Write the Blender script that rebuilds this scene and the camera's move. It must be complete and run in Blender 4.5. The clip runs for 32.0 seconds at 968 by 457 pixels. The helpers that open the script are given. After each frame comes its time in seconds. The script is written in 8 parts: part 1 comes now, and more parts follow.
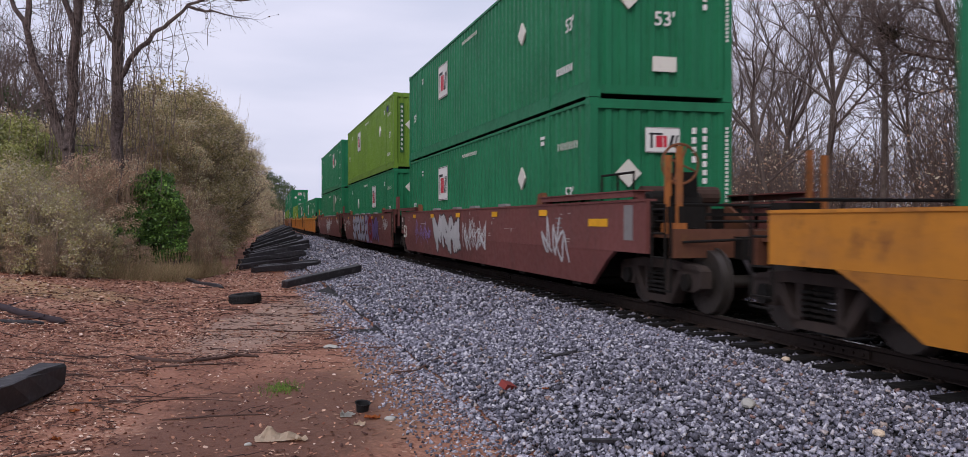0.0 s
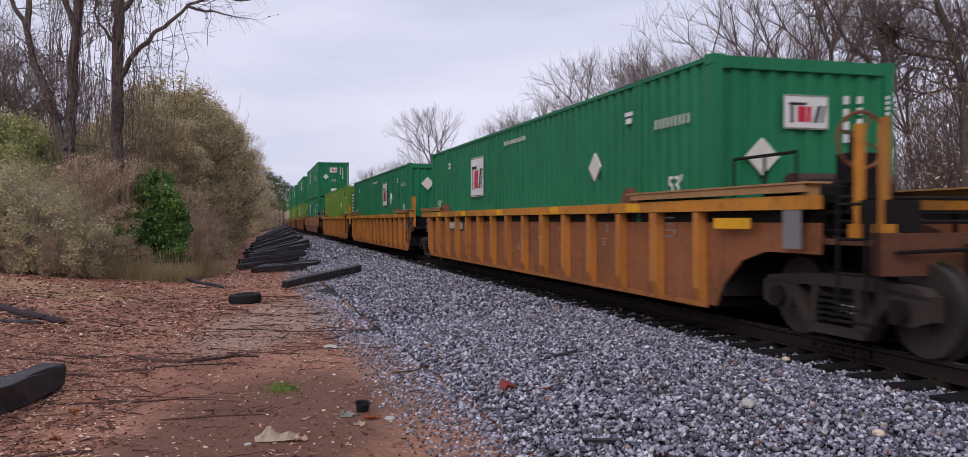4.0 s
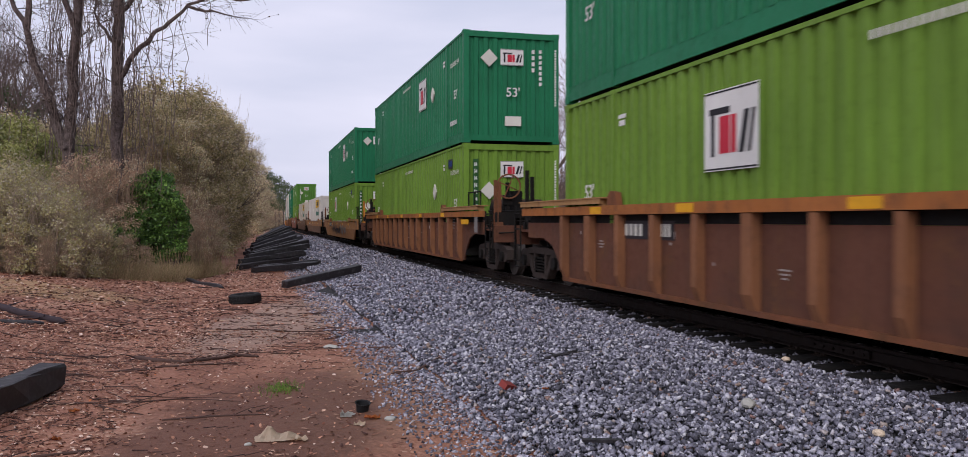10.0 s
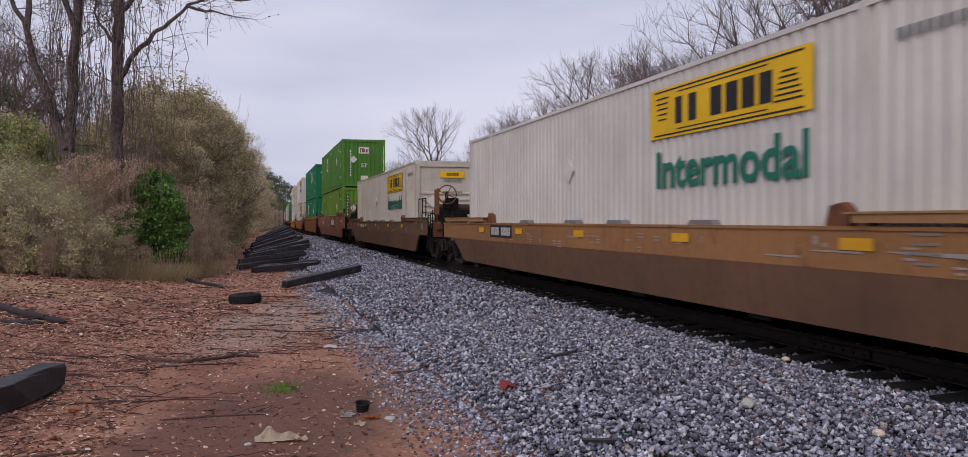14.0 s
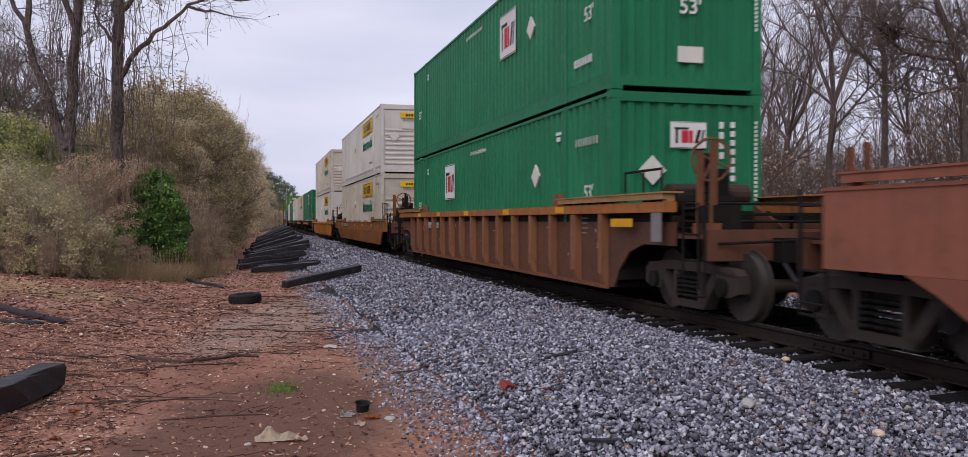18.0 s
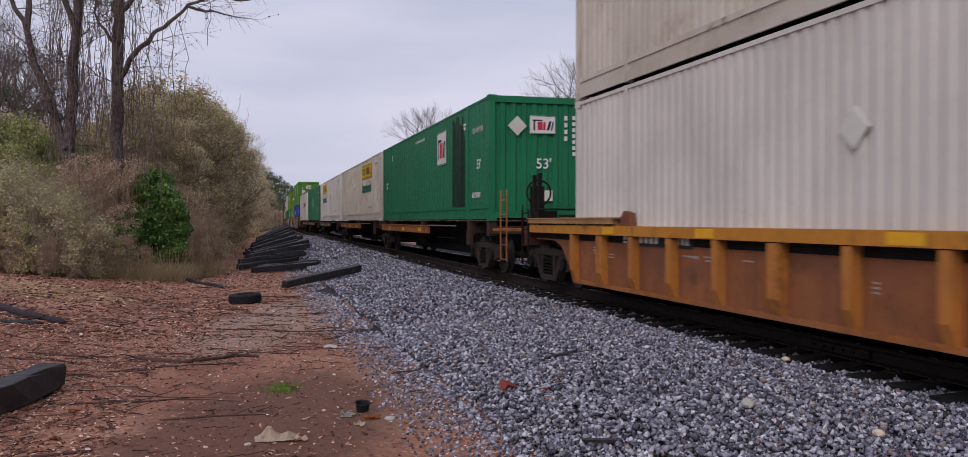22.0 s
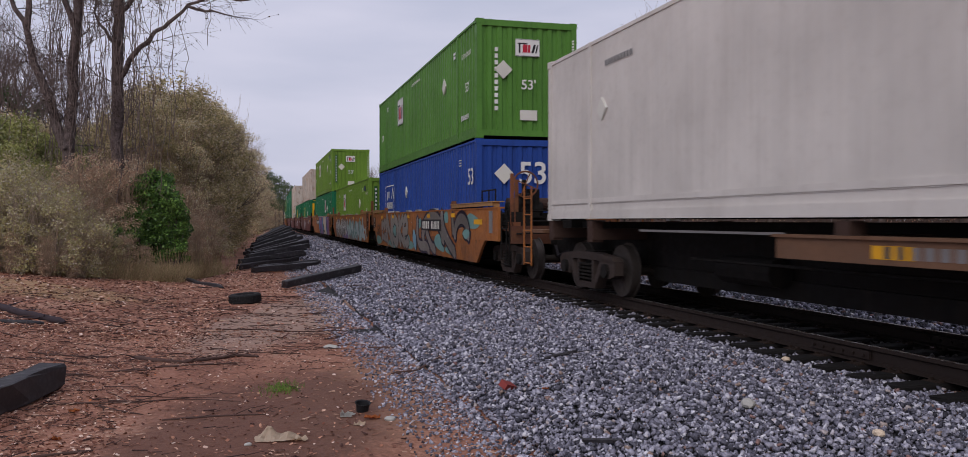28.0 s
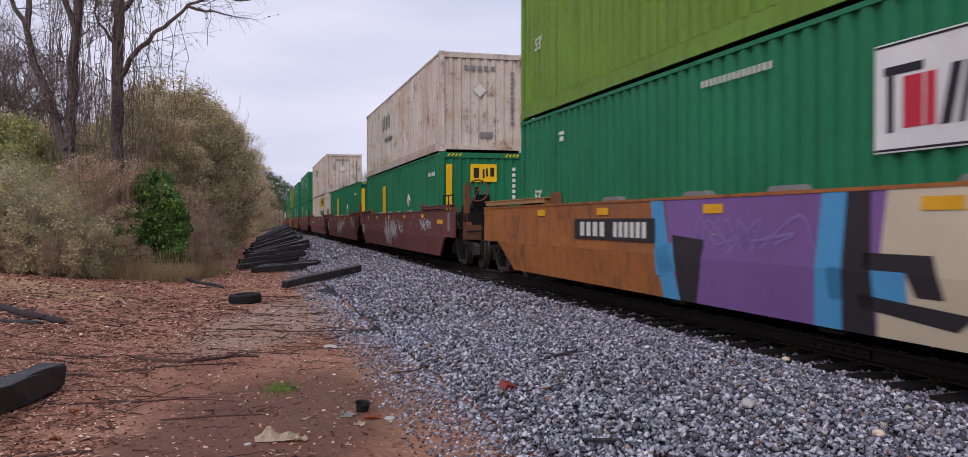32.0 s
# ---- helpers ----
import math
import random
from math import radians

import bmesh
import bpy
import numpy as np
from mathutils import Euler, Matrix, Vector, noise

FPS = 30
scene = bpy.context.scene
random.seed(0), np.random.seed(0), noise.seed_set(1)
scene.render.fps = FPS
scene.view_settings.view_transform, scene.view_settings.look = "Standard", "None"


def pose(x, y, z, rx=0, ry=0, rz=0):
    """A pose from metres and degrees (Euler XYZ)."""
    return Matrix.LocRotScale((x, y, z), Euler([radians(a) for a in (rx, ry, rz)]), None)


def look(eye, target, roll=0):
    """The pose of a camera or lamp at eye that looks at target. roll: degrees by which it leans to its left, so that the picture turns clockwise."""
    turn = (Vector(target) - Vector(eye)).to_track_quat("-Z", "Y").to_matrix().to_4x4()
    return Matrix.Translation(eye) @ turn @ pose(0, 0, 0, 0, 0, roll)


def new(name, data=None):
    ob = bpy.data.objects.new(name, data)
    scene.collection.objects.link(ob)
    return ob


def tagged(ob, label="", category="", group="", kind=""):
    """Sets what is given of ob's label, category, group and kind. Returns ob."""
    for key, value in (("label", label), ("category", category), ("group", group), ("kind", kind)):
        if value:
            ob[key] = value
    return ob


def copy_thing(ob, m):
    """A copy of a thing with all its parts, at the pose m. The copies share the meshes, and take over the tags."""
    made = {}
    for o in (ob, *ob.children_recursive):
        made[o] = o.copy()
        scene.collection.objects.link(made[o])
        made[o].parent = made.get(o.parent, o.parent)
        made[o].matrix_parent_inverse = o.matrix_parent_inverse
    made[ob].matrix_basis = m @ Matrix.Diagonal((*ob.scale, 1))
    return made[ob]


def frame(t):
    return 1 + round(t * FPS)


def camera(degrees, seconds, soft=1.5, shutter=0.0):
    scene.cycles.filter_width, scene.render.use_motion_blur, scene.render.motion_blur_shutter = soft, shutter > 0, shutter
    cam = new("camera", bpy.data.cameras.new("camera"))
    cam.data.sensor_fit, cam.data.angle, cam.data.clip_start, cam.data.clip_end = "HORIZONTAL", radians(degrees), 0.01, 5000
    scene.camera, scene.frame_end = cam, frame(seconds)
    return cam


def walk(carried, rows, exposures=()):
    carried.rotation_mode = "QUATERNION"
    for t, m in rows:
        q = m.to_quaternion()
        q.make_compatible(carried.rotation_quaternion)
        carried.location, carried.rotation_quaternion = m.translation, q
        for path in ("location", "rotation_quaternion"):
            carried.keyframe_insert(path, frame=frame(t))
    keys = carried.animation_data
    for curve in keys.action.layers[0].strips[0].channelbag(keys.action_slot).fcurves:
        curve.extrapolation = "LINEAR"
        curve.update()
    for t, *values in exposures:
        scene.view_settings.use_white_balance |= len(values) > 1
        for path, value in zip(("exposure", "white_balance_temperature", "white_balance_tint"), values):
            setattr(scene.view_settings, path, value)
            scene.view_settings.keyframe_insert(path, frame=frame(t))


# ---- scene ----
# ---------------- camera ----------------
EYE = (0.0, 0.0, 1.6)
cam = camera(59.17, 32.0, soft=0.65, shutter=0.17)
VIEW = look(EYE, (0.0, 100.0, 1.6 - 0.927))
walk(cam, [(0.0, VIEW), (32.0, VIEW)], [(0, 0.06, 6500, 14), (1, 0.04, 6500, 14), (2, 0.03, 6500, 14), (3, 0.06, 6500, 14), (3.6, 0.04, 6500, 14), (5.6, -0.09, 6500, 14), (6, -0.11, 6500, 14), (7, -0.14, 6500, 14), (7.5, -0.04, 6500, 14), (8, 0.06, 6500, 14), (9, 0.09, 6500, 14), (10, 0.06, 6500, 14), (11, 0.06, 6500, 14), (12, 0.09, 6500, 14), (12.5, 0.01, 6500, 14), (13, -0.11, 6500, 14), (14, -0.17, 6500, 14), (15.5, -0.09, 6500, 14), (17, -0.01, 6500, 14), (18, 0.03, 6500, 14), (19, 0.06, 6500, 14), (20, -0.11, 6500, 14), (21, -0.11, 6500, 14), (22, -0.21, 6500, 14), (23, 0.04, 6500, 14), (24, -0.04, 6500, 14), (25, -0.24, 6500, 14), (26.5, -0.24, 6500, 14), (28, -0.24, 6500, 14), (28.5, -0.09, 6500, 14), (29, 0.06, 6500, 14), (30, -0.07, 6500, 14), (31, -0.14, 6500, 14), (32, 0.06, 6500, 14)])

# ---------------- world and light: overcast winter day ----------------
SUN_UP, SUN_TURN = 38.0, 200.0
world = bpy.data.worlds.new("overcast_sky")
scene.world = world
world.use_nodes = True
wt = world.node_tree
wt.nodes.clear()
w_out = wt.nodes.new("ShaderNodeOutputWorld")
w_bg = wt.nodes.new("ShaderNodeBackground")
w_sky = wt.nodes.new("ShaderNodeTexSky")
w_sky.sky_type = "NISHITA"
w_sky.sun_disc = False
w_sky.sun_elevation, w_sky.sun_rotation = radians(SUN_UP), radians(SUN_TURN)
w_sky.air_density, w_sky.dust_density, w_sky.ozone_density = 1.0, 4.0, 1.0
w_tc = wt.nodes.new("ShaderNodeTexCoord")
w_map = wt.nodes.new("ShaderNodeMapping")
w_map.inputs["Scale"].default_value = (1.6, 1.6, 7.0)
w_map.inputs["Rotation"].default_value = (0.05, 0.06, 0.3)
w_noise = wt.nodes.new("ShaderNodeTexNoise")
w_noise.inputs["Scale"].default_value = 1.15
w_noise.inputs["Detail"].default_value = 5.0
w_noise.inputs["Roughness"].default_value = 0.5
w_ramp = wt.nodes.new("ShaderNodeValToRGB")
w_ramp.color_ramp.elements[0].position, w_ramp.color_ramp.elements[0].color = 0.30, (5.7, 6.2, 7.8, 1)
w_ramp.color_ramp.elements[1].position, w_ramp.color_ramp.elements[1].color = 0.66, (8.1, 8.2, 9.7, 1)
w_mix = wt.nodes.new("ShaderNodeMixRGB")
w_mix.inputs["Fac"].default_value = 0.93
wt.links.new(w_tc.outputs["Generated"], w_map.inputs["Vector"])
wt.links.new(w_map.outputs["Vector"], w_noise.inputs["Vector"])
wt.links.new(w_noise.outputs["Fac"], w_ramp.inputs["Fac"])
wt.links.new(w_sky.outputs["Color"], w_mix.inputs["Color1"])
wt.links.new(w_ramp.outputs["Color"], w_mix.inputs["Color2"])
wt.links.new(w_mix.outputs["Color"], w_bg.inputs["Color"])
w_bg.inputs["Strength"].default_value = 0.1
wt.links.new(w_bg.outputs["Background"], w_out.inputs["Surface"])

sun = new("sun", bpy.data.lights.new("sun", "SUN"))
sun.data.energy, sun.data.angle, sun.data.color = 1.3, radians(40), (1.0, 0.96, 0.9)
a_el, a_az = radians(SUN_UP), radians(SUN_TURN)
s_dir = Vector((math.sin(a_az) * math.cos(a_el), math.cos(a_az) * math.cos(a_el), math.sin(a_el)))
sun.matrix_world = Matrix.Translation((0, -20, 40)) @ (-s_dir).to_track_quat("-Z", "Y").to_matrix().to_4x4()
scene.view_settings.exposure = 0.0

# ---------------- track line and train timing ----------------
RAIL = 0.369
KAPPA, TURN0 = 0.000169, -0.27224
FOOT = (6.404, 1.858)
D1, D2, D3, D4 = 16.7276, -0.005966, -0.00125357, 0.0000157956


def travelled(t):
    """Metres the train has gone at t seconds."""
    return D1 * t + D2 * t * t + D3 * t ** 3 + D4 * t ** 4


def heading(s):
    return TURN0 + KAPPA * s


def on_track(s, off=0.0, z=0.0):
    """A point s metres up the line from the camera's foot point, off metres to its near side."""
    h0, h = TURN0, heading(s)
    x = FOOT[0] - (math.cos(h) - math.cos(h0)) / KAPPA
    y = FOOT[1] + (math.sin(h) - math.sin(h0)) / KAPPA
    return Vector((x - off * math.cos(h), y + off * math.sin(h), z))


def track_pose(s, z=RAIL):
    """Local +x up the line, away from the camera; +y to the near side."""
    h = heading(s)
    p = on_track(s)
    return Matrix.Translation((p.x, p.y, z)) @ Matrix.Rotation(math.pi / 2 - h, 4, "Z")


def near_track(x, y):
    """Along and across the line for a ground point (closed form of the arc)."""
    h0 = TURN0
    cx, cy = FOOT[0] + math.cos(h0) / KAPPA, FOOT[1] - math.sin(h0) / KAPPA
    dx, dy = x - cx, y - cy
    r = math.hypot(dx, dy)
    h = math.atan2(dy, -dx)
    return (h - h0) / KAPPA, r - 1 / KAPPA


# ---------------- material helpers ----------------
def nodes_of(name):
    m = bpy.data.materials.new(name)
    m.use_nodes = True
    nt = m.node_tree
    bsdf = nt.nodes["Principled BSDF"]
    return m, nt, bsdf


def node(nt, kind, **inputs):
    n = nt.nodes.new(kind)
    for key, value in inputs.items():
        n.inputs[key.replace("_", " ")].default_value = value
    return n


def coords(nt, scale=(1, 1, 1), spread=True):
    """Object-space coordinates, shifted by each object's own random number."""
    tc = nt.nodes.new("ShaderNodeTexCoord")
    mp = nt.nodes.new("ShaderNodeMapping")
    mp.inputs["Scale"].default_value = scale
    nt.links.new(tc.outputs["Object"], mp.inputs["Vector"])
    if spread:
        info = nt.nodes.new("ShaderNodeObjectInfo")
        mul = nt.nodes.new("ShaderNodeMath")
        mul.operation = "MULTIPLY"
        mul.inputs[1].default_value = 37.0
        nt.links.new(info.outputs["Random"], mul.inputs[0])
        nt.links.new(mul.outputs[0], mp.inputs["Location"])
    return mp.outputs["Vector"]


def noise_tex(nt, vec, scale, detail=4.0, rough=0.55):
    n = node(nt, "ShaderNodeTexNoise", Scale=scale, Detail=detail, Roughness=rough)
    nt.links.new(vec, n.inputs["Vector"])
    return n.outputs["Fac"]


def ramp(nt, fac, stops):
    r = nt.nodes.new("ShaderNodeValToRGB")
    el = r.color_ramp.elements
    while len(el) < len(stops):
        el.new(0.5)
    for e, (p, c) in zip(el, stops):
        e.position, e.color = p, (*c, 1) if len(c) == 3 else c
    nt.links.new(fac, r.inputs["Fac"])
    return r.outputs["Color"]


def mix(nt, fac, a, b, mode="MIX"):
    m = nt.nodes.new("ShaderNodeMixRGB")
    m.blend_type = mode
    for key, v in (("Fac", fac), ("Color1", a), ("Color2", b)):
        if isinstance(v, (int, float)):
            m.inputs[key].default_value = v
        elif isinstance(v, tuple):
            m.inputs[key].default_value = (*v, 1)
        else:
            nt.links.new(v, m.inputs[key])
    return m.outputs["Color"]


def bump(nt, bsdf, height, strength=0.3, distance=0.01):
    b = node(nt, "ShaderNodeBump", Strength=strength, Distance=distance)
    nt.links.new(height, b.inputs["Height"])
    nt.links.new(b.outputs["Normal"], bsdf.inputs["Normal"])


def dim(c, k):
    return tuple(min(1.0, v * k) for v in c)


def worn_paint(name, colour, dirt=(0.09, 0.075, 0.06), amount=0.35, rust=0.0, rough=0.5, metal=0.0, streak=True, spec=0.16):
    """Weathered paint: broad fading, vertical dirt streaks, patches of rust, fine grain."""
    m, nt, b = nodes_of(name)
    v = coords(nt)
    broad = noise_tex(nt, v, 0.6, 3)
    fine = noise_tex(nt, v, 9.0, 6, 0.65)
    col = ramp(nt, broad, [(0.3, dim(colour, 0.86)), (0.7, dim(colour, 1.1))])
    if streak:
        sv = coords(nt, (5.0, 5.0, 0.35))
        st = noise_tex(nt, sv, 1.0, 5, 0.7)
        col = mix(nt, ramp(nt, st, [(0.5, (0, 0, 0)), (0.78, (amount, amount, amount))]), col, dirt)
    gr = ramp(nt, fine, [(0.52, (0, 0, 0)), (0.8, (amount * 0.7,) * 3)])
    col = mix(nt, gr, col, dirt)
    if rust:
        bl = noise_tex(nt, coords(nt, (0.45, 0.45, 1.1)), 1.0, 6, 0.62)
        col = mix(nt, ramp(nt, bl, [(0.5, (0, 0, 0)), (0.66, (min(0.75, 0.25 + rust),) * 3)]), col, dim(dirt, 1.5))
        rv = noise_tex(nt, coords(nt, (1.0, 1.0, 0.7)), 2.3, 8, 0.72)
        f = ramp(nt, rv, [(0.62 - rust * 0.3, (0, 0, 0)), (0.74 - rust * 0.2, (0.9,) * 3)])
        tone = ramp(nt, fine, [(0.3, (0.06, 0.028, 0.016)), (0.7, (0.19, 0.085, 0.04))])
        col = mix(nt, f, col, tone)
    nt.links.new(col, b.inputs["Base Color"])
    b.inputs["Metallic"].default_value = metal
    b.inputs["Specular IOR Level"].default_value = spec
    rr = ramp(nt, fine, [(0.3, (rough - 0.1,) * 3), (0.7, (min(1, rough + 0.2),) * 3)])
    nt.links.new(rr, b.inputs["Roughness"])
    bump(nt, b, fine, 0.12, 0.004)
    return m


def rough_stuff(name, stops, scale=6.0, fine=40.0, rough=0.9, strength=0.5, distance=0.02):
    m, nt, b = nodes_of(name)
    v = coords(nt, spread=False)
    a = noise_tex(nt, v, scale, 6, 0.6)
    f = noise_tex(nt, v, fine, 6, 0.7)
    both = mix(nt, 0.5, a, f)
    nt.links.new(ramp(nt, both, stops), b.inputs["Base Color"])
    b.inputs["Roughness"].default_value = rough
    b.inputs["Specular IOR Level"].default_value = 0.15
    bump(nt, b, both, strength, distance)
    return m


GREEN = (0.015, 0.168, 0.077)
LIME = (0.143, 0.26, 0.036)
MIDGREEN = (0.084, 0.216, 0.038)
WHITE = (0.60, 0.57, 0.53)
CREAM = (0.55, 0.50, 0.43)
BLUE = (0.021, 0.063, 0.285)
M_GREEN = worn_paint("green_container_paint", GREEN, (0.02, 0.035, 0.025), 0.30)
M_LIME = worn_paint("lime_container_paint", LIME, (0.035, 0.06, 0.015), 0.45)
M_MID = worn_paint("leaf_green_container_paint", MIDGREEN, (0.02, 0.04, 0.015), 0.4)
M_WHITE = worn_paint("white_container_paint", WHITE, (0.25, 0.21, 0.18), 0.22)
M_CREAM = worn_paint("cream_container_paint", CREAM, (0.22, 0.15, 0.09), 0.35, rust=0.08)
M_STAINED = worn_paint("rust_stained_white_paint", (0.58, 0.52, 0.46), (0.25, 0.12, 0.05), 0.5, rust=0.25)
M_BLUE = worn_paint("blue_container_paint", BLUE, (0.01, 0.02, 0.07), 0.35)
M_MAROON = worn_paint("maroon_car_paint", (0.155, 0.055, 0.05), (0.06, 0.035, 0.032), 0.4, rust=0.05, rough=0.62)
M_YELLOW = worn_paint("yellow_car_paint", (0.52, 0.21, 0.03), (0.15, 0.07, 0.035), 0.5, rust=0.25, rough=0.6)
M_ORANGE = worn_paint("orange_car_paint", (0.35, 0.125, 0.036), (0.13, 0.06, 0.036), 0.6, rust=0.34, rough=0.62)
M_RUSTY = worn_paint("rusty_car_paint", (0.20, 0.075, 0.037), (0.07, 0.035, 0.024), 0.5, rust=0.5, rough=0.7)
M_REDBROWN = worn_paint("red_brown_car_paint", (0.27, 0.098, 0.06), (0.11, 0.05, 0.036), 0.45, rust=0.12, rough=0.65)
M_TAN = worn_paint("tan_car_paint", (0.32, 0.152, 0.062), (0.12, 0.07, 0.04), 0.45, rust=0.15, rough=0.62)
M_UMBER = worn_paint("umber_car_paint", (0.16, 0.085, 0.05), (0.06, 0.04, 0.03), 0.45, rust=0.2, rough=0.65)
M_SIGNAL = worn_paint("reflector_yellow", (0.72, 0.36, 0.02), (0.2, 0.1, 0.03), 0.3, rough=0.45)
# grimy steel, its base colour lowered to carry the shade under the cars
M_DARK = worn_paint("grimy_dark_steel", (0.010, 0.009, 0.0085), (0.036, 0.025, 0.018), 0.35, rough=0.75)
M_TRUCK = worn_paint("brown_bogie_steel", (0.042, 0.032, 0.029), (0.085, 0.058, 0.046), 0.55, rough=0.8)
M_WHEEL = worn_paint("wheel_steel", (0.075, 0.065, 0.06), (0.02, 0.015, 0.014), 0.4, rough=0.5, metal=0.6, streak=False)
M_MARK = worn_paint("white_marking", (0.68, 0.68, 0.66), (0.35, 0.36, 0.34), 0.35, streak=False)
M_PALE = worn_paint("pale_placard", (0.62, 0.61, 0.55), (0.4, 0.38, 0.33), 0.3, streak=False)
M_BLACK = worn_paint("black_marking", (0.022, 0.022, 0.026), (0.08, 0.08, 0.08), 0.25, streak=False)
M_RED = worn_paint("red_marking", (0.52, 0.03, 0.055), (0.3, 0.1, 0.1), 0.3, streak=False)
M_SIGNY = worn_paint("yellow_sign", (0.78, 0.47, 0.015), (0.4, 0.28, 0.06), 0.25, streak=False)
M_TEAL = worn_paint("dark_green_lettering", (0.02, 0.16, 0.11), (0.1, 0.2, 0.15), 0.2, streak=False)
M_GREYPATCH = worn_paint("painted_out_patch", (0.15, 0.20, 0.15), (0.21, 0.21, 0.18), 0.6)
# ---------------- mesh helpers ----------------
def box(bm, x0, x1, y0, y1, z0, z1):
    vs = [bm.verts.new(p) for p in ((x0, y0, z0), (x1, y0, z0), (x1, y1, z0), (x0, y1, z0), (x0, y0, z1), (x1, y0, z1), (x1, y1, z1), (x0, y1, z1))]
    for f in ((3, 2, 1, 0), (4, 5, 6, 7), (0, 1, 5, 4), (1, 2, 6, 5), (2, 3, 7, 6), (3, 0, 4, 7)):
        bm.faces.new([vs[i] for i in f])
    return vs


def slab_xz(bm, pts, y0, y1):
    """A flat plate: outline in x and z, thick from y0 to y1."""
    a = [bm.verts.new((x, y0, z)) for x, z in pts]
    b = [bm.verts.new((x, y1, z)) for x, z in pts]
    n = len(pts)
    bm.faces.new(a)
    bm.faces.new(b[::-1])
    for i in range(n):
        bm.faces.new((a[i], b[i], b[(i + 1) % n], a[(i + 1) % n]))


def rod(bm, p, q, r, sides=8, r2=None):
    p, q = Vector(p), Vector(q)
    m = Matrix.Translation((p + q) / 2) @ (q - p).to_track_quat("Z", "Y").to_matrix().to_4x4()
    bmesh.ops.create_cone(bm, cap_ends=True, segments=sides, radius1=r, radius2=r if r2 is None else r2, depth=(q - p).length, matrix=m)


def bevel(bm, w, angle=40):
    es = [e for e in bm.edges if len(e.link_faces) == 2 and e.calc_face_angle(0) > radians(angle)]
    bmesh.ops.bevel(bm, geom=es, offset=w, segments=1, affect="EDGES", clamp_overlap=True)


def mesh_of(bm, name, material, smooth=False):
    bmesh.ops.recalc_face_normals(bm, faces=bm.faces)
    me = bpy.data.meshes.new(name)
    bm.to_mesh(me)
    bm.free()
    for mt in material if isinstance(material, (list, tuple)) else [material]:
        me.materials.append(mt)
    if smooth:
        for p in me.polygons:
            p.use_smooth = True
    return me


def part(name, bm, material, parent, label="", smooth=False, at=None):
    ob = new(name, bm if isinstance(bm, bpy.types.Mesh) else mesh_of(bm, name, material, smooth))
    ob.parent = parent
    if at is not None:
        ob.matrix_basis = at
    if label:
        ob["label"] = label
    return ob


def thing(name, bm, material, label, category, group="", kind="", smooth=False):
    ob = new(name, mesh_of(bm, name, material, smooth) if bm is not None else None)
    return tagged(ob, label, category, group, kind)


WORDS = {}


def word(text, height, material, bold=0.0):
    """Flat lettering in the x-z plane, facing -y... centred at its origin."""
    key = (text, height, material.name)
    if key not in WORDS:
        cu = bpy.data.curves.new("lettering", "FONT")
        cu.body, cu.size, cu.align_x, cu.align_y, cu.extrude, cu.offset = text, height * 1.38, "CENTER", "CENTER", 0.002, bold
        ob = bpy.data.objects.new("lettering", cu)
        me = bpy.data.meshes.new_from_object(ob)
        me.materials.clear()
        me.materials.append(material)
        bpy.data.objects.remove(ob)
        WORDS[key] = me
    return WORDS[key]


SIDE_FACE = Matrix(((-1, 0, 0, 0), (0, 0, 1, 0), (0, 1, 0, 0), (0, 0, 0, 1)))   # text plane onto the near side (+y)
END_FACE = Matrix(((0, 0, -1, 0), (-1, 0, 0, 0), (0, 1, 0, 0), (0, 0, 0, 1)))   # text plane onto the leading end (-x)


def on_side(x, y, z):
    return Matrix.Translation((x, y, z)) @ SIDE_FACE


def on_end(x, y, z):
    return Matrix.Translation((x, y, z)) @ END_FACE


# ---------------- ground ----------------
def ballast_height(o):
    a = abs(o)
    top = RAIL - 0.20
    if a < 2.9:
        return top
    if a < 5.1:
        k = (a - 2.9) / 2.2
        return top * (1 - k) + (-0.05 if o > 0 else -0.35) * k
    return None


def ground_height(x, y):
    s, o = near_track(x, y)
    b = ballast_height(o)
    n = noise.noise((x * 0.35, y * 0.35, 0)) * 0.05 + noise.noise((x * 1.3, y * 1.3, 3)) * 0.02
    if o > 0:
        z = -0.05 - 0.08 * min(1.0, max(0.0, (y - 8) / 14)) + n
        if o > 8.5:
            z += min(1.4, (o - 8.5) * 0.12)
    else:
        z = -0.35 + n
        if o < -9:
            z += min(1.5, (-o - 9) * 0.07)
    if b is not None:
        z = b - 0.05 if abs(o) < 4.6 else min(z, b + 0.02)
    return z
MOVING = []

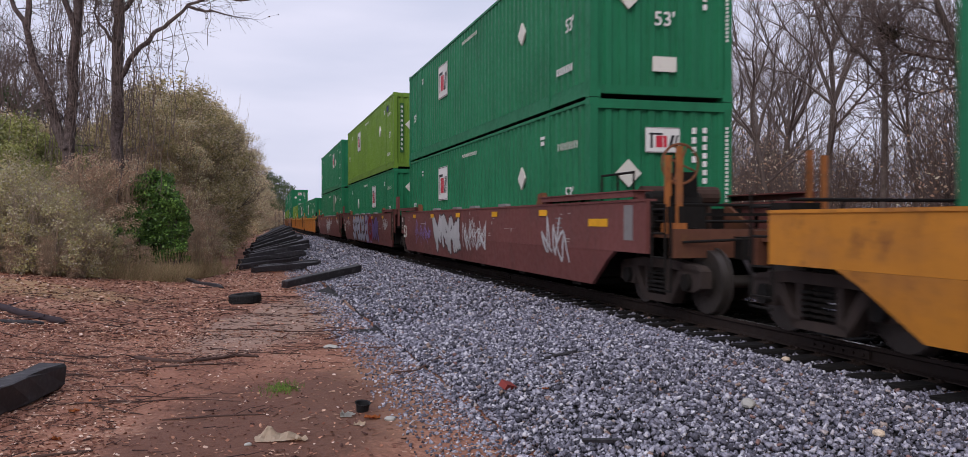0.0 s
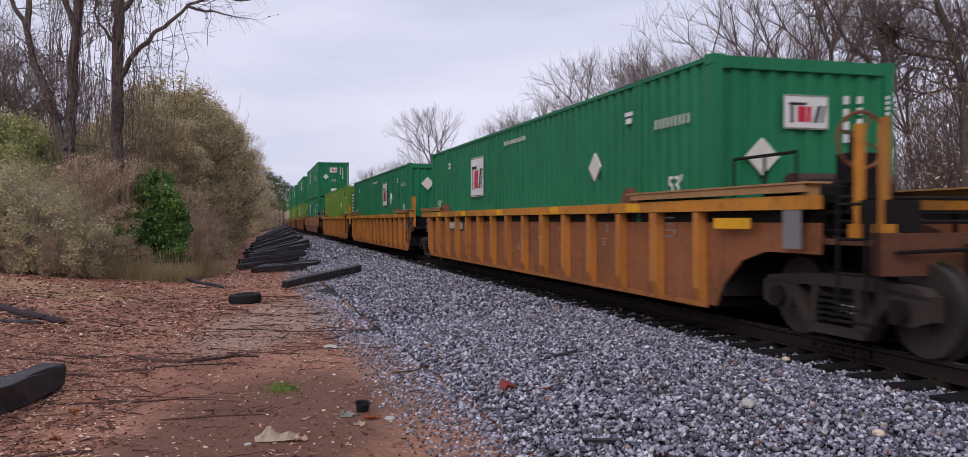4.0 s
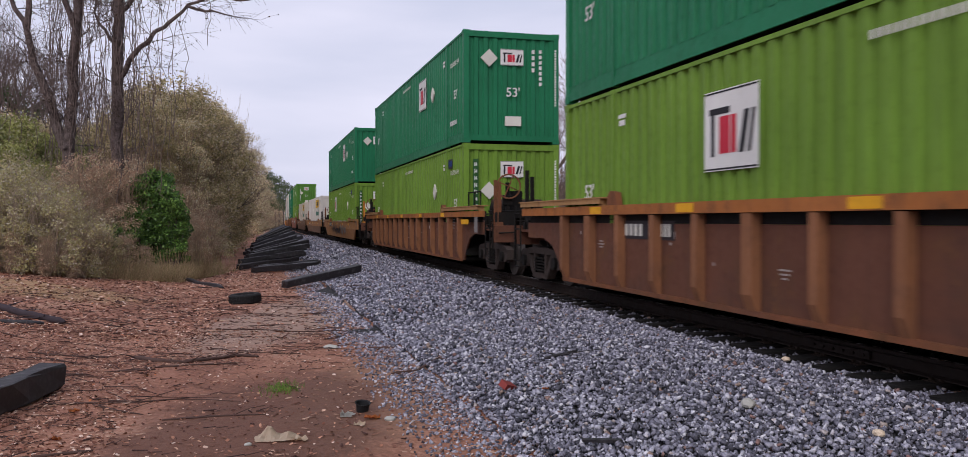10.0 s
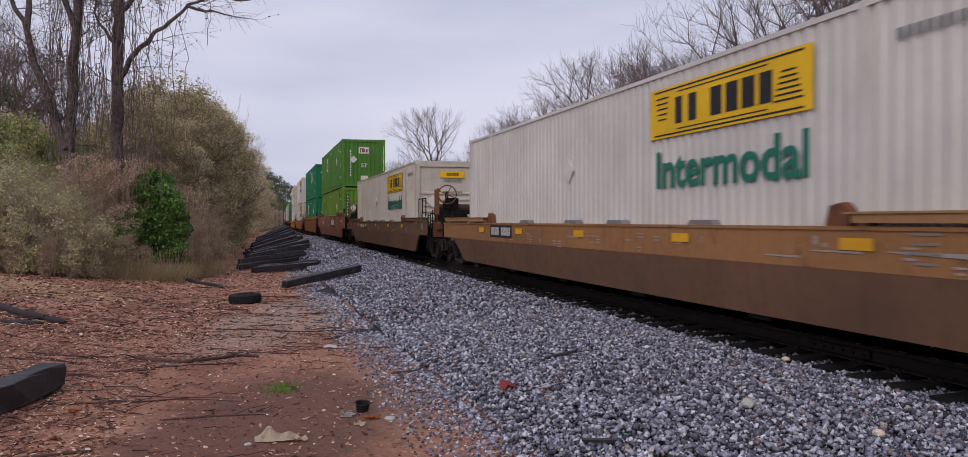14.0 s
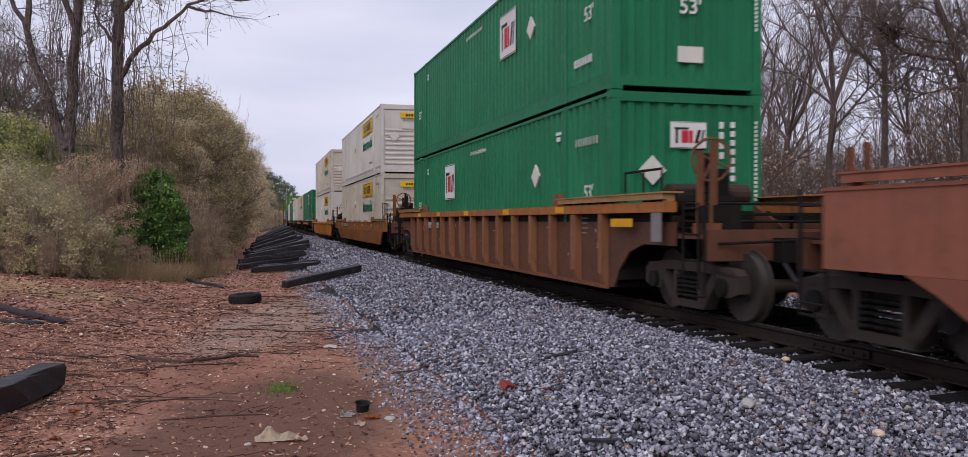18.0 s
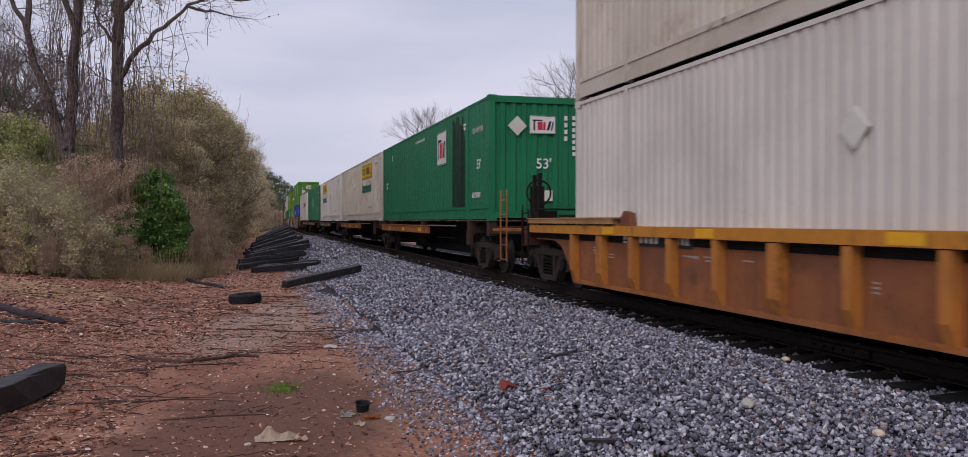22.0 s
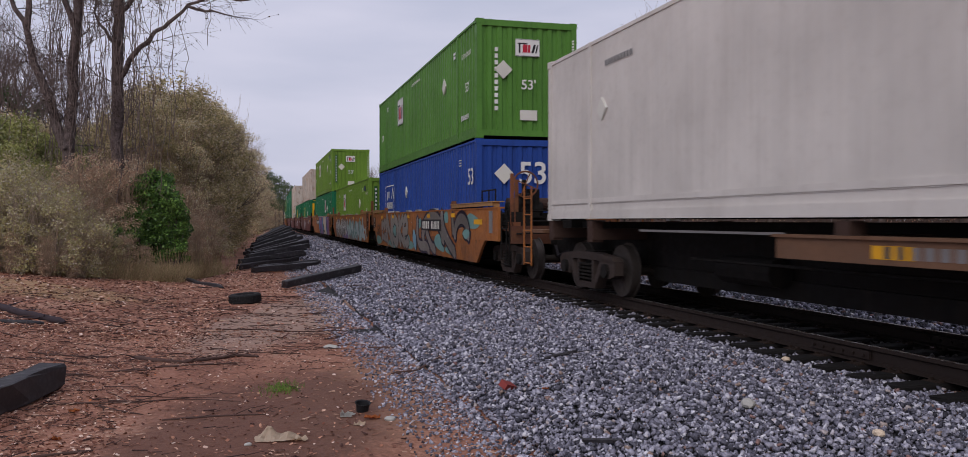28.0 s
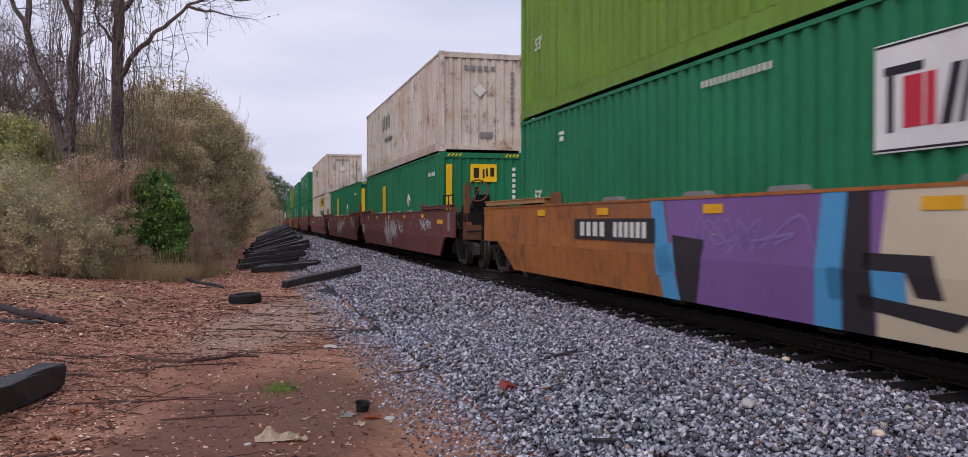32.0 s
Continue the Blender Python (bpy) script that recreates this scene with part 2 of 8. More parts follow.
# ---------------- ground sheet ----------------
def damp_patch(nt, vec, at, stretch, radius, ragged=0.5):
    """How far a point lies inside a ragged stain of the ground."""
    mp = nt.nodes.new("ShaderNodeMapping")
    mp.vector_type = "TEXTURE"
    mp.inputs["Location"].default_value = (*at, 0)
    mp.inputs["Scale"].default_value = (stretch[0], stretch[1], 1)
    nt.links.new(vec, mp.inputs["Vector"])
    ln = nt.nodes.new("ShaderNodeVectorMath")
    ln.operation = "LENGTH"
    nt.links.new(mp.outputs["Vector"], ln.inputs[0])
    sh = nt.nodes.new("ShaderNodeMath")
    sh.operation = "MULTIPLY_ADD"
    sh.inputs[1].default_value = 2.2 * ragged
    nt.links.new(noise_tex(nt, vec, 1.7, 6, 0.65), sh.inputs[0])
    nt.links.new(ln.outputs["Value"], sh.inputs[2])
    return ramp(nt, sh.outputs[0], [(min(0.98, (radius + ragged * 0.75) / 4), (1, 1, 1)), (min(1.0, (radius + ragged * 1.5) / 4), (0, 0, 0))]), sh


def clay():
    m, nt, b = nodes_of("red_clay_soil")
    v = coords(nt, spread=False)
    a = noise_tex(nt, v, 0.55, 6, 0.6)
    f = noise_tex(nt, v, 24.0, 6, 0.7)
    both = mix(nt, 0.5, a, f)
    col = ramp(nt, both, [(0.34, (0.085, 0.031, 0.018)), (0.46, (0.23, 0.090, 0.052)), (0.56, (0.36, 0.165, 0.104)), (0.68, (0.50, 0.32, 0.23))])
    fine = ramp(nt, f, [(0.35, (0.8, 0.8, 0.8)), (0.65, (1.15, 1.15, 1.15))])
    for at, stretch, tone, k in (((-3.4, 14.8), (1.0, 4.2), (0.33, 0.23, 0.18), 0.75), ((-1.05, 8.2), (0.7, 2.2), (0.29, 0.15, 0.09), 0.7), ((-1.75, 7.0), (1.0, 2.3), (0.12, 0.046, 0.026), 0.85), ((-9.8, 17.6), (2.6, 1.6), (0.36, 0.23, 0.11), 0.7)):
        p, sh = damp_patch(nt, v, at, stretch, 1.0)
        scale = nt.nodes.new("ShaderNodeMath")
        scale.operation = "MULTIPLY"
        scale.inputs[1].default_value = 0.25
        nt.links.new(sh.outputs[0], scale.inputs[0])
        nt.links.new(scale.outputs[0], p.node.inputs["Fac"])
        amount = mix(nt, 1.0, p, (k, k, k), "MULTIPLY")
        col = mix(nt, amount, col, mix(nt, 1.0, fine, tone, "MULTIPLY"))
    nt.links.new(col, b.inputs["Base Color"])
    b.inputs["Roughness"].default_value = 0.85
    bump(nt, b, both, 0.9, 0.03)
    return m


M_SOIL = clay()
# near-black bed: the shade in the gaps between stones is in its colour
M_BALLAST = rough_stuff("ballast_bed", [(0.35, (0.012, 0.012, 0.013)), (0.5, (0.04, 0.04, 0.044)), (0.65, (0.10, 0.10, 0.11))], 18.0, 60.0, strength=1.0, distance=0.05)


def grid_mesh(us, vs, place):
    verts = [place(u, v) for u in us for v in vs]
    n = len(vs)
    faces = [(i * n + j, i * n + j + 1, (i + 1) * n + j + 1, (i + 1) * n + j) for i in range(len(us) - 1) for j in range(n - 1)]
    me = bpy.data.meshes.new("sheet")
    me.from_pydata(verts, [], faces)
    for p in me.polygons:
        p.use_smooth = True
    return me


def spaced(a, b, first, grow):
    out, d = [a], first
    while out[-1] < b:
        out.append(out[-1] + d)
        d *= grow
    return out


S_STEPS = [-v for v in spaced(8, 2500, 0.6, 1.12)[::-1]] + [v * 0.3 for v in range(-26, 130)] + spaced(39, 2500, 0.35, 1.05)
O_STEPS = [-v for v in spaced(5, 2000, 0.5, 1.25)[::-1]] + [v * 0.25 for v in range(-19, 52)] + spaced(13, 2000, 0.4, 1.22)


def ground_point(s, o):
    p = on_track(s, o)
    return (p.x, p.y, ground_height(p.x, p.y))


ground = new("ground", grid_mesh(S_STEPS, O_STEPS, ground_point))
ground.data.materials.append(M_SOIL)
tagged(ground, "reddish clay track bed littered with bark and dry leaves", "ground", kind="structure")


def ballast_point(s, o):
    p = on_track(s, o)
    n = noise.noise((p.x * 2.3, p.y * 2.3, 0)) * 0.012 + noise.noise((p.x * 9, p.y * 9, 5)) * 0.01 - 0.018
    edge = 0.25 * noise.noise((p.x * 0.5, p.y * 0.5, 9)) - 0.08
    z = ballast_height(min(5.09, max(-5.09, o)))
    return (p.x, p.y, z + n + (edge - 0.06 if abs(o) > 4.7 else -0.05 if abs(o) < 1.5 else 0))


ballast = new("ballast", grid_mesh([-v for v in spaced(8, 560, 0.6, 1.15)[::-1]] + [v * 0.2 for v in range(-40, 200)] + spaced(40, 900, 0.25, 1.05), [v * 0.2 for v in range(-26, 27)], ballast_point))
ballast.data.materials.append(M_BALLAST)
tagged(ballast, "bed of crushed grey granite ballast under the railway track", "ballast", kind="structure")

# ---------------- rails and ties ----------------
M_RAIL = worn_paint("rusty_rail_steel", (0.024, 0.017, 0.015), (0.05, 0.032, 0.024), 0.5, rough=0.7, streak=False)
M_RAILTOP = worn_paint("polished_rail_top", (0.45, 0.43, 0.41), (0.3, 0.28, 0.26), 0.2, rough=0.22, metal=0.9, streak=False)
RAIL_PROFILE = [(-0.07, -0.172), (0.07, -0.172), (0.07, -0.158), (0.012, -0.142), (0.009, -0.05), (0.036, -0.036), (0.036, -0.006), (0.028, 0.0), (-0.028, 0.0), (-0.036, -0.006), (-0.036, -0.036), (-0.009, -0.05), (-0.012, -0.142), (-0.07, -0.158)]


def sweep(profile, off, s0, s1, closed=True):
    st = [s0 + i * 4.0 for i in range(int((s1 - s0) / 4) + 1)]
    verts, faces, n = [], [], len(profile)
    for s in st:
        for py, pz in profile:
            verts.append(on_track(s, off + py, RAIL + pz))
    for i in range(len(st) - 1):
        for j in range(n):
            k = (j + 1) % n
            faces.append((i * n + j, i * n + k, (i + 1) * n + k, (i + 1) * n + j))
    me = bpy.data.meshes.new("rail")
    me.from_pydata(verts, [], faces)
    return me


def rail(off, s0, s1):
    root = tagged(new("rail"), "brown rusty steel rail with a worn shiny head", "rail", "rails of the track")
    web = sweep(RAIL_PROFILE[:5] + RAIL_PROFILE[11:], off, s0, s1)
    web.materials.append(M_RAIL)
    part("web_and_foot", web, None, root)
    head = sweep(RAIL_PROFILE[4:12], off, s0, s1)
    head.materials.append(M_RAIL)
    head.materials.append(M_RAILTOP)
    for i, f in enumerate(head.polygons):
        if i % 8 == 3:
            f.material_index = 1
    part("rail_head", head, None, root)
    for s in (7.4, 19.3, 31.2):
        bm = bmesh.new()
        for sy in (-1, 1):
            box(bm, -0.45, 0.45, sy * 0.03 - 0.012, sy * 0.03 + 0.012, -0.135, -0.055)
            for k in range(6):
                rod(bm, (-0.38 + k * 0.152, sy * 0.03, -0.095), (-0.38 + k * 0.152, sy * 0.062, -0.095), 0.016, 6)
        part("joint_bar", bm, M_RAIL, root, at=track_pose(s, RAIL) @ pose(0, off, 0))


rail(0.7535, -560, 900)
rail(-0.7535, -560, 900)

# ---------------- trucks ----------------
def make_truck(name="truck"):
    root = new(name)
    for x in (-0.89, 0.89):
        bm = bmesh.new()
        rod(bm, (0, -0.95, 0), (0, 0.95, 0), 0.085, 12)
        for sy in (-1, 1):
            rod(bm, (0, sy * 0.69, 0), (0, sy * 0.715, 0), 0.455, 28)
            rod(bm, (0, sy * 0.715, 0), (0, sy * 0.83, 0), 0.42, 28)
            rod(bm, (0, sy * 0.83, 0), (0, sy * 0.86, 0), 0.2, 16)
        part("wheelset", bm, M_WHEEL, root, "steel wheel pair with worn treads", at=pose(x, 0, 0.42))
    for sy in (-1, 1):
        bm = bmesh.new()
        y0, y1 = sy * 0.93, sy * 1.09
        lo, hi = min(y0, y1), max(y0, y1)
        slab_xz(bm, [(-1.2, 0.54), (-1.1, 0.64), (-0.45, 0.7), (0.45, 0.7), (1.1, 0.64), (1.2, 0.54), (0.45, 0.575), (-0.45, 0.575)], lo, hi)
        slab_xz(bm, [(-0.42, 0.1), (0.42, 0.1), (0.5, 0.2), (-0.5, 0.2)], lo, hi)
        for k in (-1, 1):
            slab_xz(bm, [(k * 0.42, 0.1), (k * 0.5, 0.21), (k * 0.74, 0.5), (k * 0.62, 0.58), (k * 0.34, 0.2)], lo, hi)
            slab_xz(bm, [(k * 0.27, 0.18), (k * 0.36, 0.18), (k * 0.36, 0.6), (k * 0.27, 0.6)], lo, hi)
            slab_xz(bm, [(k * 0.68, 0.5), (k * 0.74, 0.3), (k * 1.04, 0.3), (k * 1.2, 0.36), (k * 1.2, 0.58), (k * 0.68, 0.62)], lo, hi)
        bevel(bm, 0.02)
        frame_part = part("side_frame", bm, M_TRUCK, root)
        bm = bmesh.new()
        for k in (-0.2, 0.0, 0.2):
            for z in range(5):
                rod(bm, (k, sy * 1.05, 0.24 + z * 0.06), (k, sy * 1.05, 0.27 + z * 0.06), 0.085, 10)
        part("spring", bm, M_DARK, frame_part)
        for x in (-0.89, 0.89):
            bm = bmesh.new()
            rod(bm, (x, sy * 0.96, 0.42), (x, sy * 1.15, 0.42), 0.115, 12)
            part("bearing_cap", bm, M_DARK, frame_part)
    bm = bmesh.new()
    box(bm, -0.2, 0.2, -1.0, 1.0, 0.42, 0.72)
    rod(bm, (0, 0, 0.7), (0, 0, 0.95), 0.25, 16)
    part("bolster", bm, M_DARK, root)
    return root


# ---------------- containers (local: -x leading end, +y near side, z up from the base) ----------------
CL, CW, CH = 8.075, 1.295, 2.90


def ripple(a, b, pitch, depth):
    """Trapezoid corrugation between a and b: pairs of position and inset."""
    n = max(1, int(round((b - a) / pitch)))
    p = (b - a) / n
    out = []
    for i in range(n):
        x = a + i * p
        out += [(x, 0.0), (x + p * 0.4, 0.0), (x + p * 0.5, depth), (x + p * 0.9, depth)]
    out.append((b, 0.0))
    return out


def sheet(bm, pts3a, pts3b):
    a = [bm.verts.new(p) for p in pts3a]
    b = [bm.verts.new(p) for p in pts3b]
    for i in range(len(a) - 1):
        bm.faces.new((a[i], a[i + 1], b[i + 1], b[i]))


def plate(bm, cx, cz, w, h, t=0.006):
    box(bm, cx - w / 2, cx + w / 2, -t, 0, cz - h / 2, cz + h / 2)


def flat_part(name, quads, material, parent, m, label=""):
    """Thin painted shapes in a plane: each quad is four (u, v) corners; m takes the u-v plane to its face."""
    bm = bmesh.new()
    for q in quads:
        bm.faces.new([bm.verts.new((u, v, 0.0)) for u, v in q])
    ob = part(name, bm, material, parent, label, at=m)
    if len(quads) > 1:
        ob["kind"] = "stuff"
    return ob


def rect(u, v, w, h):
    return ((u - w / 2, v - h / 2), (u + w / 2, v - h / 2), (u + w / 2, v + h / 2), (u - w / 2, v + h / 2))


def slant(u0, v0, u1, v1, w):
    return ((u0 - w / 2, v0), (u0 + w / 2, v0), (u1 + w / 2, v1), (u1 - w / 2, v1))


def stripes(u0, u1, v, h, n, gap=0.35):
    """A row of n short bars, for writing that cannot be read."""
    w = (u1 - u0) / n
    return [rect(u0 + (i + 0.5) * w, v, w * (1 - gap), h) for i in range(n)]


M_DARKLIME = worn_paint("dark_green_number_strip", (0.03, 0.10, 0.03), (0.02, 0.04, 0.02), 0.3)


def column(u, v0, v1, w, n, gap=0.35):
    h = (v1 - v0) / n
    return [rect(u, v0 + (i + 0.5) * h, w, h * (1 - gap)) for i in range(n)]


def add_logo(root, m, w, h, red=True):
    """White board with black and red block shapes."""
    bm = bmesh.new()
    box(bm, -w / 2, w / 2, -h / 2, h / 2, -0.008, 0.0)
    board = part("logo_board", bm, M_MARK, root, "white board with a block emblem", at=m)
    up = Matrix.Translation((0, 0, 0.004))
    flat_part("emblem", [rect(-w * 0.2, h * 0.24, w * 0.4, h * 0.08), rect(-w * 0.33, -h * 0.06, w * 0.07, h * 0.52), slant(w * 0.21, -h * 0.3, w * 0.31, h * 0.2, w * 0.1), slant(w * 0.35, -h * 0.3, w * 0.43, h * 0.2, w * 0.06)], M_BLACK, board, up)
    flat_part("emblem", [rect(-w * 0.1, -h * 0.06, w * 0.2, h * 0.46), rect(w * 0.07, -h * 0.06, w * 0.1, h * 0.46)], M_RED if red else M_BLACK, board, up)
    flat_part("border", [rect(0, h * 0.475, w * 0.98, h * 0.02), rect(0, -h * 0.475, w * 0.98, h * 0.02)], M_BLACK, board, up)


def add_diamond(root, m, r):
    bm = bmesh.new()
    front = [bm.verts.new(p) for p in ((r, 0, 0.016), (0, r, 0.016), (-r, 0, 0.016), (0, -r, 0.016))]
    back = [bm.verts.new((v.co.x, v.co.y, -0.02)) for v in front]
    bm.faces.new(front)
    for i in range(4):
        bm.faces.new((front[i], back[i], back[(i + 1) % 4], front[(i + 1) % 4]))
    part("placard", bm, M_PALE, root, "pale diamond placard holder", at=m)


CAST = {}


def make_container(name, paint, label, style="ribbed", end="upright", decor="tx", flip=1, logo=True, diamond=None, group="stacked freight containers"):
    root = tagged(new(name), label, "shipping container", group)
    pitch, depth = (0.285, 0.05) if style == "ribbed" else (0.2, 0.024) if style == "fine" else (0.4, 0.004)
    zb, zt = 0.27, 2.835
    for sy in (1, -1):
        bm = bmesh.new()
        prof = ripple(-CL + 0.14, CL - 0.14, pitch, depth)
        sheet(bm, [(x, sy * (CW - 0.012 - d), zb) for x, d in prof], [(x, sy * (CW - 0.012 - d), zt) for x, d in prof])
        part("side_panel", bm, paint, root)
        bm = bmesh.new()
        box(bm, -CL + 0.1, CL - 0.1, sy * CW - 0.03, sy * CW + 0.03 if sy < 0 else sy * CW, 0.03, 0.17) if sy > 0 else box(bm, -CL + 0.1, CL - 0.1, -CW, -CW + 0.06, 0.03, 0.17)
        y0, y1 = (CW - 0.06, CW - 0.02) if sy > 0 else (-CW + 0.02, -CW + 0.06)
        box(bm, -CL + 0.1, CL - 0.1, y0, y1, 0.17, 0.28)
        part("bottom_rail", bm, paint, root)
        if style != "ribbed":
            bm = bmesh.new()
            box(bm, -CL + 0.1, CL - 0.1, *((CW - 0.05, CW - 0.004) if sy > 0 else (-CW + 0.004, -CW + 0.05)), 0.285, 0.36)
            part("side_lip", bm, paint, root)
        bm = bmesh.new()
        y0, y1 = (CW - 0.07, CW) if sy > 0 else (-CW, -CW + 0.07)
        box(bm, -CL + 0.1, CL - 0.1, y0, y1, 2.83, 2.885)
        part("top_rail", bm, paint, root)
        for x in (-6.1, 6.1):
            bm = bmesh.new()
            y0, y1 = (CW - 0.1, CW + 0.008) if sy > 0 else (-CW - 0.008, -CW + 0.1)
            box(bm, x - 0.055, x + 0.055, y0, y1, 0.02, 2.89)
            part("stacking_post", bm, paint, root)
        for sx in (-1, 1):
            bm = bmesh.new()
            x0, x1 = (sx * CL - 0.0, sx * CL + 0.16) if sx < 0 else (CL - 0.16, CL)
            y0, y1 = (CW - 0.14, CW) if sy > 0 else (-CW, -CW + 0.14)
            box(bm, x0, x1, y0, y1, 0.0, 2.9)
            bevel(bm, 0.015)
            part("corner_post", bm, paint, root)
    bm = bmesh.new()
    prof = ripple(-CL + 0.1, CL - 0.1, 0.5, 0.02)
    sheet(bm, [(x, -CW + 0.05, 2.885 - d) for x, d in prof], [(x, CW - 0.05, 2.885 - d) for x, d in prof])
    part("roof", bm, paint, root)
    bm = bmesh.new()
    box(bm, -CL + 0.12, CL - 0.12, -CW + 0.07, CW - 0.07, 0.06, 0.2)
    for i in range(14):
        x = -7.2 + i * 1.1
        box(bm, x, x + 0.08, -CW + 0.09, CW - 0.09, 0.02, 0.06)
    part("floor", bm, M_DARK, root)
    # leading end
    bm = bmesh.new()
    if end == "upright":
        prof = ripple(-CW + 0.13, CW - 0.13, 0.27, 0.04)
        sheet(bm, [(-CL + 0.03 + d, y, 0.2) for y, d in prof], [(-CL + 0.03 + d, y, 2.76) for y, d in prof])
        box(bm, -CL, -CL + 0.08, -CW + 0.14, CW - 0.14, 0.06, 0.2)
        box(bm, -CL, -CL + 0.08, -CW + 0.14, CW - 0.14, 2.74, 2.89)
    else:
        box(bm, -CL, -CL + 0.08, -CW + 0.14, CW - 0.14, 0.05, 0.22)
        box(bm, -CL, -CL + 0.08, -CW + 0.14, CW - 0.14, 2.7, 2.89)
        box(bm, -CL + 0.05, -CL + 0.09, -CW + 0.14, CW - 0.14, 0.22, 2.7)
        for i in range(8):
            z = 0.34 + i * 0.2
            vs = [(-CL + 0.05, z), (-CL + 0.012, z + 0.05), (-CL + 0.012, z + 0.1), (-CL + 0.05, z + 0.13)]
            rib = bmesh.new()
            a = [rib.verts.new((x, -CW + 0.2, zz)) for x, zz in vs]
            b = [rib.verts.new((x, CW - 0.2, zz)) for x, zz in vs]
            for j in range(4):
                rib.faces.new((a[j], a[(j + 1) % 4], b[(j + 1) % 4], b[j]))
            rib.faces.new(a)
            rib.faces.new(b[::-1])
            part("end_rib", rib, paint, root)
    part("end_wall", bm, paint, root)
    for k in (-1, 1):
        bm = bmesh.new()
        y0, y1 = (0.01, CW - 0.14) if k > 0 else (-CW + 0.14, -0.01)
        box(bm, CL - 0.09, CL - 0.02, y0, y1, 0.12, 2.78)
        door = part("door", bm, paint, root)
        bm = bmesh.new()
        for yy in (0.35, 0.85):
            rod(bm, (CL - 0.005, k * yy, 0.15), (CL - 0.005, k * yy, 2.75), 0.018, 6)
        part("lock_rod", bm, M_DARK, door)
    if paint.name not in CAST:
        bm = bmesh.new()
        box(bm, -0.09, 0.09, -0.085, 0.085, -0.06, 0.06)
        bevel(bm, 0.014)
        CAST[paint.name] = mesh_of(bm, "corner_casting", paint)
    for x in (-CL + 0.085, CL - 0.085):
        for y in (-CW + 0.083, CW - 0.083):
            for z in (0.058, 2.845):
                part("corner_casting", CAST[paint.name], None, root, at=pose(x, y, z) @ Matrix.Diagonal((1.0, 1.12, 1.0, 1)))
    side, endx = CW + 0.002, -CL - 0.004
    if decor in ("tx", "txl", "txp", "txm"):
        if logo:
            add_logo(root, on_side(2.8 if flip > 0 else -2.65 if style == "ribbed" else -3.05, side + 0.008, 1.96 if style == "ribbed" else 2.06), 1.13, 0.95)
        if style == "ribbed":
            add_diamond(root, on_side(diamond or (-4.5 if flip > 0 else -4.2), side, 2.25 if decor == "txp" else 1.75), 0.23)
        flat_part("marking", stripes(-0.75, 0.75, 0, 0.085, 15, 0.42), M_PALE, root, on_side(-0.2 * flip, side, 2.56))
        flat_part("marking", stripes(-0.5, 0.5, 0, 0.13, 9, 0.6), M_PALE, root, on_side(-7.05, side, 2.2))
        flat_part("marking", [rect(0, 0.05, 0.26, 0.06), rect(0, -0.05, 0.2, 0.08)], M_MARK, root, on_side(-5.75, side, 2.4))
        flat_part("marking", [rect(0, 0.05, 0.26, 0.06), rect(0, -0.05, 0.2, 0.08)], M_MARK, root, on_side(5.75, side, 2.4))
        flat_part("marking", stripes(-0.4, 0.4, 0, 0.13, 7), M_MARK, root, on_side(-6.9, side, 0.62))
        for x in (-7.15, 7.0):
            part("length_number", word("53'", 0.24, M_MARK, 0.004), None, root, at=on_side(x, side, 1.35))
        add_diamond(root, on_end(endx, 0.62, 1.68 if flip > 0 else 2.2), 0.23)
        add_logo(root, on_end(endx, 0.0, 2.24), 0.62, 0.42)
        part("length_number", word("53'", 0.24, M_MARK, 0.004), None, root, at=on_end(endx, -0.03, 1.32))
        flat_part("data_panel", [rect(0, 0, 0.44, 0.25)], M_PALE, root, on_end(endx, -0.03, 0.58))
        if decor == "tx":
            flat_part("marking", column(-0.04, -0.3, 0.34, 0.08, 4) + column(0.16, -0.65, 0.34, 0.08, 7), M_MARK, root, on_end(endx, -0.62, 2.15))
        elif decor == "txl":
            flat_part("marking_board", [rect(0, -0.4, 0.15, 1.9)], M_DARKLIME, root, on_end(endx, 0.98, 1.95))
            flat_part("marking", column(-0.025, -1.3, 0.5, 0.022, 10) + column(0.025, -1.3, 0.5, 0.022, 10, 0.5) + column(0, -1.3, 0.5, 0.07, 10, 0.86), M_MARK, root, on_end(endx - 0.003, 0.98, 1.95))
            flat_part("marking_board", [rect(0, 0, 0.5, 0.26)], M_BLACK, root, on_side(-6.55, side, 2.45))
            flat_part("marking", stripes(-0.2, 0.2, 0, 0.14, 3), M_BLUE, root, on_side(-6.55, side + 0.003, 2.45))
        else:
            flat_part("marking", column(0, -1.1, 0.5, 0.085, 10), M_MARK, root, on_end(endx, 0.8, 1.75))
        flat_part("marking", column(0, -0.9, 0.6, 0.05, 22), M_MARK, root, on_end(endx, -1.2, 1.9))
    elif decor == "yb":
        bm = bmesh.new()
        box(bm, -1.75, 1.75, -0.33, 0.33, -0.006, 0)
        sign = part("sign", bm, M_SIGNY, root, "yellow sign with black block lettering", at=on_side(-3.65 * flip, side + 0.006, 2.33))
        up = Matrix.Translation((0, 0, 0.004))
        big = [(-0.95, 0, 0.18, 0.34), (-0.56, 0, 0.2, 0.34), (0.06, 0, 0.26, 0.34), (0.44, 0, 0.26, 0.34), (0.81, 0, 0.26, 0.34), (1.18, 0, 0.24, 0.34)]
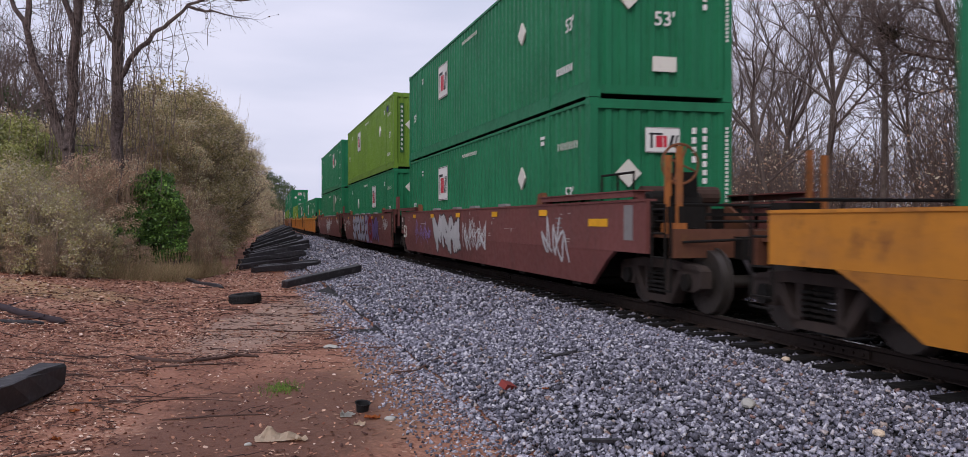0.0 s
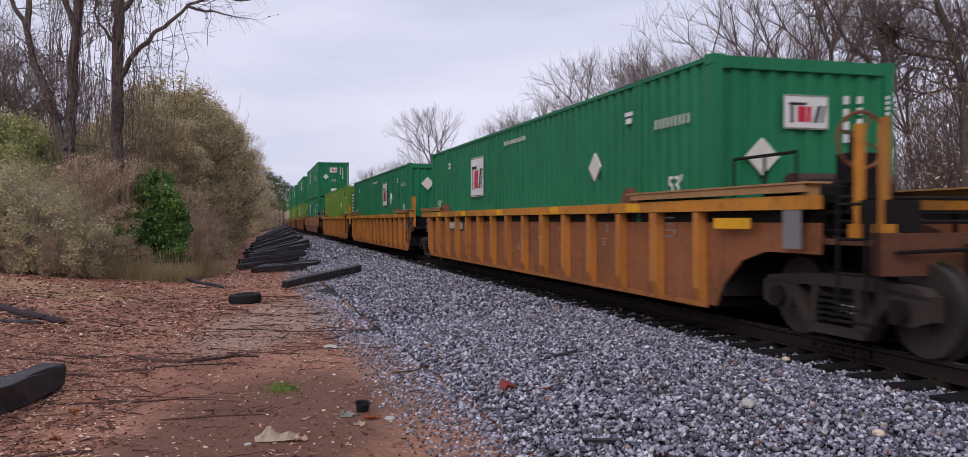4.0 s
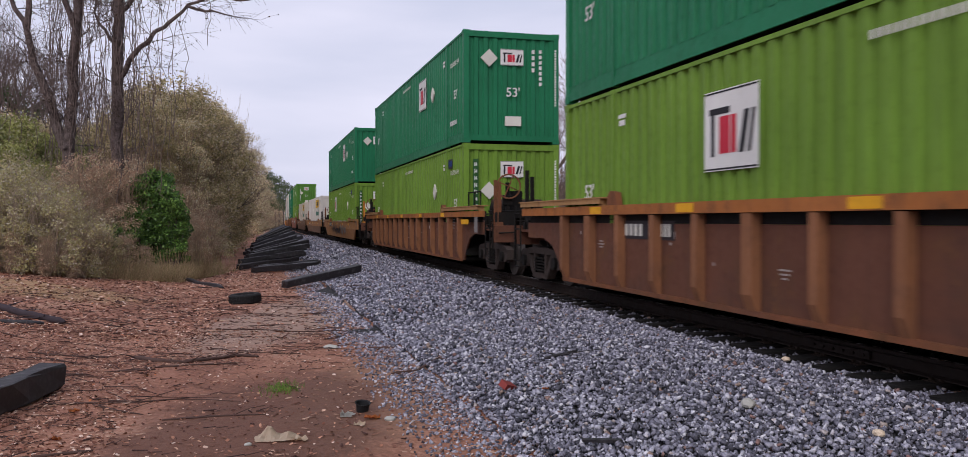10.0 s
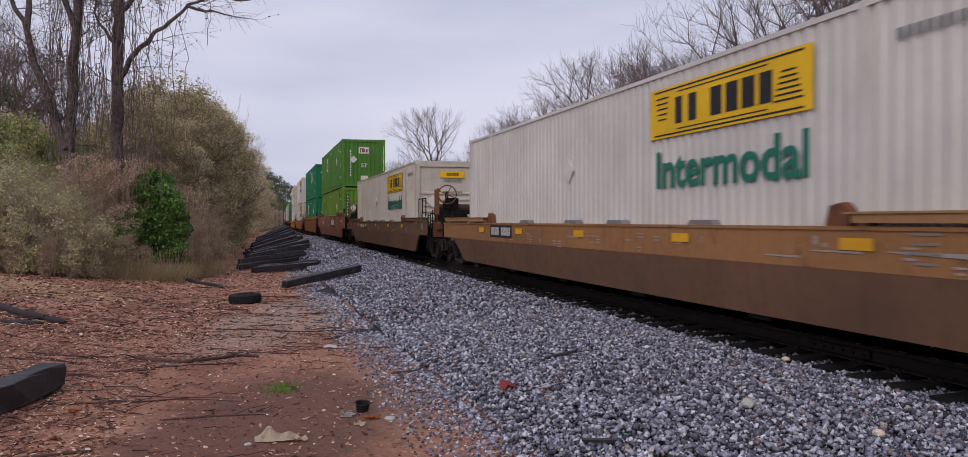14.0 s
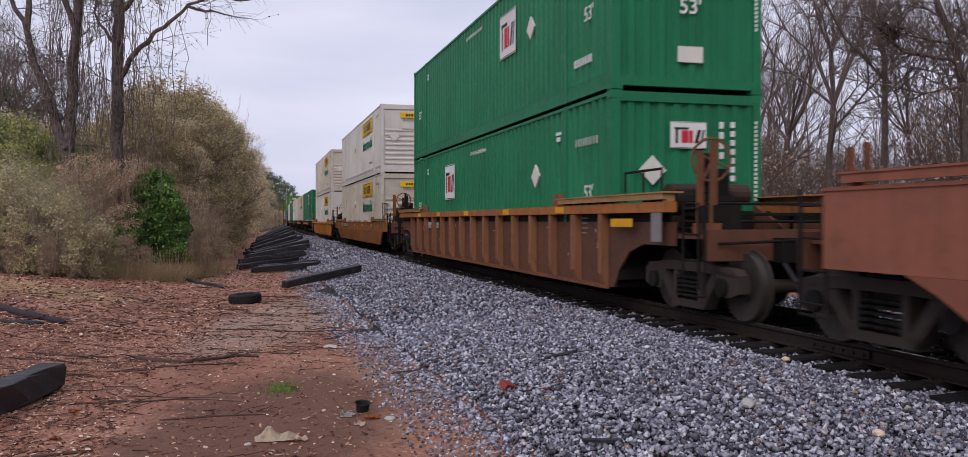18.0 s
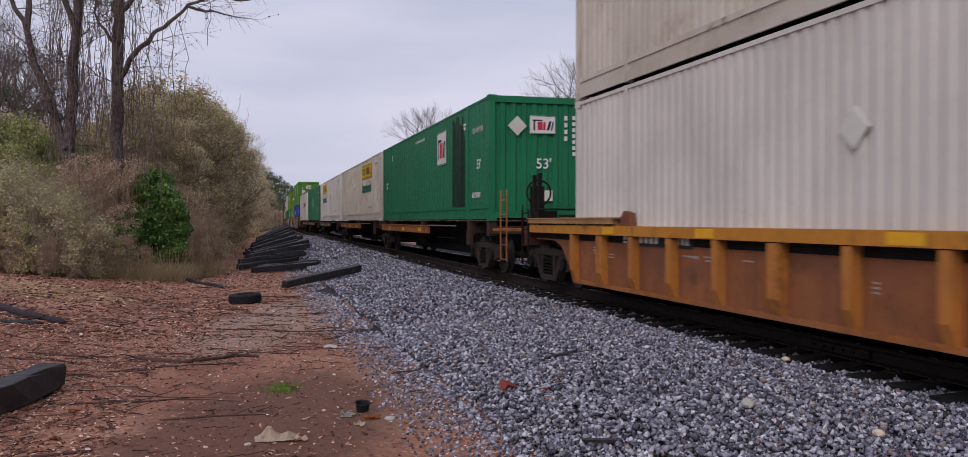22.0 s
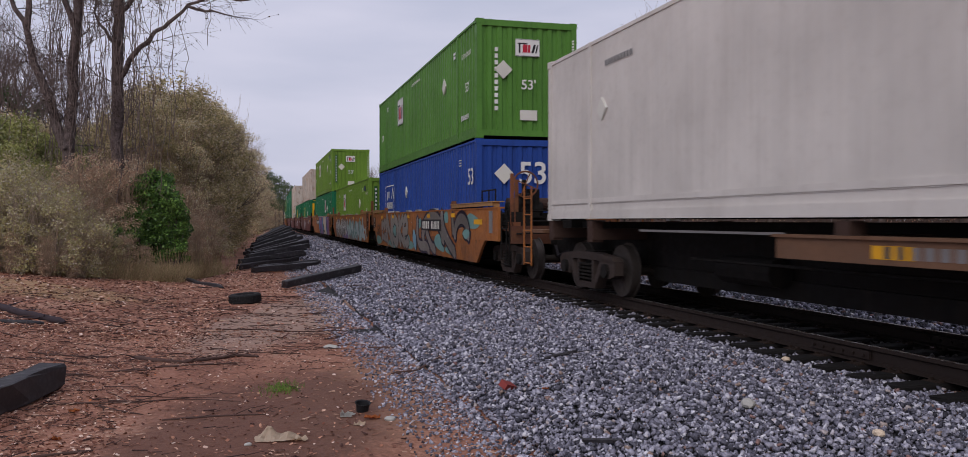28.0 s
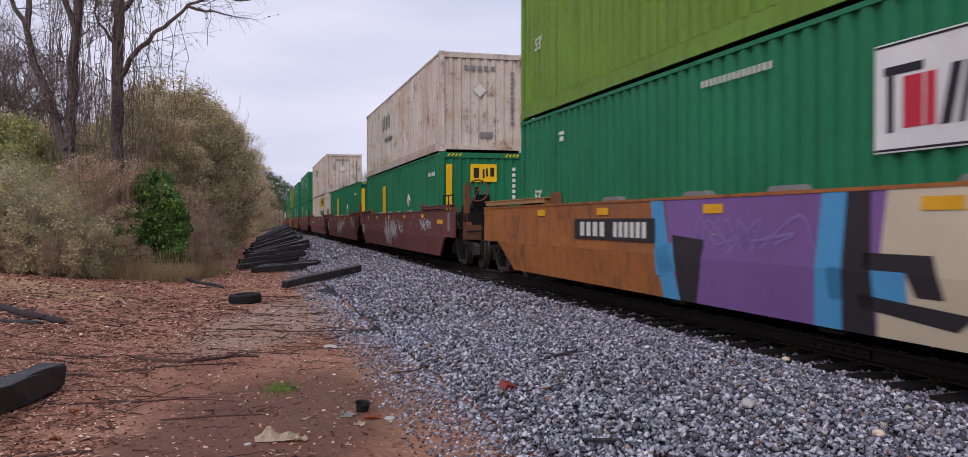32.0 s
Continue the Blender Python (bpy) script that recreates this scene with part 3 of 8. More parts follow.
        flat_part("sign_lettering", [rect(u * 0.9 - 0.1, v, w, h) for u, v, w, h in big], M_BLACK, sign, up)
        flat_part("sign_border", [rect(0, 0.29, 3.24, 0.02), rect(0, -0.29, 3.24, 0.02)] + [rect(-1.4, 0.2 - k * 0.07, 0.36 - 0.03 * k, 0.02) for k in range(5)] + [rect(1.36, 0.12 - k * 0.06, 0.26 + 0.05 * k, 0.02) for k in range(6)] + [rect(0, 0.24, 2.0, 0.014), rect(0, -0.24, 2.0, 0.014)], M_BLACK, sign, up)
        part("lettering", word("Intermodal", 0.42, M_TEAL, 0.014), None, root, "dark green lettering", at=on_side(-3.7 * flip, side, 1.55) @ Matrix.Diagonal((1.3, 1.16, 1, 1)))
        flat_part("marking", stripes(-0.5, 0.5, 0, 0.1, 9), M_GREY, root, on_side(-4.9, side, 0.62))
        flat_part("marking", stripes(-0.5, 0.5, 0, 0.1, 9), M_GREY, root, on_side(-7.0, side, 2.5))
        add_diamond(root, on_side(1.2 * flip, side, 1.75), 0.2)
        bm = bmesh.new()
        box(bm, -0.42, 0.42, -0.11, 0.11, -0.006, 0)
        sign = part("sign", bm, M_SIGNY, root, "small yellow sign", at=on_end(endx, 0.05, 2.45))
        flat_part("sign_lettering", stripes(-0.2, 0.22, 0, 0.1, 6), M_BLACK, sign, up)
        part("lettering", word("Intermodal", 0.1, M_GREY, 0.003), None, root, at=on_end(endx, 0.05, 2.26))
        flat_part("marking", stripes(-0.35, 0.35, 0, 0.06, 8), M_GREY, root, on_end(endx - 0.006, 0.05, 1.86))
        add_diamond(root, on_end(endx - 0.01, 0.72, 1.55), 0.22)
        flat_part("data_panel", [rect(0, 0, 0.16, 0.2)], M_MARK, root, on_end(endx - 0.006, -0.98, 0.55))
    elif decor == "xp":
        flat_part("emblem", [rect(-2.15, 0, 0.46, 0.6), rect(-1.46, 0, 0.46, 0.6), rect(-0.8, 0, 0.46, 0.6)], M_RED, root, on_side(-3.5, side, 1.72) @ Matrix.Diagonal((0.85, 0.8, 1, 1)), "red block emblem")
        flat_part("emblem", [rect(-0.38, 0.02, 0.12, 0.6), rect(-0.22, -0.22, 0.32, 0.13), rect(0.13, -0.05, 0.24, 0.38), rect(0.45, -0.12, 0.26, 0.52), rect(0.68, -0.02, 0.1, 0.46), rect(0.9, -0.05, 0.2, 0.36), rect(1.16, 0.02, 0.14, 0.5), rect(1.36, -0.02, 0.1, 0.46), rect(1.58, -0.05, 0.2, 0.36), rect(1.84, -0.05, 0.2, 0.36)], M_BLACK, root, on_side(-3.5, side, 1.72) @ Matrix.Diagonal((0.85, 0.8, 1, 1)), "black block lettering")
        flat_part("data_panel", [rect(0, 0.06, 0.26, 0.07), rect(0, -0.06, 0.12, 0.16)], M_BLACK, root, on_side(-3.6, side, 1.15))
        flat_part("marking", stripes(-0.5, 0.5, 0, 0.09, 9), M_GREY, root, on_side(5.0, side, 2.45))
        add_diamond(root, on_side(5.6, side, 1.75), 0.18)
    elif decor == "hb":
        flat_part("emblem", [((-0.25, 0), (0, -0.75), (0.25, 0), (0, 0.75))], M_MARK, root, on_side(0.7, side, 1.55), "white pointed emblem")
        flat_part("emblem", [rect(-0.09, 0, 0.06, 0.5), rect(0.09, 0, 0.06, 0.5), rect(0, 0, 0.2, 0.08)], M_GREEN, root, on_side(0.7, side + 0.003, 1.55))
        flat_part("emblem", [rect(0.05, 0.17, 0.14, 0.3), rect(0.3, 0.17, 0.2, 0.3), rect(0.05, -0.2, 0.14, 0.3), rect(0.32, -0.2, 0.22, 0.3)], M_MARK, root, on_side(0.0, side, 1.6), "white block lettering")
        flat_part("marking", column(0, -1.0, 0.5, 0.12, 10), M_MARK, root, on_end(endx, 0.9, 2.0))
        flat_part("marking", stripes(-0.4, 0.4, 0, 0.12, 6), M_MARK, root, on_side(-7.0, side, 2.3))
        flat_part("marking", [rect(0, 0, 0.16, 0.5)], M_MARK, root, on_side(-5.7, side, 0.9))
    elif decor == "em":
        bm = bmesh.new()
        box(bm, -0.42, 0.42, -0.55, 0.55, -0.006, 0)
        part("logo_board", bm, M_SIGNY, root, "yellow emblem board", at=on_side(2.55, side + 0.006, 1.75))
        bm = bmesh.new()
        box(bm, -0.4, 0.4, -0.26, 0.26, -0.006, 0)
        board = part("logo_board", bm, M_SIGNY, root, "yellow emblem board", at=on_end(endx, -0.02, 2.3))
        flat_part("emblem", [rect(-0.22, 0, 0.16, 0.3), rect(0.0, -0.02, 0.06, 0.26), rect(0.1, 0.02, 0.06, 0.24), rect(0.26, 0.03, 0.12, 0.26)], M_BLACK, board, Matrix.Translation((0, 0, 0.004)))
        flat_part("stripe_board", [rect(0, 0, 0.18, 1.6)], M_SIGNY, root, on_end(endx, 1.02, 1.75), "yellow strip")
        flat_part("marking", column(0, -0.8, 0.5, 0.1, 8), M_MARK, root, on_end(endx, -0.95, 2.0))
        flat_part("marking", [slant(-1.05 + k * 0.11, 0, -0.99 + k * 0.11, 0.08, 0.05) for k in range(4)] + [slant(0.7 + k * 0.11, 0, 0.76 + k * 0.11, 0.08, 0.05) for k in range(4)], M_SIGNY, root, on_end(endx - 0.003, 0, 2.78))
        part("length_number", word("53'", 0.24, M_MARK, 0.004), None, root, at=on_side(-7.15, side, 0.95))
        add_diamond(root, on_side(-3.0, side, 1.6), 0.23)
        flat_part("marking", stripes(-0.5, 0.5, 0, 0.12, 8), M_MARK, root, on_side(-6.9, side, 2.3))
    elif decor == "sw":
        flat_part("emblem", [rect(-0.9 + k * 0.42, 0.1 * (k % 2), 0.2, 0.55) for k in range(5)], M_GREY, root, on_side(2.0, side, 1.9), "grey block lettering")
        flat_part("emblem", stripes(-0.9, 0.9, 0, 0.2, 7), M_GREY, root, on_side(1.6, side, 1.25))
        flat_part("emblem", stripes(-0.5, 0.5, 0, 0.14, 5), M_GREY, root, on_end(endx, 0.1, 2.45))
        flat_part("marking", column(0, -1.1, 0.5, 0.1, 11), M_GREY, root, on_end(endx, -0.9, 1.9))
        flat_part("data_panel", [rect(0, 0, 0.4, 0.16)], M_GREY, root, on_end(endx, -0.1, 0.5))
        add_diamond(root, on_end(endx - 0.006, 0.1, 1.8), 0.2)
    elif decor == "bl":
        quads = [rect(0, 0.6, 1.5, 0.05), rect(0, -0.6, 1.5, 0.05), rect(-0.73, 0, 0.05, 1.2), rect(0.73, 0, 0.05, 1.2), rect(-0.4, 0.15, 0.12, 0.4), rect(-0.15, 0.2, 0.16, 0.3), slant(0.3, 0.0, 0.55, 0.5, 0.1), slant(0.55, 0.5, 0.68, 0.0, 0.06)] + stripes(-0.5, 0.5, -0.3, 0.3, 6)
        flat_part("emblem", quads, M_MARK, root, on_side(5.3, side, 1.75) @ Matrix.Diagonal((1.4, 0.85, 1, 1)), "white outlined emblem")
        for x in (-7.5,):
            part("length_number", word("53", 0.42, M_MARK, 0.004), None, root, at=on_side(x, side, 1.98))
        part("length_number", word("53", 0.55, M_MARK, 0.012), None, root, at=on_end(endx, -0.15, 2.05))
        add_diamond(root, on_end(endx, 0.6, 2.05), 0.25)
        add_diamond(root, on_side(1.6, side, 1.9), 0.2)
        flat_part("marking", [rect(0, 0.07, 0.3, 0.03), rect(0, 0, 0.24, 0.03), rect(0, -0.07, 0.28, 0.03)], M_PALE, root, on_side(-6.4, side, 2.4))
    if "soot stain" in label:
        for k, (x, w, top) in enumerate(((-4.45, 0.2, 2.7), (-4.72, 0.16, 2.6), (-4.95, 0.28, 2.75), (-5.28, 0.2, 2.5), (-5.5, 0.12, 2.7), (-5.66, 0.1, 2.2))):
            flat_part("stain", [rect(0, 0, w, top - 0.35)], M_SOOT, root, on_side(x, side, (top + 0.35) / 2), "black soot stain")
    if decor == "txp":
        flat_part("repaint_panel", [rect(-0.51, 0, 0.3, 1.1), rect(-0.16, 0.02, 0.34, 1.06), rect(0.2, 0, 0.32, 1.1), rect(0.53, 0.02, 0.26, 1.06)], M_GREYPATCH, root, on_side(-2.95, side, 2.05), "painted-out grey panel")
    return root


M_GREY = worn_paint("faded_grey_lettering", (0.2, 0.2, 0.2), (0.4, 0.38, 0.36), 0.4, streak=False)
M_SOOT = worn_paint("sooty_green_paint", (0.012, 0.03, 0.02), (0.02, 0.07, 0.04), 0.7)
G_LABEL = "dark green corrugated steel container with white markings"
L_LABEL = "faded lime green corrugated container, streaked with dirt"
KINDS = {
    "green": make_container("freight_container", M_GREEN, G_LABEL),
    "greenF": make_container("freight_container", M_GREEN, G_LABEL, flip=-1),
    "greenD": make_container("freight_container", M_GREEN, G_LABEL, flip=-1, diamond=3.1),
    "greenP": make_container("freight_container", M_GREEN, "dark green corrugated container with a painted-out panel", decor="txp", flip=-1, logo=False),
    "greenS": make_container("freight_container", M_GREEN, "smooth green container with soot stain, on a spine car", "smooth", decor="tx", flip=-1),
    "lime": make_container("freight_container", M_LIME, L_LABEL, decor="txl"),
    "limeN": make_container("freight_container", M_LIME, L_LABEL, decor="txl", logo=False),
    "mid": make_container("freight_container", M_MID, "leaf green corrugated container with a white upright number", decor="txm"),
    "white": make_container("freight_container", M_WHITE, "white container with a yellow sign and green lettering", "fine", "level", "yb"),
    "whiteF": make_container("freight_container", M_WHITE, "white container with a yellow sign and green lettering", "fine", "level", "yb", flip=-1),
    "cream": make_container("freight_container", M_CREAM, "weathered cream container with a yellow sign and rust stains", "fine", "level", "yb"),
    "xpo": make_container("freight_container", M_WHITE, "clean white container with a red and black emblem", "smooth", "level", "xp"),
    "hub": make_container("freight_container", M_GREEN, "green container with a white pointed emblem", "smooth", "upright", "hb"),
    "emp": make_container("freight_container", M_GREEN, "bright green corrugated container with yellow emblem boards", decor="em"),
    "swift": make_container("freight_container", M_STAINED, "dirty white corrugated container with rust stains at its foot", decor="sw"),
    "blue": make_container("freight_container", M_BLUE, "royal blue corrugated container with large white numbers", decor="bl"),
}
# ---------------- rail cars (local: -x leading end, +y near side, z up from the rail head) ----------------
M_WHITEPAINT = worn_paint("white_spray_paint", (0.55, 0.55, 0.56), (0.3, 0.28, 0.28), 0.35, streak=False)
M_LILAC = worn_paint("lilac_spray_paint", (0.22, 0.15, 0.36), (0.12, 0.09, 0.2), 0.3, streak=False)
M_SKY = worn_paint("sky_blue_spray_paint", (0.07, 0.28, 0.5), (0.1, 0.2, 0.3), 0.25, streak=False)
M_AQUA = worn_paint("aqua_spray_paint", (0.15, 0.285, 0.27), (0.22, 0.17, 0.13), 0.55, streak=False)
M_ICE = worn_paint("pale_ice_spray_paint", (0.38, 0.46, 0.47), (0.2, 0.2, 0.18), 0.35, streak=False)
M_SAND = worn_paint("cream_spray_paint", (0.55, 0.46, 0.33), (0.3, 0.22, 0.15), 0.3, streak=False)
M_INK = worn_paint("black_spray_paint", (0.03, 0.026, 0.03), (0.09, 0.06, 0.05), 0.3, streak=False)
M_ASH = worn_paint("grey_spray_paint", (0.2, 0.19, 0.19), (0.12, 0.09, 0.07), 0.4, streak=False)
M_ASHLIGHT = worn_paint("warm_grey_spray_paint", (0.30, 0.27, 0.25), (0.17, 0.12, 0.09), 0.4, streak=False)
M_BLUEWHITE = worn_paint("bluish_white_spray_paint", (0.42, 0.43, 0.53), (0.28, 0.26, 0.3), 0.3, streak=False)
M_VIOLET = worn_paint("violet_spray_paint", (0.19, 0.10, 0.27), (0.13, 0.08, 0.16), 0.4, streak=False)
M_SKYPALE = worn_paint("pale_blue_spray_paint", (0.2, 0.36, 0.46), (0.15, 0.2, 0.22), 0.3, streak=False)
M_INDIGO = worn_paint("dark_indigo_spray_paint", (0.035, 0.028, 0.06), (0.07, 0.05, 0.06), 0.3, streak=False)
M_REDSPRAY = worn_paint("red_spray_paint", (0.28, 0.03, 0.025), (0.12, 0.05, 0.04), 0.35, streak=False)


# rusty sheet, darkened so that the recess between ribs looks shaded
M_RUSTORANGE_SHADE = worn_paint("rusted_orange_sheet", (0.27, 0.10, 0.042), (0.11, 0.05, 0.032), 0.6, rust=0.33, rough=0.65)
M_UMBERDARK = worn_paint("grimy_umber_paint", (0.055, 0.032, 0.025), (0.03, 0.02, 0.016), 0.4, rough=0.7)
# the same recess shade over rust for the brown cars; also on end decks
M_RUST_SHADE = worn_paint("dark_rust_sheet", (0.125, 0.052, 0.033), (0.05, 0.028, 0.022), 0.55, rust=0.35, rough=0.7)
M_FADED = worn_paint("faded_stencil_paint", (0.34, 0.29, 0.27), (0.2, 0.14, 0.12), 0.6, streak=False)
# rib paints brightened past the car paint, to look lit against the recess
M_RIB_LIT = worn_paint("orange_rib_paint", (0.44, 0.17, 0.038), (0.17, 0.075, 0.036), 0.5, rust=0.15, rough=0.62)
M_RUSTRIB_LIT = worn_paint("brown_rib_paint", (0.24, 0.105, 0.052), (0.09, 0.045, 0.03), 0.5, rust=0.2, rough=0.68)
M_TANCAP = worn_paint("tan_cap_paint", (0.36, 0.20, 0.085), (0.16, 0.085, 0.045), 0.5, rust=0.15, rough=0.6)


def side_y(z):
    return 1.4355 - max(0.0, 0.78 - z) * 0.12


def mural(name, shapes, material, parent, label="", lift=0.0):
    """Paint on the car's near side: polygons in (x, z), each cut at the fold of the sheet."""
    bm = bmesh.new()
    for pts in shapes:
        for lo, hi in ((0.2, 0.78), (0.78, 1.6)):
            out = []
            n = len(pts)
            for i in range(n):
                p, q = pts[i], pts[(i + 1) % n]
                inside = lo <= p[1] <= hi
                if inside:
                    out.append(p)
                for lim in (lo, hi):
                    if (p[1] - lim) * (q[1] - lim) < 0:
                        k = (lim - p[1]) / (q[1] - p[1])
                        out.append((p[0] + (q[0] - p[0]) * k, lim, k))
            if len(out) > 2:
                seen = []
                for o in out:
                    if not seen or (abs(seen[-1][0] - o[0]) + abs(seen[-1][1] - o[1])) > 1e-4:
                        seen.append(o)
                if len(seen) > 2:
                    bm.faces.new([bm.verts.new((x[0], side_y(x[1]) + lift, x[1])) for x in seen])
    ob = part(name, bm, material, parent, label)
    if len(shapes) > 1:
        ob["kind"] = "stuff"
    return ob


def stroke(pts, w):
    """A thick brush line as quads."""
    out = []
    for i in range(len(pts) - 1):
        (x0, z0), (x1, z1) = pts[i], pts[i + 1]
        d = math.hypot(x1 - x0, z1 - z0) or 1
        nx, nz = -(z1 - z0) / d * w / 2, (x1 - x0) / d * w / 2
        e = w * 0.25 / d
        x0, z0, x1, z1 = x0 - (x1 - x0) * e, z0 - (z1 - z0) * e, x1 + (x1 - x0) * e, z1 + (z1 - z0) * e
        out.append([(x0 + nx, z0 + nz), (x1 + nx, z1 + nz), (x1 - nx, z1 - nz), (x0 - nx, z0 - nz)])
    return out


def curl(x, z, w, h, turns, rnd, n=12):
    """A hand-drawn looping line."""
    a = rnd.random() * 6.28
    return [(x + w * (0.5 * math.cos(a + turns * 6.28 * i / n) * (0.5 + 0.5 * rnd.random()) + 0.25 * math.sin(i)), z + h * 0.5 * math.sin(a + turns * 6.28 * i / n)) for i in range(n + 1)]


def scrawl(parent, rnd, x0, x1, z0, z1, count, w, material, label=""):
    shapes = []
    for k in range(count):
        cx = x0 + (x1 - x0) * (k + 0.5) / count
        shapes += stroke(curl(cx, (z0 + z1) / 2, (x1 - x0) / count * 1.1, (z1 - z0) * (0.75 + 0.25 * rnd.random()), 0.7 + rnd.random(), rnd), w)
    return mural("spray_paint", shapes, material, parent, label)


def blobs(rnd, x0, x1, z0, z1, count):
    """Fat rounded letters."""
    out = []
    for k in range(count):
        w = (x1 - x0) / count
        cx, cz, h = x0 + (k + 0.5) * w, (z0 + z1) / 2, (z1 - z0) / 2
        n = 14
        out.append([(cx + w * 0.56 * math.cos(i * 6.283 / n) * (0.8 + 0.3 * rnd.random()), min(z1, max(z0, cz + h * 1.25 * math.sin(i * 6.283 / n) * (0.8 + 0.3 * rnd.random())))) for i in range(n)])
    return out


def shards(rnd, x0, x1, z0, z1, count):
    out = []
    for k in range(count):
        cx = x0 + (x1 - x0) * (k + rnd.random() * 0.7) / count
        w = (x1 - x0) / count
        a, b = rnd.uniform(z0, (z0 + z1) / 2), rnd.uniform((z0 + z1) / 2, z1)
        lean = rnd.uniform(-0.6, 0.6)
        ring = [(cx - w * 0.5, a), (cx + w * rnd.uniform(0.1, 0.7), a + rnd.uniform(-0.1, 0.15)), (cx + lean * 0.6 + w * 0.5, (a + b) / 2), (cx + lean + w * 0.4, b - 0.1), (cx + lean, b), (cx + lean * 0.3 - w * 0.2, (a + b) / 2)]
        out.append(smooth_line(ring + ring[:1], 4)[:-1])
    return out


def smooth_line(pts, n=4):
    """A soft curve through the points."""
    out = []
    for i in range(len(pts) - 1):
        p0, p1, p2, p3 = pts[max(i - 1, 0)], pts[i], pts[i + 1], pts[min(i + 2, len(pts) - 1)]
        for k in range(n):
            t = k / n
            out.append(tuple(0.5 * (2 * b + (c - a) * t + (2 * a - 5 * b + 4 * c - d) * t * t + (3 * b - a - 3 * c + d) * t ** 3) for a, b, c, d in zip(p0, p1, p2, p3)))
    return out + [pts[-1]]


def fat(pts, w):
    """A round-ended spray line."""
    pts = smooth_line(pts)
    out = stroke(pts, w)
    if w > 0.06:
        out += [[(x + w * 0.5 * math.cos(k * 0.785), z + w * 0.5 * math.sin(k * 0.785)) for k in range(8)] for x, z in pts]
    return out


GLYPHS = {
    "s": [[(0.9, 0.86), (0.5, 1), (0.15, 0.8), (0.3, 0.58), (0.7, 0.45), (0.86, 0.2), (0.5, 0), (0.1, 0.12)]],
    "p": [[(0.15, 0), (0.15, 1)], [(0.15, 0.95), (0.7, 0.95), (0.85, 0.7), (0.65, 0.48), (0.15, 0.48)]],
    "a": [[(0.15, 0.9), (0.6, 1.0), (0.85, 0.75), (0.88, 0)], [(0.85, 0.52), (0.35, 0.52), (0.12, 0.25), (0.35, 0.0), (0.85, 0.12)]],
    "c": [[(0.9, 0.85), (0.55, 1), (0.18, 0.75), (0.13, 0.35), (0.4, 0.0), (0.92, 0.12)]],
    "e": [[(0.15, 0.48), (0.85, 0.55), (0.82, 0.85), (0.5, 1), (0.18, 0.8), (0.1, 0.35), (0.4, 0.0), (0.92, 0.14)]],
    "n": [[(0.1, 0), (0.12, 1), (0.2, 0.95), (0.8, 0.05), (0.88, 0), (0.9, 1)]],
    "o": [[(0.5, 1), (0.12, 0.75), (0.1, 0.3), (0.5, 0), (0.9, 0.3), (0.88, 0.75), (0.5, 1)]],
    "k": [[(0.12, 0), (0.12, 1)], [(0.88, 1), (0.2, 0.5), (0.92, 0)]],
    "y": [[(0.08, 1), (0.5, 0.5), (0.92, 1)], [(0.5, 0.5), (0.45, 0)]],
    "r": [[(0.12, 0), (0.12, 1), (0.7, 0.98), (0.85, 0.72), (0.6, 0.5), (0.15, 0.5)], [(0.5, 0.5), (0.92, 0)]],
    "m": [[(0.05, 0), (0.15, 1), (0.5, 0.3), (0.85, 1), (0.95, 0)]],
    "z": [[(0.1, 0.95), (0.9, 1.0), (0.1, 0.02), (0.95, 0.05)]],
    "g": [[(0.9, 0.85), (0.5, 1), (0.12, 0.7), (0.15, 0.2), (0.55, 0), (0.9, 0.2), (0.9, 0.5), (0.55, 0.5)]],
    "v": [[(0.05, 1), (0.48, 0.02), (0.95, 1)]],
}


def letters(root, text, x0, x1, z0, z1, w, fill, edge=None, label="", lift=0.001, rnd=None, rim=0.09):
    """Sprayed letter shapes from x0 (the trailing side) on to x1, with an outline under the fill."""
    n = len(text)
    lines = []
    for k, ch in enumerate(text):
        gw = (x0 - x1) / n
        j = (lambda: rnd.uniform(-0.08, 0.08)) if rnd else (lambda: 0.0)
        lean, up, sz = j() * 2, j() * 0.5, 1 + j()
        shapes = GLYPHS[ch]
        if rnd:
            # a scrawl past reading: crossing sweeps, hooks and loops
            m = rnd.randint(4, 7)
            sweep_line = [(rnd.uniform(-0.25, 1.25), (i + rnd.uniform(0, 0.9)) % 2 / 1.9) for i in range(m)]
            hook = [(rnd.uniform(0.0, 0.5), rnd.uniform(0.0, 0.4)), (rnd.uniform(0.2, 1.2), rnd.uniform(0.5, 1.0)), (rnd.uniform(0.5, 1.5), rnd.uniform(0.0, 0.5))]
            shapes = [sweep_line, hook]
        for line in shapes:
            lines.append([(x0 - (k + gx * 1.04 + lean * (gz - 0.5)) * gw, z0 + (z1 - z0) * min(1.02, max(-0.02, (gz * sz + up)))) for gx, gz in line])
    if edge:
        mural("spray_paint", [q for ln in lines for q in fat(ln, w + rim)], edge, root, lift=lift)
    mural("spray_paint", [q for ln in lines for q in fat(ln, w)], fill, root, label, lift=lift + 0.0025)


LW = 8.075


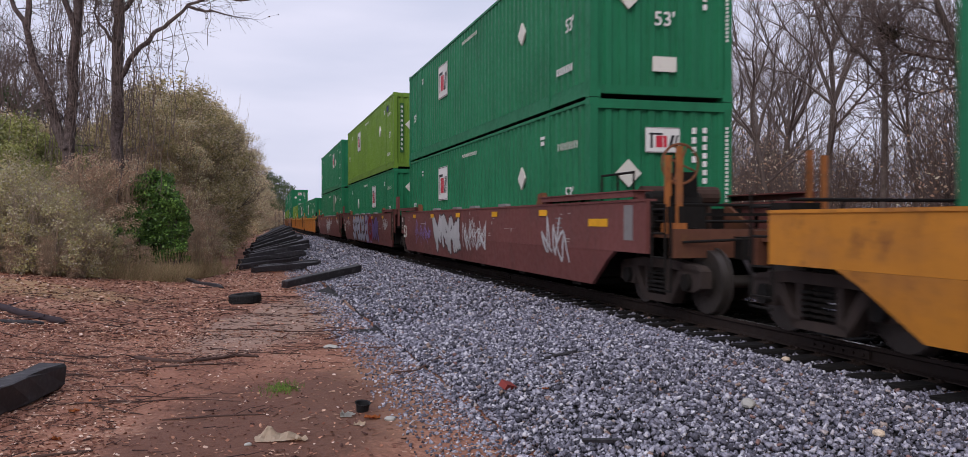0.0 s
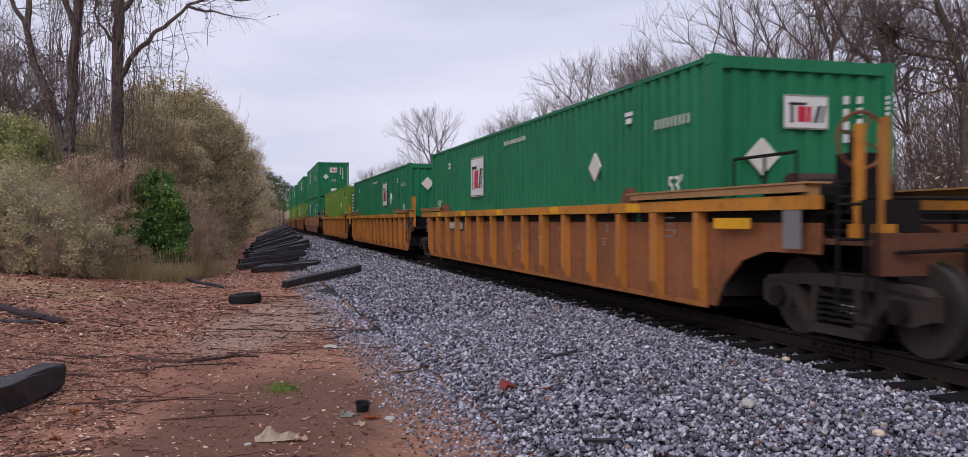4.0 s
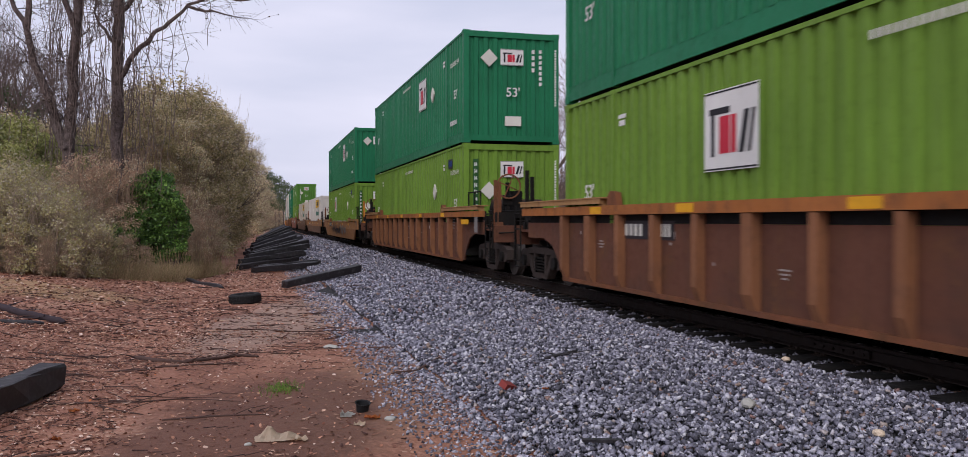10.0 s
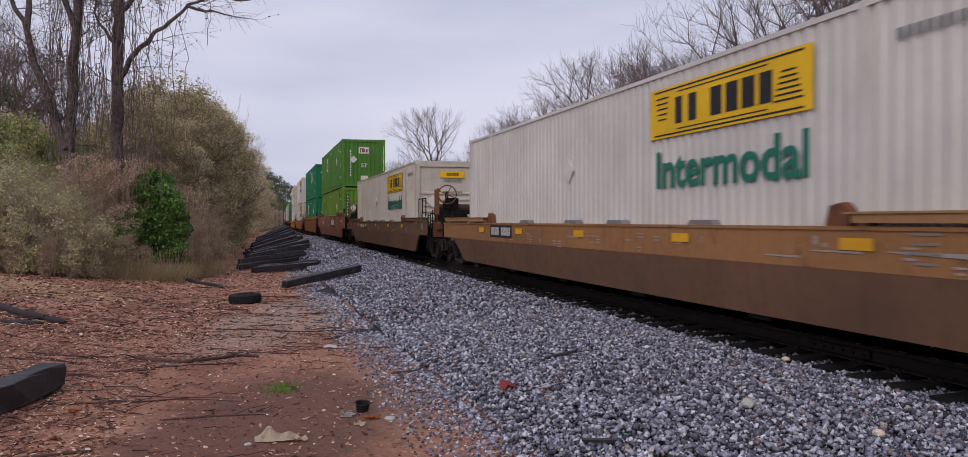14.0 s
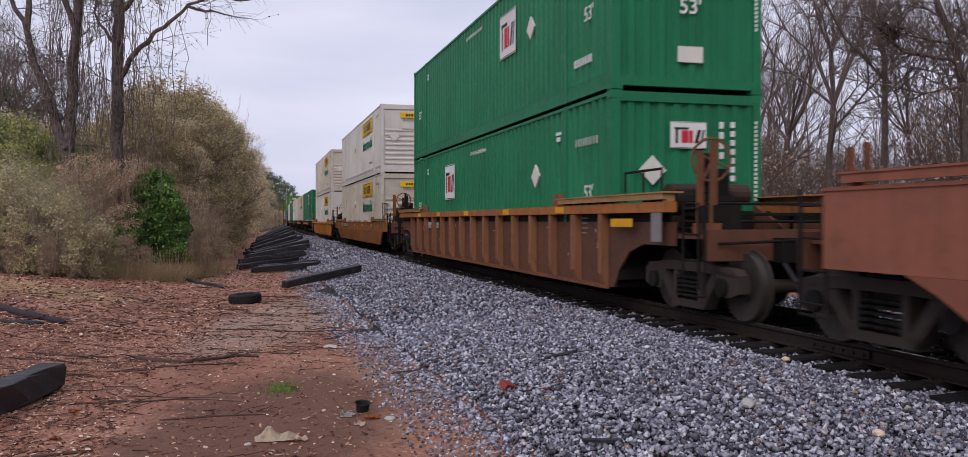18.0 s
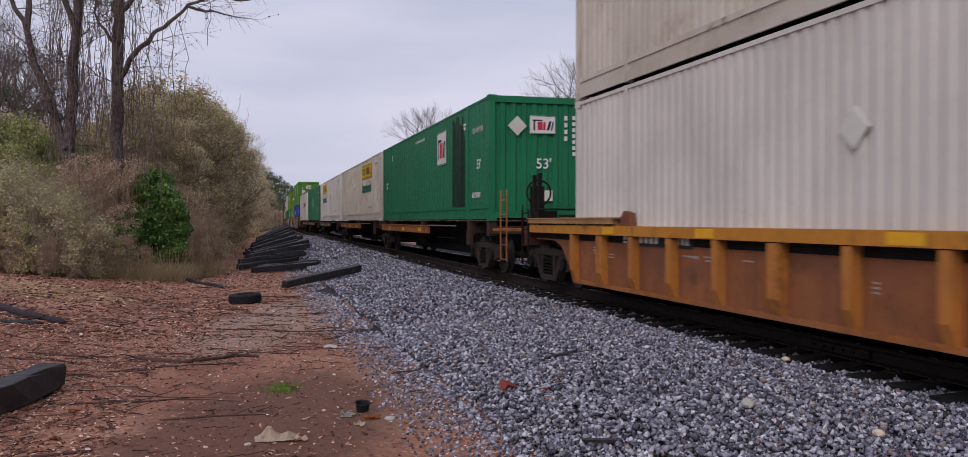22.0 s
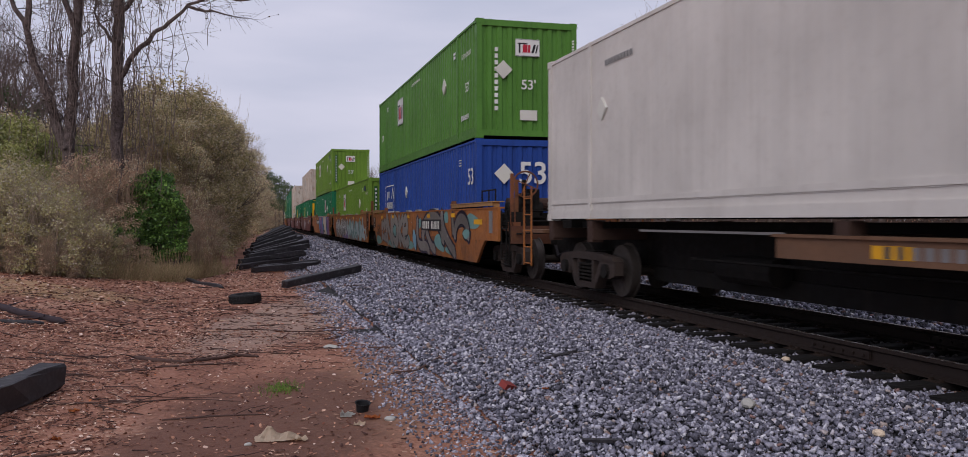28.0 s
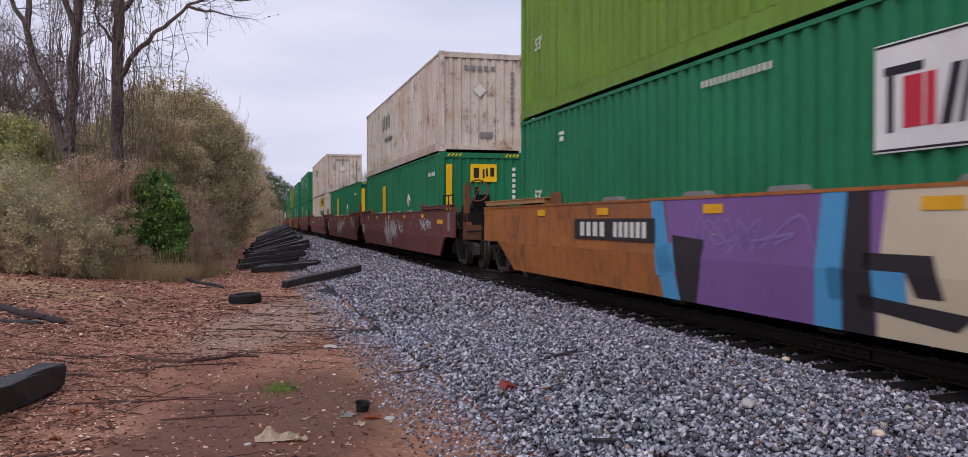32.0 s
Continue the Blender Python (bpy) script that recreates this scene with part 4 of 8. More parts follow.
def end_outline(kind, sx):
    """Lower edge of the side sheet near one end, from the well outwards."""
    if kind == "coupler":
        pts = [(LW + 0.25, 0.22), (LW + 0.95, 0.64), (LW + 1.35, 0.82), (LW + 2.3, 0.82)]
    elif kind == "arch":
        pts = [(LW + 0.1, 0.22), (LW + 0.3, 0.5), (LW + 0.65, 0.78), (LW + 1.1, 0.9), (LW + 2.0, 0.9)]
    else:
        pts = [(LW + 0.02, 0.22), (LW + 0.2, 0.36), (LW + 0.42, 0.85), (LW + 0.85, 0.88)]
    return [(sx * x, z) for x, z in pts]


def ladder(x0, x1, y, z0, z1, material, parent, name="ladder"):
    bm = bmesh.new()
    rod(bm, (x0, y, z0), (x0, y, z1), 0.018, 6)
    rod(bm, (x1, y, z0), (x1, y, z1), 0.018, 6)
    n = int((z1 - z0) / 0.32)
    for i in range(n + 1):
        z = z0 + 0.04 + i * 0.32
        rod(bm, (x0, y, z), (x1, y, z), 0.014, 6)
    return part(name, bm, material, parent)


TRUCKS = {}
WHEELS = []


def put_truck(root, x):
    """A truck as one part with its wheels and frames below it."""
    if not TRUCKS:
        t = make_truck()
        TRUCKS["t"] = t
        t.hide_render = False
        for ch in list(t.children):
            TRUCKS.setdefault("parts", []).append((ch.name.split(".")[0], ch.data, ch.matrix_basis.copy(), [(g.name.split(".")[0], g.data) for g in ch.children], ch.get("label", "")))
        for ch in t.children_recursive:
            bpy.data.objects.remove(ch)
        bpy.data.objects.remove(t)
        TRUCKS["t"] = None
    bol = [p for p in TRUCKS["parts"] if p[0] == "bolster"][0]
    truck = part("truck", bol[1], None, root, "grimy brown two-axle bogie", at=pose(x, 0, 0))
    for name, data, mb, kids, label in TRUCKS["parts"]:
        if name == "bolster":
            continue
        ob = part(name, data, None, truck, label, at=None if name == "wheelset" else mb)
        if name == "wheelset":
            ob.matrix_parent_inverse = mb
            WHEELS.append(ob)
        for kname, kdata in kids:
            part(kname, kdata, None, truck)


def end_gear(root, kind, sx, paint, post_paint, sill, wheel_stand, rnd, posts=True, ribbed=False):
    """Deck, coupler or joint, ladders, posts and handrails of one end."""
    a = lambda x: sx * (LW + x)
    reach = 3.05 if kind != "joint" else 1.0
    bm = bmesh.new()
    x0, x1 = sorted((a(0.2), a(reach)))
    box(bm, x0, x1, -0.42, 0.42, 0.72, 1.02)
    box(bm, *sorted((a(0.12), a(0.3))), -1.3, 1.3, 0.35, sill - 0.1)
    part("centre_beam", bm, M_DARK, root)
    if kind == "joint":
        bm = bmesh.new()
        rod(bm, (a(1.0), 0, 0.8), (a(1.75), 0, 0.8), 0.2, 10)
        box(bm, *sorted((a(0.3), a(0.9))), -1.3, 1.3, 0.95, 1.03)
        part("drawbar_joint", bm, M_DARK, root)
        for sy in (1, -1):
            bm = bmesh.new()
            y0, y1 = sorted((sy * (1.312 if ribbed else 1.4295), sy * (1.32 if ribbed else 1.436)))
            slab_xz(bm, [(a(0.43), 0.9), (a(0.82), 0.9), (a(0.82), sill - 0.16), (a(0.2), sill - 0.16), (a(0.2), 1.0)], y0, y1)
            plate_part = part("end_panel", bm, M_UMBERDARK, root, "grimy dark end panel")
            if sy > 0:
                flat_part("data_plate", [rect(0, 0, 0.2, 0.16), rect(0.02, -0.2, 0.16, 0.05), rect(0.02, -0.28, 0.16, 0.04)], M_FADED, plate_part, on_side(a(0.55), y1 + 0.004, 1.26))
        if posts:
            for x in (0.42, 0.76):
                bm = bmesh.new()
                box(bm, *sorted((a(x), a(x + 0.07))), 1.2, 1.27, 1.0, sill + 0.5 + 0.1 * rnd.random())
                part("guide_post", bm, post_paint, root)
            ladder(*sorted((a(0.55), a(0.9))), 1.47, 0.5, sill + 0.1, M_UMBERDARK, root)
        return
    bm = bmesh.new()
    box(bm, *sorted((a(0.3), a(2.75))), -1.25, 1.25, 1.0, 1.05)
    box(bm, *sorted((a(2.72), a(2.86))), -1.3, 1.3, 0.74, 1.12)
    part("end_deck", bm, M_RUST_SHADE, root)
    bm = bmesh.new()
    box(bm, *sorted((a(2.86), a(3.45))), -0.13, 0.13, 0.68, 0.92)
    box(bm, *sorted((a(3.4), a(3.74))), -0.2, 0.16, 0.62, 0.98)
    bevel(bm, 0.03)
    part("coupler", bm, M_DARK, root)
    bm = bmesh.new()
    rod(bm, (a(2.9), 0.35, 0.8), (a(3.3), 0.4, 0.5), 0.03, 6)
    rod(bm, (a(3.3), 0.4, 0.5), (a(3.72), 0.3, 0.62), 0.03, 6)
    part("air_hose", bm, M_INK, root)
    for sy in (1, -1):
        ladder(*sorted((a(2.34), a(2.72))), sy * 1.36, 0.38, 1.45, M_DARK, root)
        bm = bmesh.new()
        rod(bm, (a(2.8), sy * 1.32, 0.3), (a(2.8), sy * 1.32, 1.55), 0.016, 6)
        rod(bm, (a(2.8), sy * 1.32, 0.3), (a(2.35), sy * 1.36, 0.3), 0.016, 6)
        part("handrail", bm, M_DARK, root)
    if posts:
        for x in (2.3, 2.62):
            for y in (1.12, -1.12):
                bm = bmesh.new()
                box(bm, *sorted((a(x), a(x + 0.07))), y - 0.035, y + 0.035, 1.05, 2.1 + 0.16 * rnd.random())
                box(bm, *sorted((a(x - 0.03), a(x + 0.11))), y - 0.07, y + 0.07, 1.05, 1.2)
                part("guide_post", bm, post_paint, root)
    bm = bmesh.new()
    for z in (1.22, 1.45):
        rod(bm, (a(2.2), -1.25, z), (a(2.2), 1.25, z), 0.02, 6)
    box(bm, *sorted((a(1.1), a(1.9))), -0.9, 0.9, 1.3, 1.34)
    for y in (-0.8, 0.8):
        rod(bm, (a(1.5), y, 1.05), (a(1.5), y, 1.32), 0.03, 6)
    part("cross_walkway", bm, M_DARK, root)
    if sx < 0:
        bm = bmesh.new()
        rod(bm, (a(0.75), -0.55, 1.62), (a(0.75), 0.75, 1.62), 0.15, 14)
        for y in (-0.4, 0.6):
            box(bm, *sorted((a(0.68), a(0.82))), y - 0.03, y + 0.03, 1.05, 1.62)
        part("air_reservoir", bm, M_UMBERDARK, root)
        bm = bmesh.new()
        rod(bm, (a(1.35), 0.1, 1.5), (a(1.35), 0.95, 1.5), 0.17, 12)
        box(bm, *sorted((a(1.2), a(1.5))), 0.2, 0.5, 1.05, 1.95)
        bevel(bm, 0.03)
        part("brake_valve", bm, M_DARK, root)
        bm = bmesh.new()
        for x in (0.45, 1.05, 1.6):
            rod(bm, (a(x), 1.28, 1.05), (a(x), 1.28, 1.95), 0.018, 6)
        rod(bm, (a(0.45), 1.28, 1.93), (a(1.6), 1.28, 1.93), 0.018, 6)
        rod(bm, (a(1.05), 1.28, 1.5), (a(1.6), 1.28, 1.5), 0.014, 6)
        part("platform_rail", bm, M_DARK, root)
    bm = bmesh.new()
    rod(bm, (a(0.4), 0.95, 1.12), (a(2.8), 0.95, 1.12), 0.025, 6)
    rod(bm, (a(0.4), 0.7, 0.95), (a(2.0), 0.5, 0.6), 0.025, 6)
    rod(bm, (a(2.9), -1.2, 0.95), (a(3.1), 0.0, 1.0), 0.018, 6)
    rod(bm, (a(2.9), 1.2, 0.95), (a(3.1), 0.0, 1.0), 0.018, 6)
    part("brake_pipe", bm, M_DARK, root)
    for y in (-1.0, 1.0):
        bm = bmesh.new()
        slab_xz(bm, [(a(0.3), 1.05), (a(1.2), 1.05), (a(0.3), sill)], y - 0.03, y + 0.03)
        part("gusset", bm, M_RUST_SHADE, root)
    bm = bmesh.new()
    box(bm, *sorted((a(2.35), a(2.7))), 0.75, 1.15, 1.05, 1.42)
    bevel(bm, 0.03)
    part("equipment_box", bm, M_DARK, root)
    if wheel_stand:
        bm = bmesh.new()
        cx, cy, cz = a(1.75), 0.62, 2.05
        n = 20
        for i in range(n):
            p = (cx, cy + 0.29 * math.cos(i * 6.283 / n), cz + 0.29 * math.sin(i * 6.283 / n))
            q = (cx, cy + 0.29 * math.cos((i + 1) * 6.283 / n), cz + 0.29 * math.sin((i + 1) * 6.283 / n))
            rod(bm, p, q, 0.02, 6)
        for i in range(4):
            rod(bm, (cx, cy, cz), (cx, cy + 0.29 * math.cos(i * 1.571 + 0.4), cz + 0.29 * math.sin(i * 1.571 + 0.4)), 0.014, 6)
        wheel = part("brake_wheel", bm, M_RUSTY, root, "rusty hand brake wheel")
        bm = bmesh.new()
        box(bm, *sorted((a(1.6), a(1.68))), cy - 0.05, cy + 0.05, 1.05, 2.15)
        box(bm, *sorted((a(1.58), a(1.7))), cy - 0.12, cy + 0.12, 1.6, 1.85)
        rod(bm, (a(1.7), cy, cz), (a(1.76), cy, cz), 0.04, 8)
        bevel(bm, 0.03)
        part("brake_stand", bm, M_DARK, root)


def make_well_car(label, paint, chord=None, ribbed=False, sill=1.53, lead="coupler", trail="coupler", posts=None, stand=True, seed=1, lower=None, caps=True):
    rnd = random.Random(seed)
    root = tagged(new("well_car"), label, "rail car", "cars of the train")
    chord, posts = chord or paint, posts or M_RUSTY
    lk = "arch" if ribbed and lead == "coupler" else lead
    tk = "arch" if ribbed and trail == "coupler" else trail
    low = end_outline(lk, -1)[::-1] + end_outline(tk, 1)
    x_lo, x_hi = low[0][0], low[-1][0]
    fold = 0.78
    for sy in (1, -1):
        if not ribbed:
            bm = bmesh.new()
            slab_xz(bm, [(x_lo, fold), (x_hi, fold), (x_hi, sill - 0.02), (x_lo, sill - 0.02)], sy * 1.37 if sy > 0 else -1.43, sy * 1.43 if sy > 0 else -1.37)
            part("upper_side_sheet", bm, paint, root)
            bm = bmesh.new()
            pts = [p for p in low if p[1] < fold]
            i0, i1 = low.index(pts[0]), low.index(pts[-1])
            def cross(p, q):
                k = (fold - p[1]) / (q[1] - p[1])
                return (p[0] + (q[0] - p[0]) * k, fold - 0.002)
            pts = [cross(pts[0], low[i0 - 1])] + pts + [cross(pts[-1], low[i1 + 1])]
            slab_xz(bm, pts, 1.37, 1.43)
            for v in bm.verts:
                v.co.y -= max(0.0, fold - v.co.z) * 0.12
                v.co.y *= sy
            part("lower_side_sheet", bm, lower or paint, root)
        else:
            bm = bmesh.new()
            slab_xz(bm, low + [(x_hi, sill - 0.27), (x_lo, sill - 0.27)], 1.27, 1.31)
            for v in bm.verts:
                v.co.y *= sy
            # orange and rusty cars: recess shade comes from the sheet's darker colour
            part("side_sheet", bm, lower or (M_RUSTORANGE_SHADE if paint is M_ORANGE else M_RUST_SHADE if paint is M_RUSTY else paint), root)
            for i in range(15):
                x = -LW + 0.15 + i * (2 * LW - 0.3) / 14
                wide = 0.2 if i in (1, 5, 9, 13) else 0.13
                bm = bmesh.new()
                slab_xz(bm, [(x - wide / 2, 0.22), (x + wide / 2, 0.22), (x + wide / 2, sill - 0.15), (x - wide / 2, sill - 0.15)], 1.312, 1.436)
                for v in bm.verts:
                    if v.co.z < 0.3 and v.co.y > 1.4:
                        v.co.y = 1.36
                bmesh.ops.subdivide_edges(bm, edges=[e for e in bm.edges if abs(e.verts[0].co.z - e.verts[1].co.z) > 0.5], cuts=1)
                for v in bm.verts:
                    if 0.3 < v.co.z < sill - 0.3:
                        v.co.z = 0.42
                        v.co.y = 1.436 if v.co.y > 1.33 else v.co.y
                    v.co.y *= sy
                part("rib", bm, M_RIB_LIT if paint is M_ORANGE else M_RUSTRIB_LIT if paint is M_RUSTY else paint, root)
            bm = bmesh.new()
            box(bm, -LW + 0.05, LW - 0.05, 1.312, 1.37, 0.19, 0.25)
            for v in bm.verts:
                v.co.y *= sy
            part("bottom_chord", bm, paint, root)
            # added dark strip that stands in for the deep shadow below the top chord
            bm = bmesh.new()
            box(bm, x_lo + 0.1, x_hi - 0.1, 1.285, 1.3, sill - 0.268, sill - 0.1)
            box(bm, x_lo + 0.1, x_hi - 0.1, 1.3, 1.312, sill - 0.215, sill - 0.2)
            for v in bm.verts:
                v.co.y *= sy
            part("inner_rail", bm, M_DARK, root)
        bm = bmesh.new()
        box(bm, x_lo, x_hi, 1.27, 1.445, sill - 0.14 if ribbed else sill - 0.035, sill)
        for v in bm.verts:
            v.co.y *= sy
        bevel(bm, 0.008)
        part("top_chord", bm, chord, root)
        for sx, kind in ((-1, lead), (1, trail)) if caps else ():
            bm = bmesh.new()
            out = LW + (2.0 if kind == "coupler" else 0.8)
            box(bm, *sorted((sx * (LW - 1.9), sx * out)), 1.42, 1.475, sill + 0.03, sill + 0.115)
            box(bm, *sorted((sx * (LW - 2.0), sx * (out + 0.05))), 1.2, 1.49, sill + 0.11, sill + 0.13)
            box(bm, *sorted((sx * (LW - 1.9), sx * (LW - 1.75))), 1.3, 1.42, sill + 0.002, sill + 0.11)
            box(bm, *sorted((sx * (out - 0.1), sx * out)), 1.3, 1.42, sill + 0.002, sill + 0.11)
            for v in bm.verts:
                v.co.y *= sy
            part("end_cap", bm, M_TANCAP if paint in (M_ORANGE, M_TAN, M_RUSTY) else chord, root)
            bm = bmesh.new()
            g = LW - 2.0
            slab_xz(bm, [(sx * (g - 0.02), sill + 0.002), (sx * (g - 0.02), sill + 0.13), (sx * (g - 0.12), sill + 0.22), (sx * (g - 0.3), sill + 0.19), (sx * (g - 0.36), sill + 0.002)][:: -sx], 1.3, 1.4)
            for v in bm.verts:
                v.co.y *= sy
            part("corner_guide", bm, M_RUSTY, root)
            if not ribbed and sy > 0:
                for x in (0.9, 3.4):
                    bm = bmesh.new()
                    slab_xz(bm, [(sx * x - 0.3, sill + 0.002), (sx * x + 0.3, sill + 0.002), (sx * x + 0.24, sill + 0.06), (sx * x - 0.24, sill + 0.06)], 1.28, 1.4)
                    part("hold_down", bm, M_ASH, root)
        if sy > 0:
            for x in (-6.2, -3.0, 0.4, 3.6, 6.4):
                flat_part("reflector", [rect(0, 0, 0.44, 0.11)], M_SIGNAL, root, on_side(x, 1.447 if not ribbed else 1.449, sill - 0.16 if not ribbed else sill - 0.07))
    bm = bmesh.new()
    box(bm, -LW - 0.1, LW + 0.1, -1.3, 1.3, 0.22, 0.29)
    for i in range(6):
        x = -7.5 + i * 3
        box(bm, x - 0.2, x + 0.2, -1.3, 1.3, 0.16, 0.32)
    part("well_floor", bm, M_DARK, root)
    end_gear(root, lead, -1, paint, posts, sill, stand, rnd, ribbed=ribbed)
    end_gear(root, trail, 1, paint, M_DARK, sill, False, rnd, posts=trail == "coupler" and ribbed, ribbed=ribbed)
    if lead == "coupler":
        put_truck(root, -(LW + 1.95))
        for q, m in ((rect(0, 0, 0.3, 0.5), M_ASH), (rect(0.05, 0.0, 0.75, 0.12), M_SIGNAL)):
            flat_part("data_plate" if m is not M_SIGNAL else "reflector", [q], m, root, on_side(-(LW + 1.75 if m is not M_SIGNAL else LW + 0.6), 1.437, 1.2))
    if trail == "coupler":
        put_truck(root, LW + 1.95)
    else:
        put_truck(root, LW + 1.75)
    return root


def make_spine_car(label, paint, plat, lead="joint", trail="joint", seed=1):
    rnd = random.Random(seed)
    root = tagged(new("spine_car"), label, "rail car", "cars of the train")
    bm = bmesh.new()
    x0 = -LW - (2.4 if lead == "coupler" else 0.25)
    x1 = LW + (2.4 if trail == "coupler" else 0.25)
    box(bm, x0, x1, -0.33, 0.33, 0.45, 1.21)
    box(bm, -5.6, 5.6, -0.4, 0.4, 0.28, 0.5)
    bevel(bm, 0.02)
    part("spine_beam", bm, M_DARK, root)
    for x in (-LW + 0.15, -6.1, 0.0, 6.1, LW - 0.15):
        bm = bmesh.new()
        box(bm, x - 0.13, x + 0.13, -1.28, 1.28, 0.92, 1.1)
        box(bm, x - 0.1, x + 0.1, 1.1, 1.29, 0.88, 1.225)
        box(bm, x - 0.1, x + 0.1, -1.29, -1.1, 0.88, 1.225)
        part("cross_arm", bm, M_UMBERDARK, root)
    # long side platform
    xa, xb = (-LW, 1.0) if plat < 0 else (-1.0, LW + 0.3)
    for sy in (1, -1):
        bm = bmesh.new()
        box(bm, xa, xb, 1.22, 1.31, 0.84, 1.06)
        box(bm, xa - 0.05, xb + 0.05, 1.05, 1.34, 1.06, 1.09)
        for v in bm.verts:
            v.co.y *= sy
        beam = part("side_platform", bm, paint, root)
        if sy > 0:
            for k in range(3):
                flat_part("reflector", [rect(0, 0, 0.5, 0.12)], M_SIGNAL, root, on_side(xa + 1.2 + k * 3.1, 1.313, 0.95))
            flat_part("marking", stripes(-0.8, 0.8, 0, 0.11, 10), M_ASH, root, on_side((xa + xb) / 2 + 2.2, 1.313, 0.95))
        bm = bmesh.new()
        box(bm, *sorted((xa if plat > 0 else xb, (xa - 3.4) if plat > 0 else xb + 3.4)), 1.2, 1.24, 1.075, 1.105)
        for v in bm.verts:
            v.co.y *= sy
        part("running_bar", bm, M_ASH, root)
        bm = bmesh.new()
        box(bm, -6.25, -5.95, 1.2, 1.3, 0.62, 1.0)
        for v in bm.verts:
            v.co.y *= sy
        part("pedestal", bm, M_UMBERDARK, root)
    bm = bmesh.new()
    rod(bm, (-3.0, 0.9, 0.72), (3.5, 0.9, 0.72), 0.02, 6)
    rod(bm, (2.0, 0.55, 0.6), (3.2, 0.55, 0.6), 0.18, 12)
    part("brake_cylinder", bm, M_DARK, root)
    for kind, sx in ((lead, -1), (trail, 1)):
        if kind == "coupler":
            put_truck(root, sx * (LW - 1.3))
            bm = bmesh.new()
            box(bm, *sorted((sx * (LW + 0.3), sx * (LW + 1.5))), -1.3, 1.3, 1.0, 1.06)
            box(bm, *sorted((sx * (LW + 2.1), sx * (LW + 2.6))), -0.2, 0.16, 0.62, 0.98)
            part("end_deck", bm, paint, root)
            for sy in (1, -1):
                ladder(*sorted((sx * (LW + 0.95), sx * (LW + 1.4))), sy * 1.3, 0.35, 1.9, M_ORANGE, root)
            bm = bmesh.new()
            for i in range(18):
                rod(bm, (sx * (LW + 0.9), 0.4 + 0.28 * math.cos(i * 0.349), 1.85 + 0.28 * math.sin(i * 0.349)), (sx * (LW + 0.9), 0.4 + 0.28 * math.cos(i * 0.349 + 0.349), 1.85 + 0.28 * math.sin(i * 0.349 + 0.349)), 0.022, 6)
            box(bm, *sorted((sx * (LW + 0.72), sx * (LW + 0.85))), 0.25, 0.55, 1.06, 2.0)
            part("brake_wheel", bm, M_DARK, root)
    if trail == "joint":
        put_truck(root, LW + 0.6)
    return root


def puff(x, z, w, h, rnd, n=9):
    """A soft-edged patch of sprayed colour."""
    ring = [(x + w * 0.5 * math.cos(i * 6.283 / n) * rnd.uniform(0.75, 1.15), z + h * 0.5 * math.sin(i * 6.283 / n) * rnd.uniform(0.75, 1.15)) for i in range(n)]
    return smooth_line(ring + ring[:1], 4)[:-1]


def arch(x0, x1, z0, z1, n=9):
    return [((x0 + x1) / 2 + (x0 - x1) / 2 * math.cos(math.pi * i / n), z0 + (z1 - z0) * math.sin(math.pi * i / n)) for i in range(n + 1)]


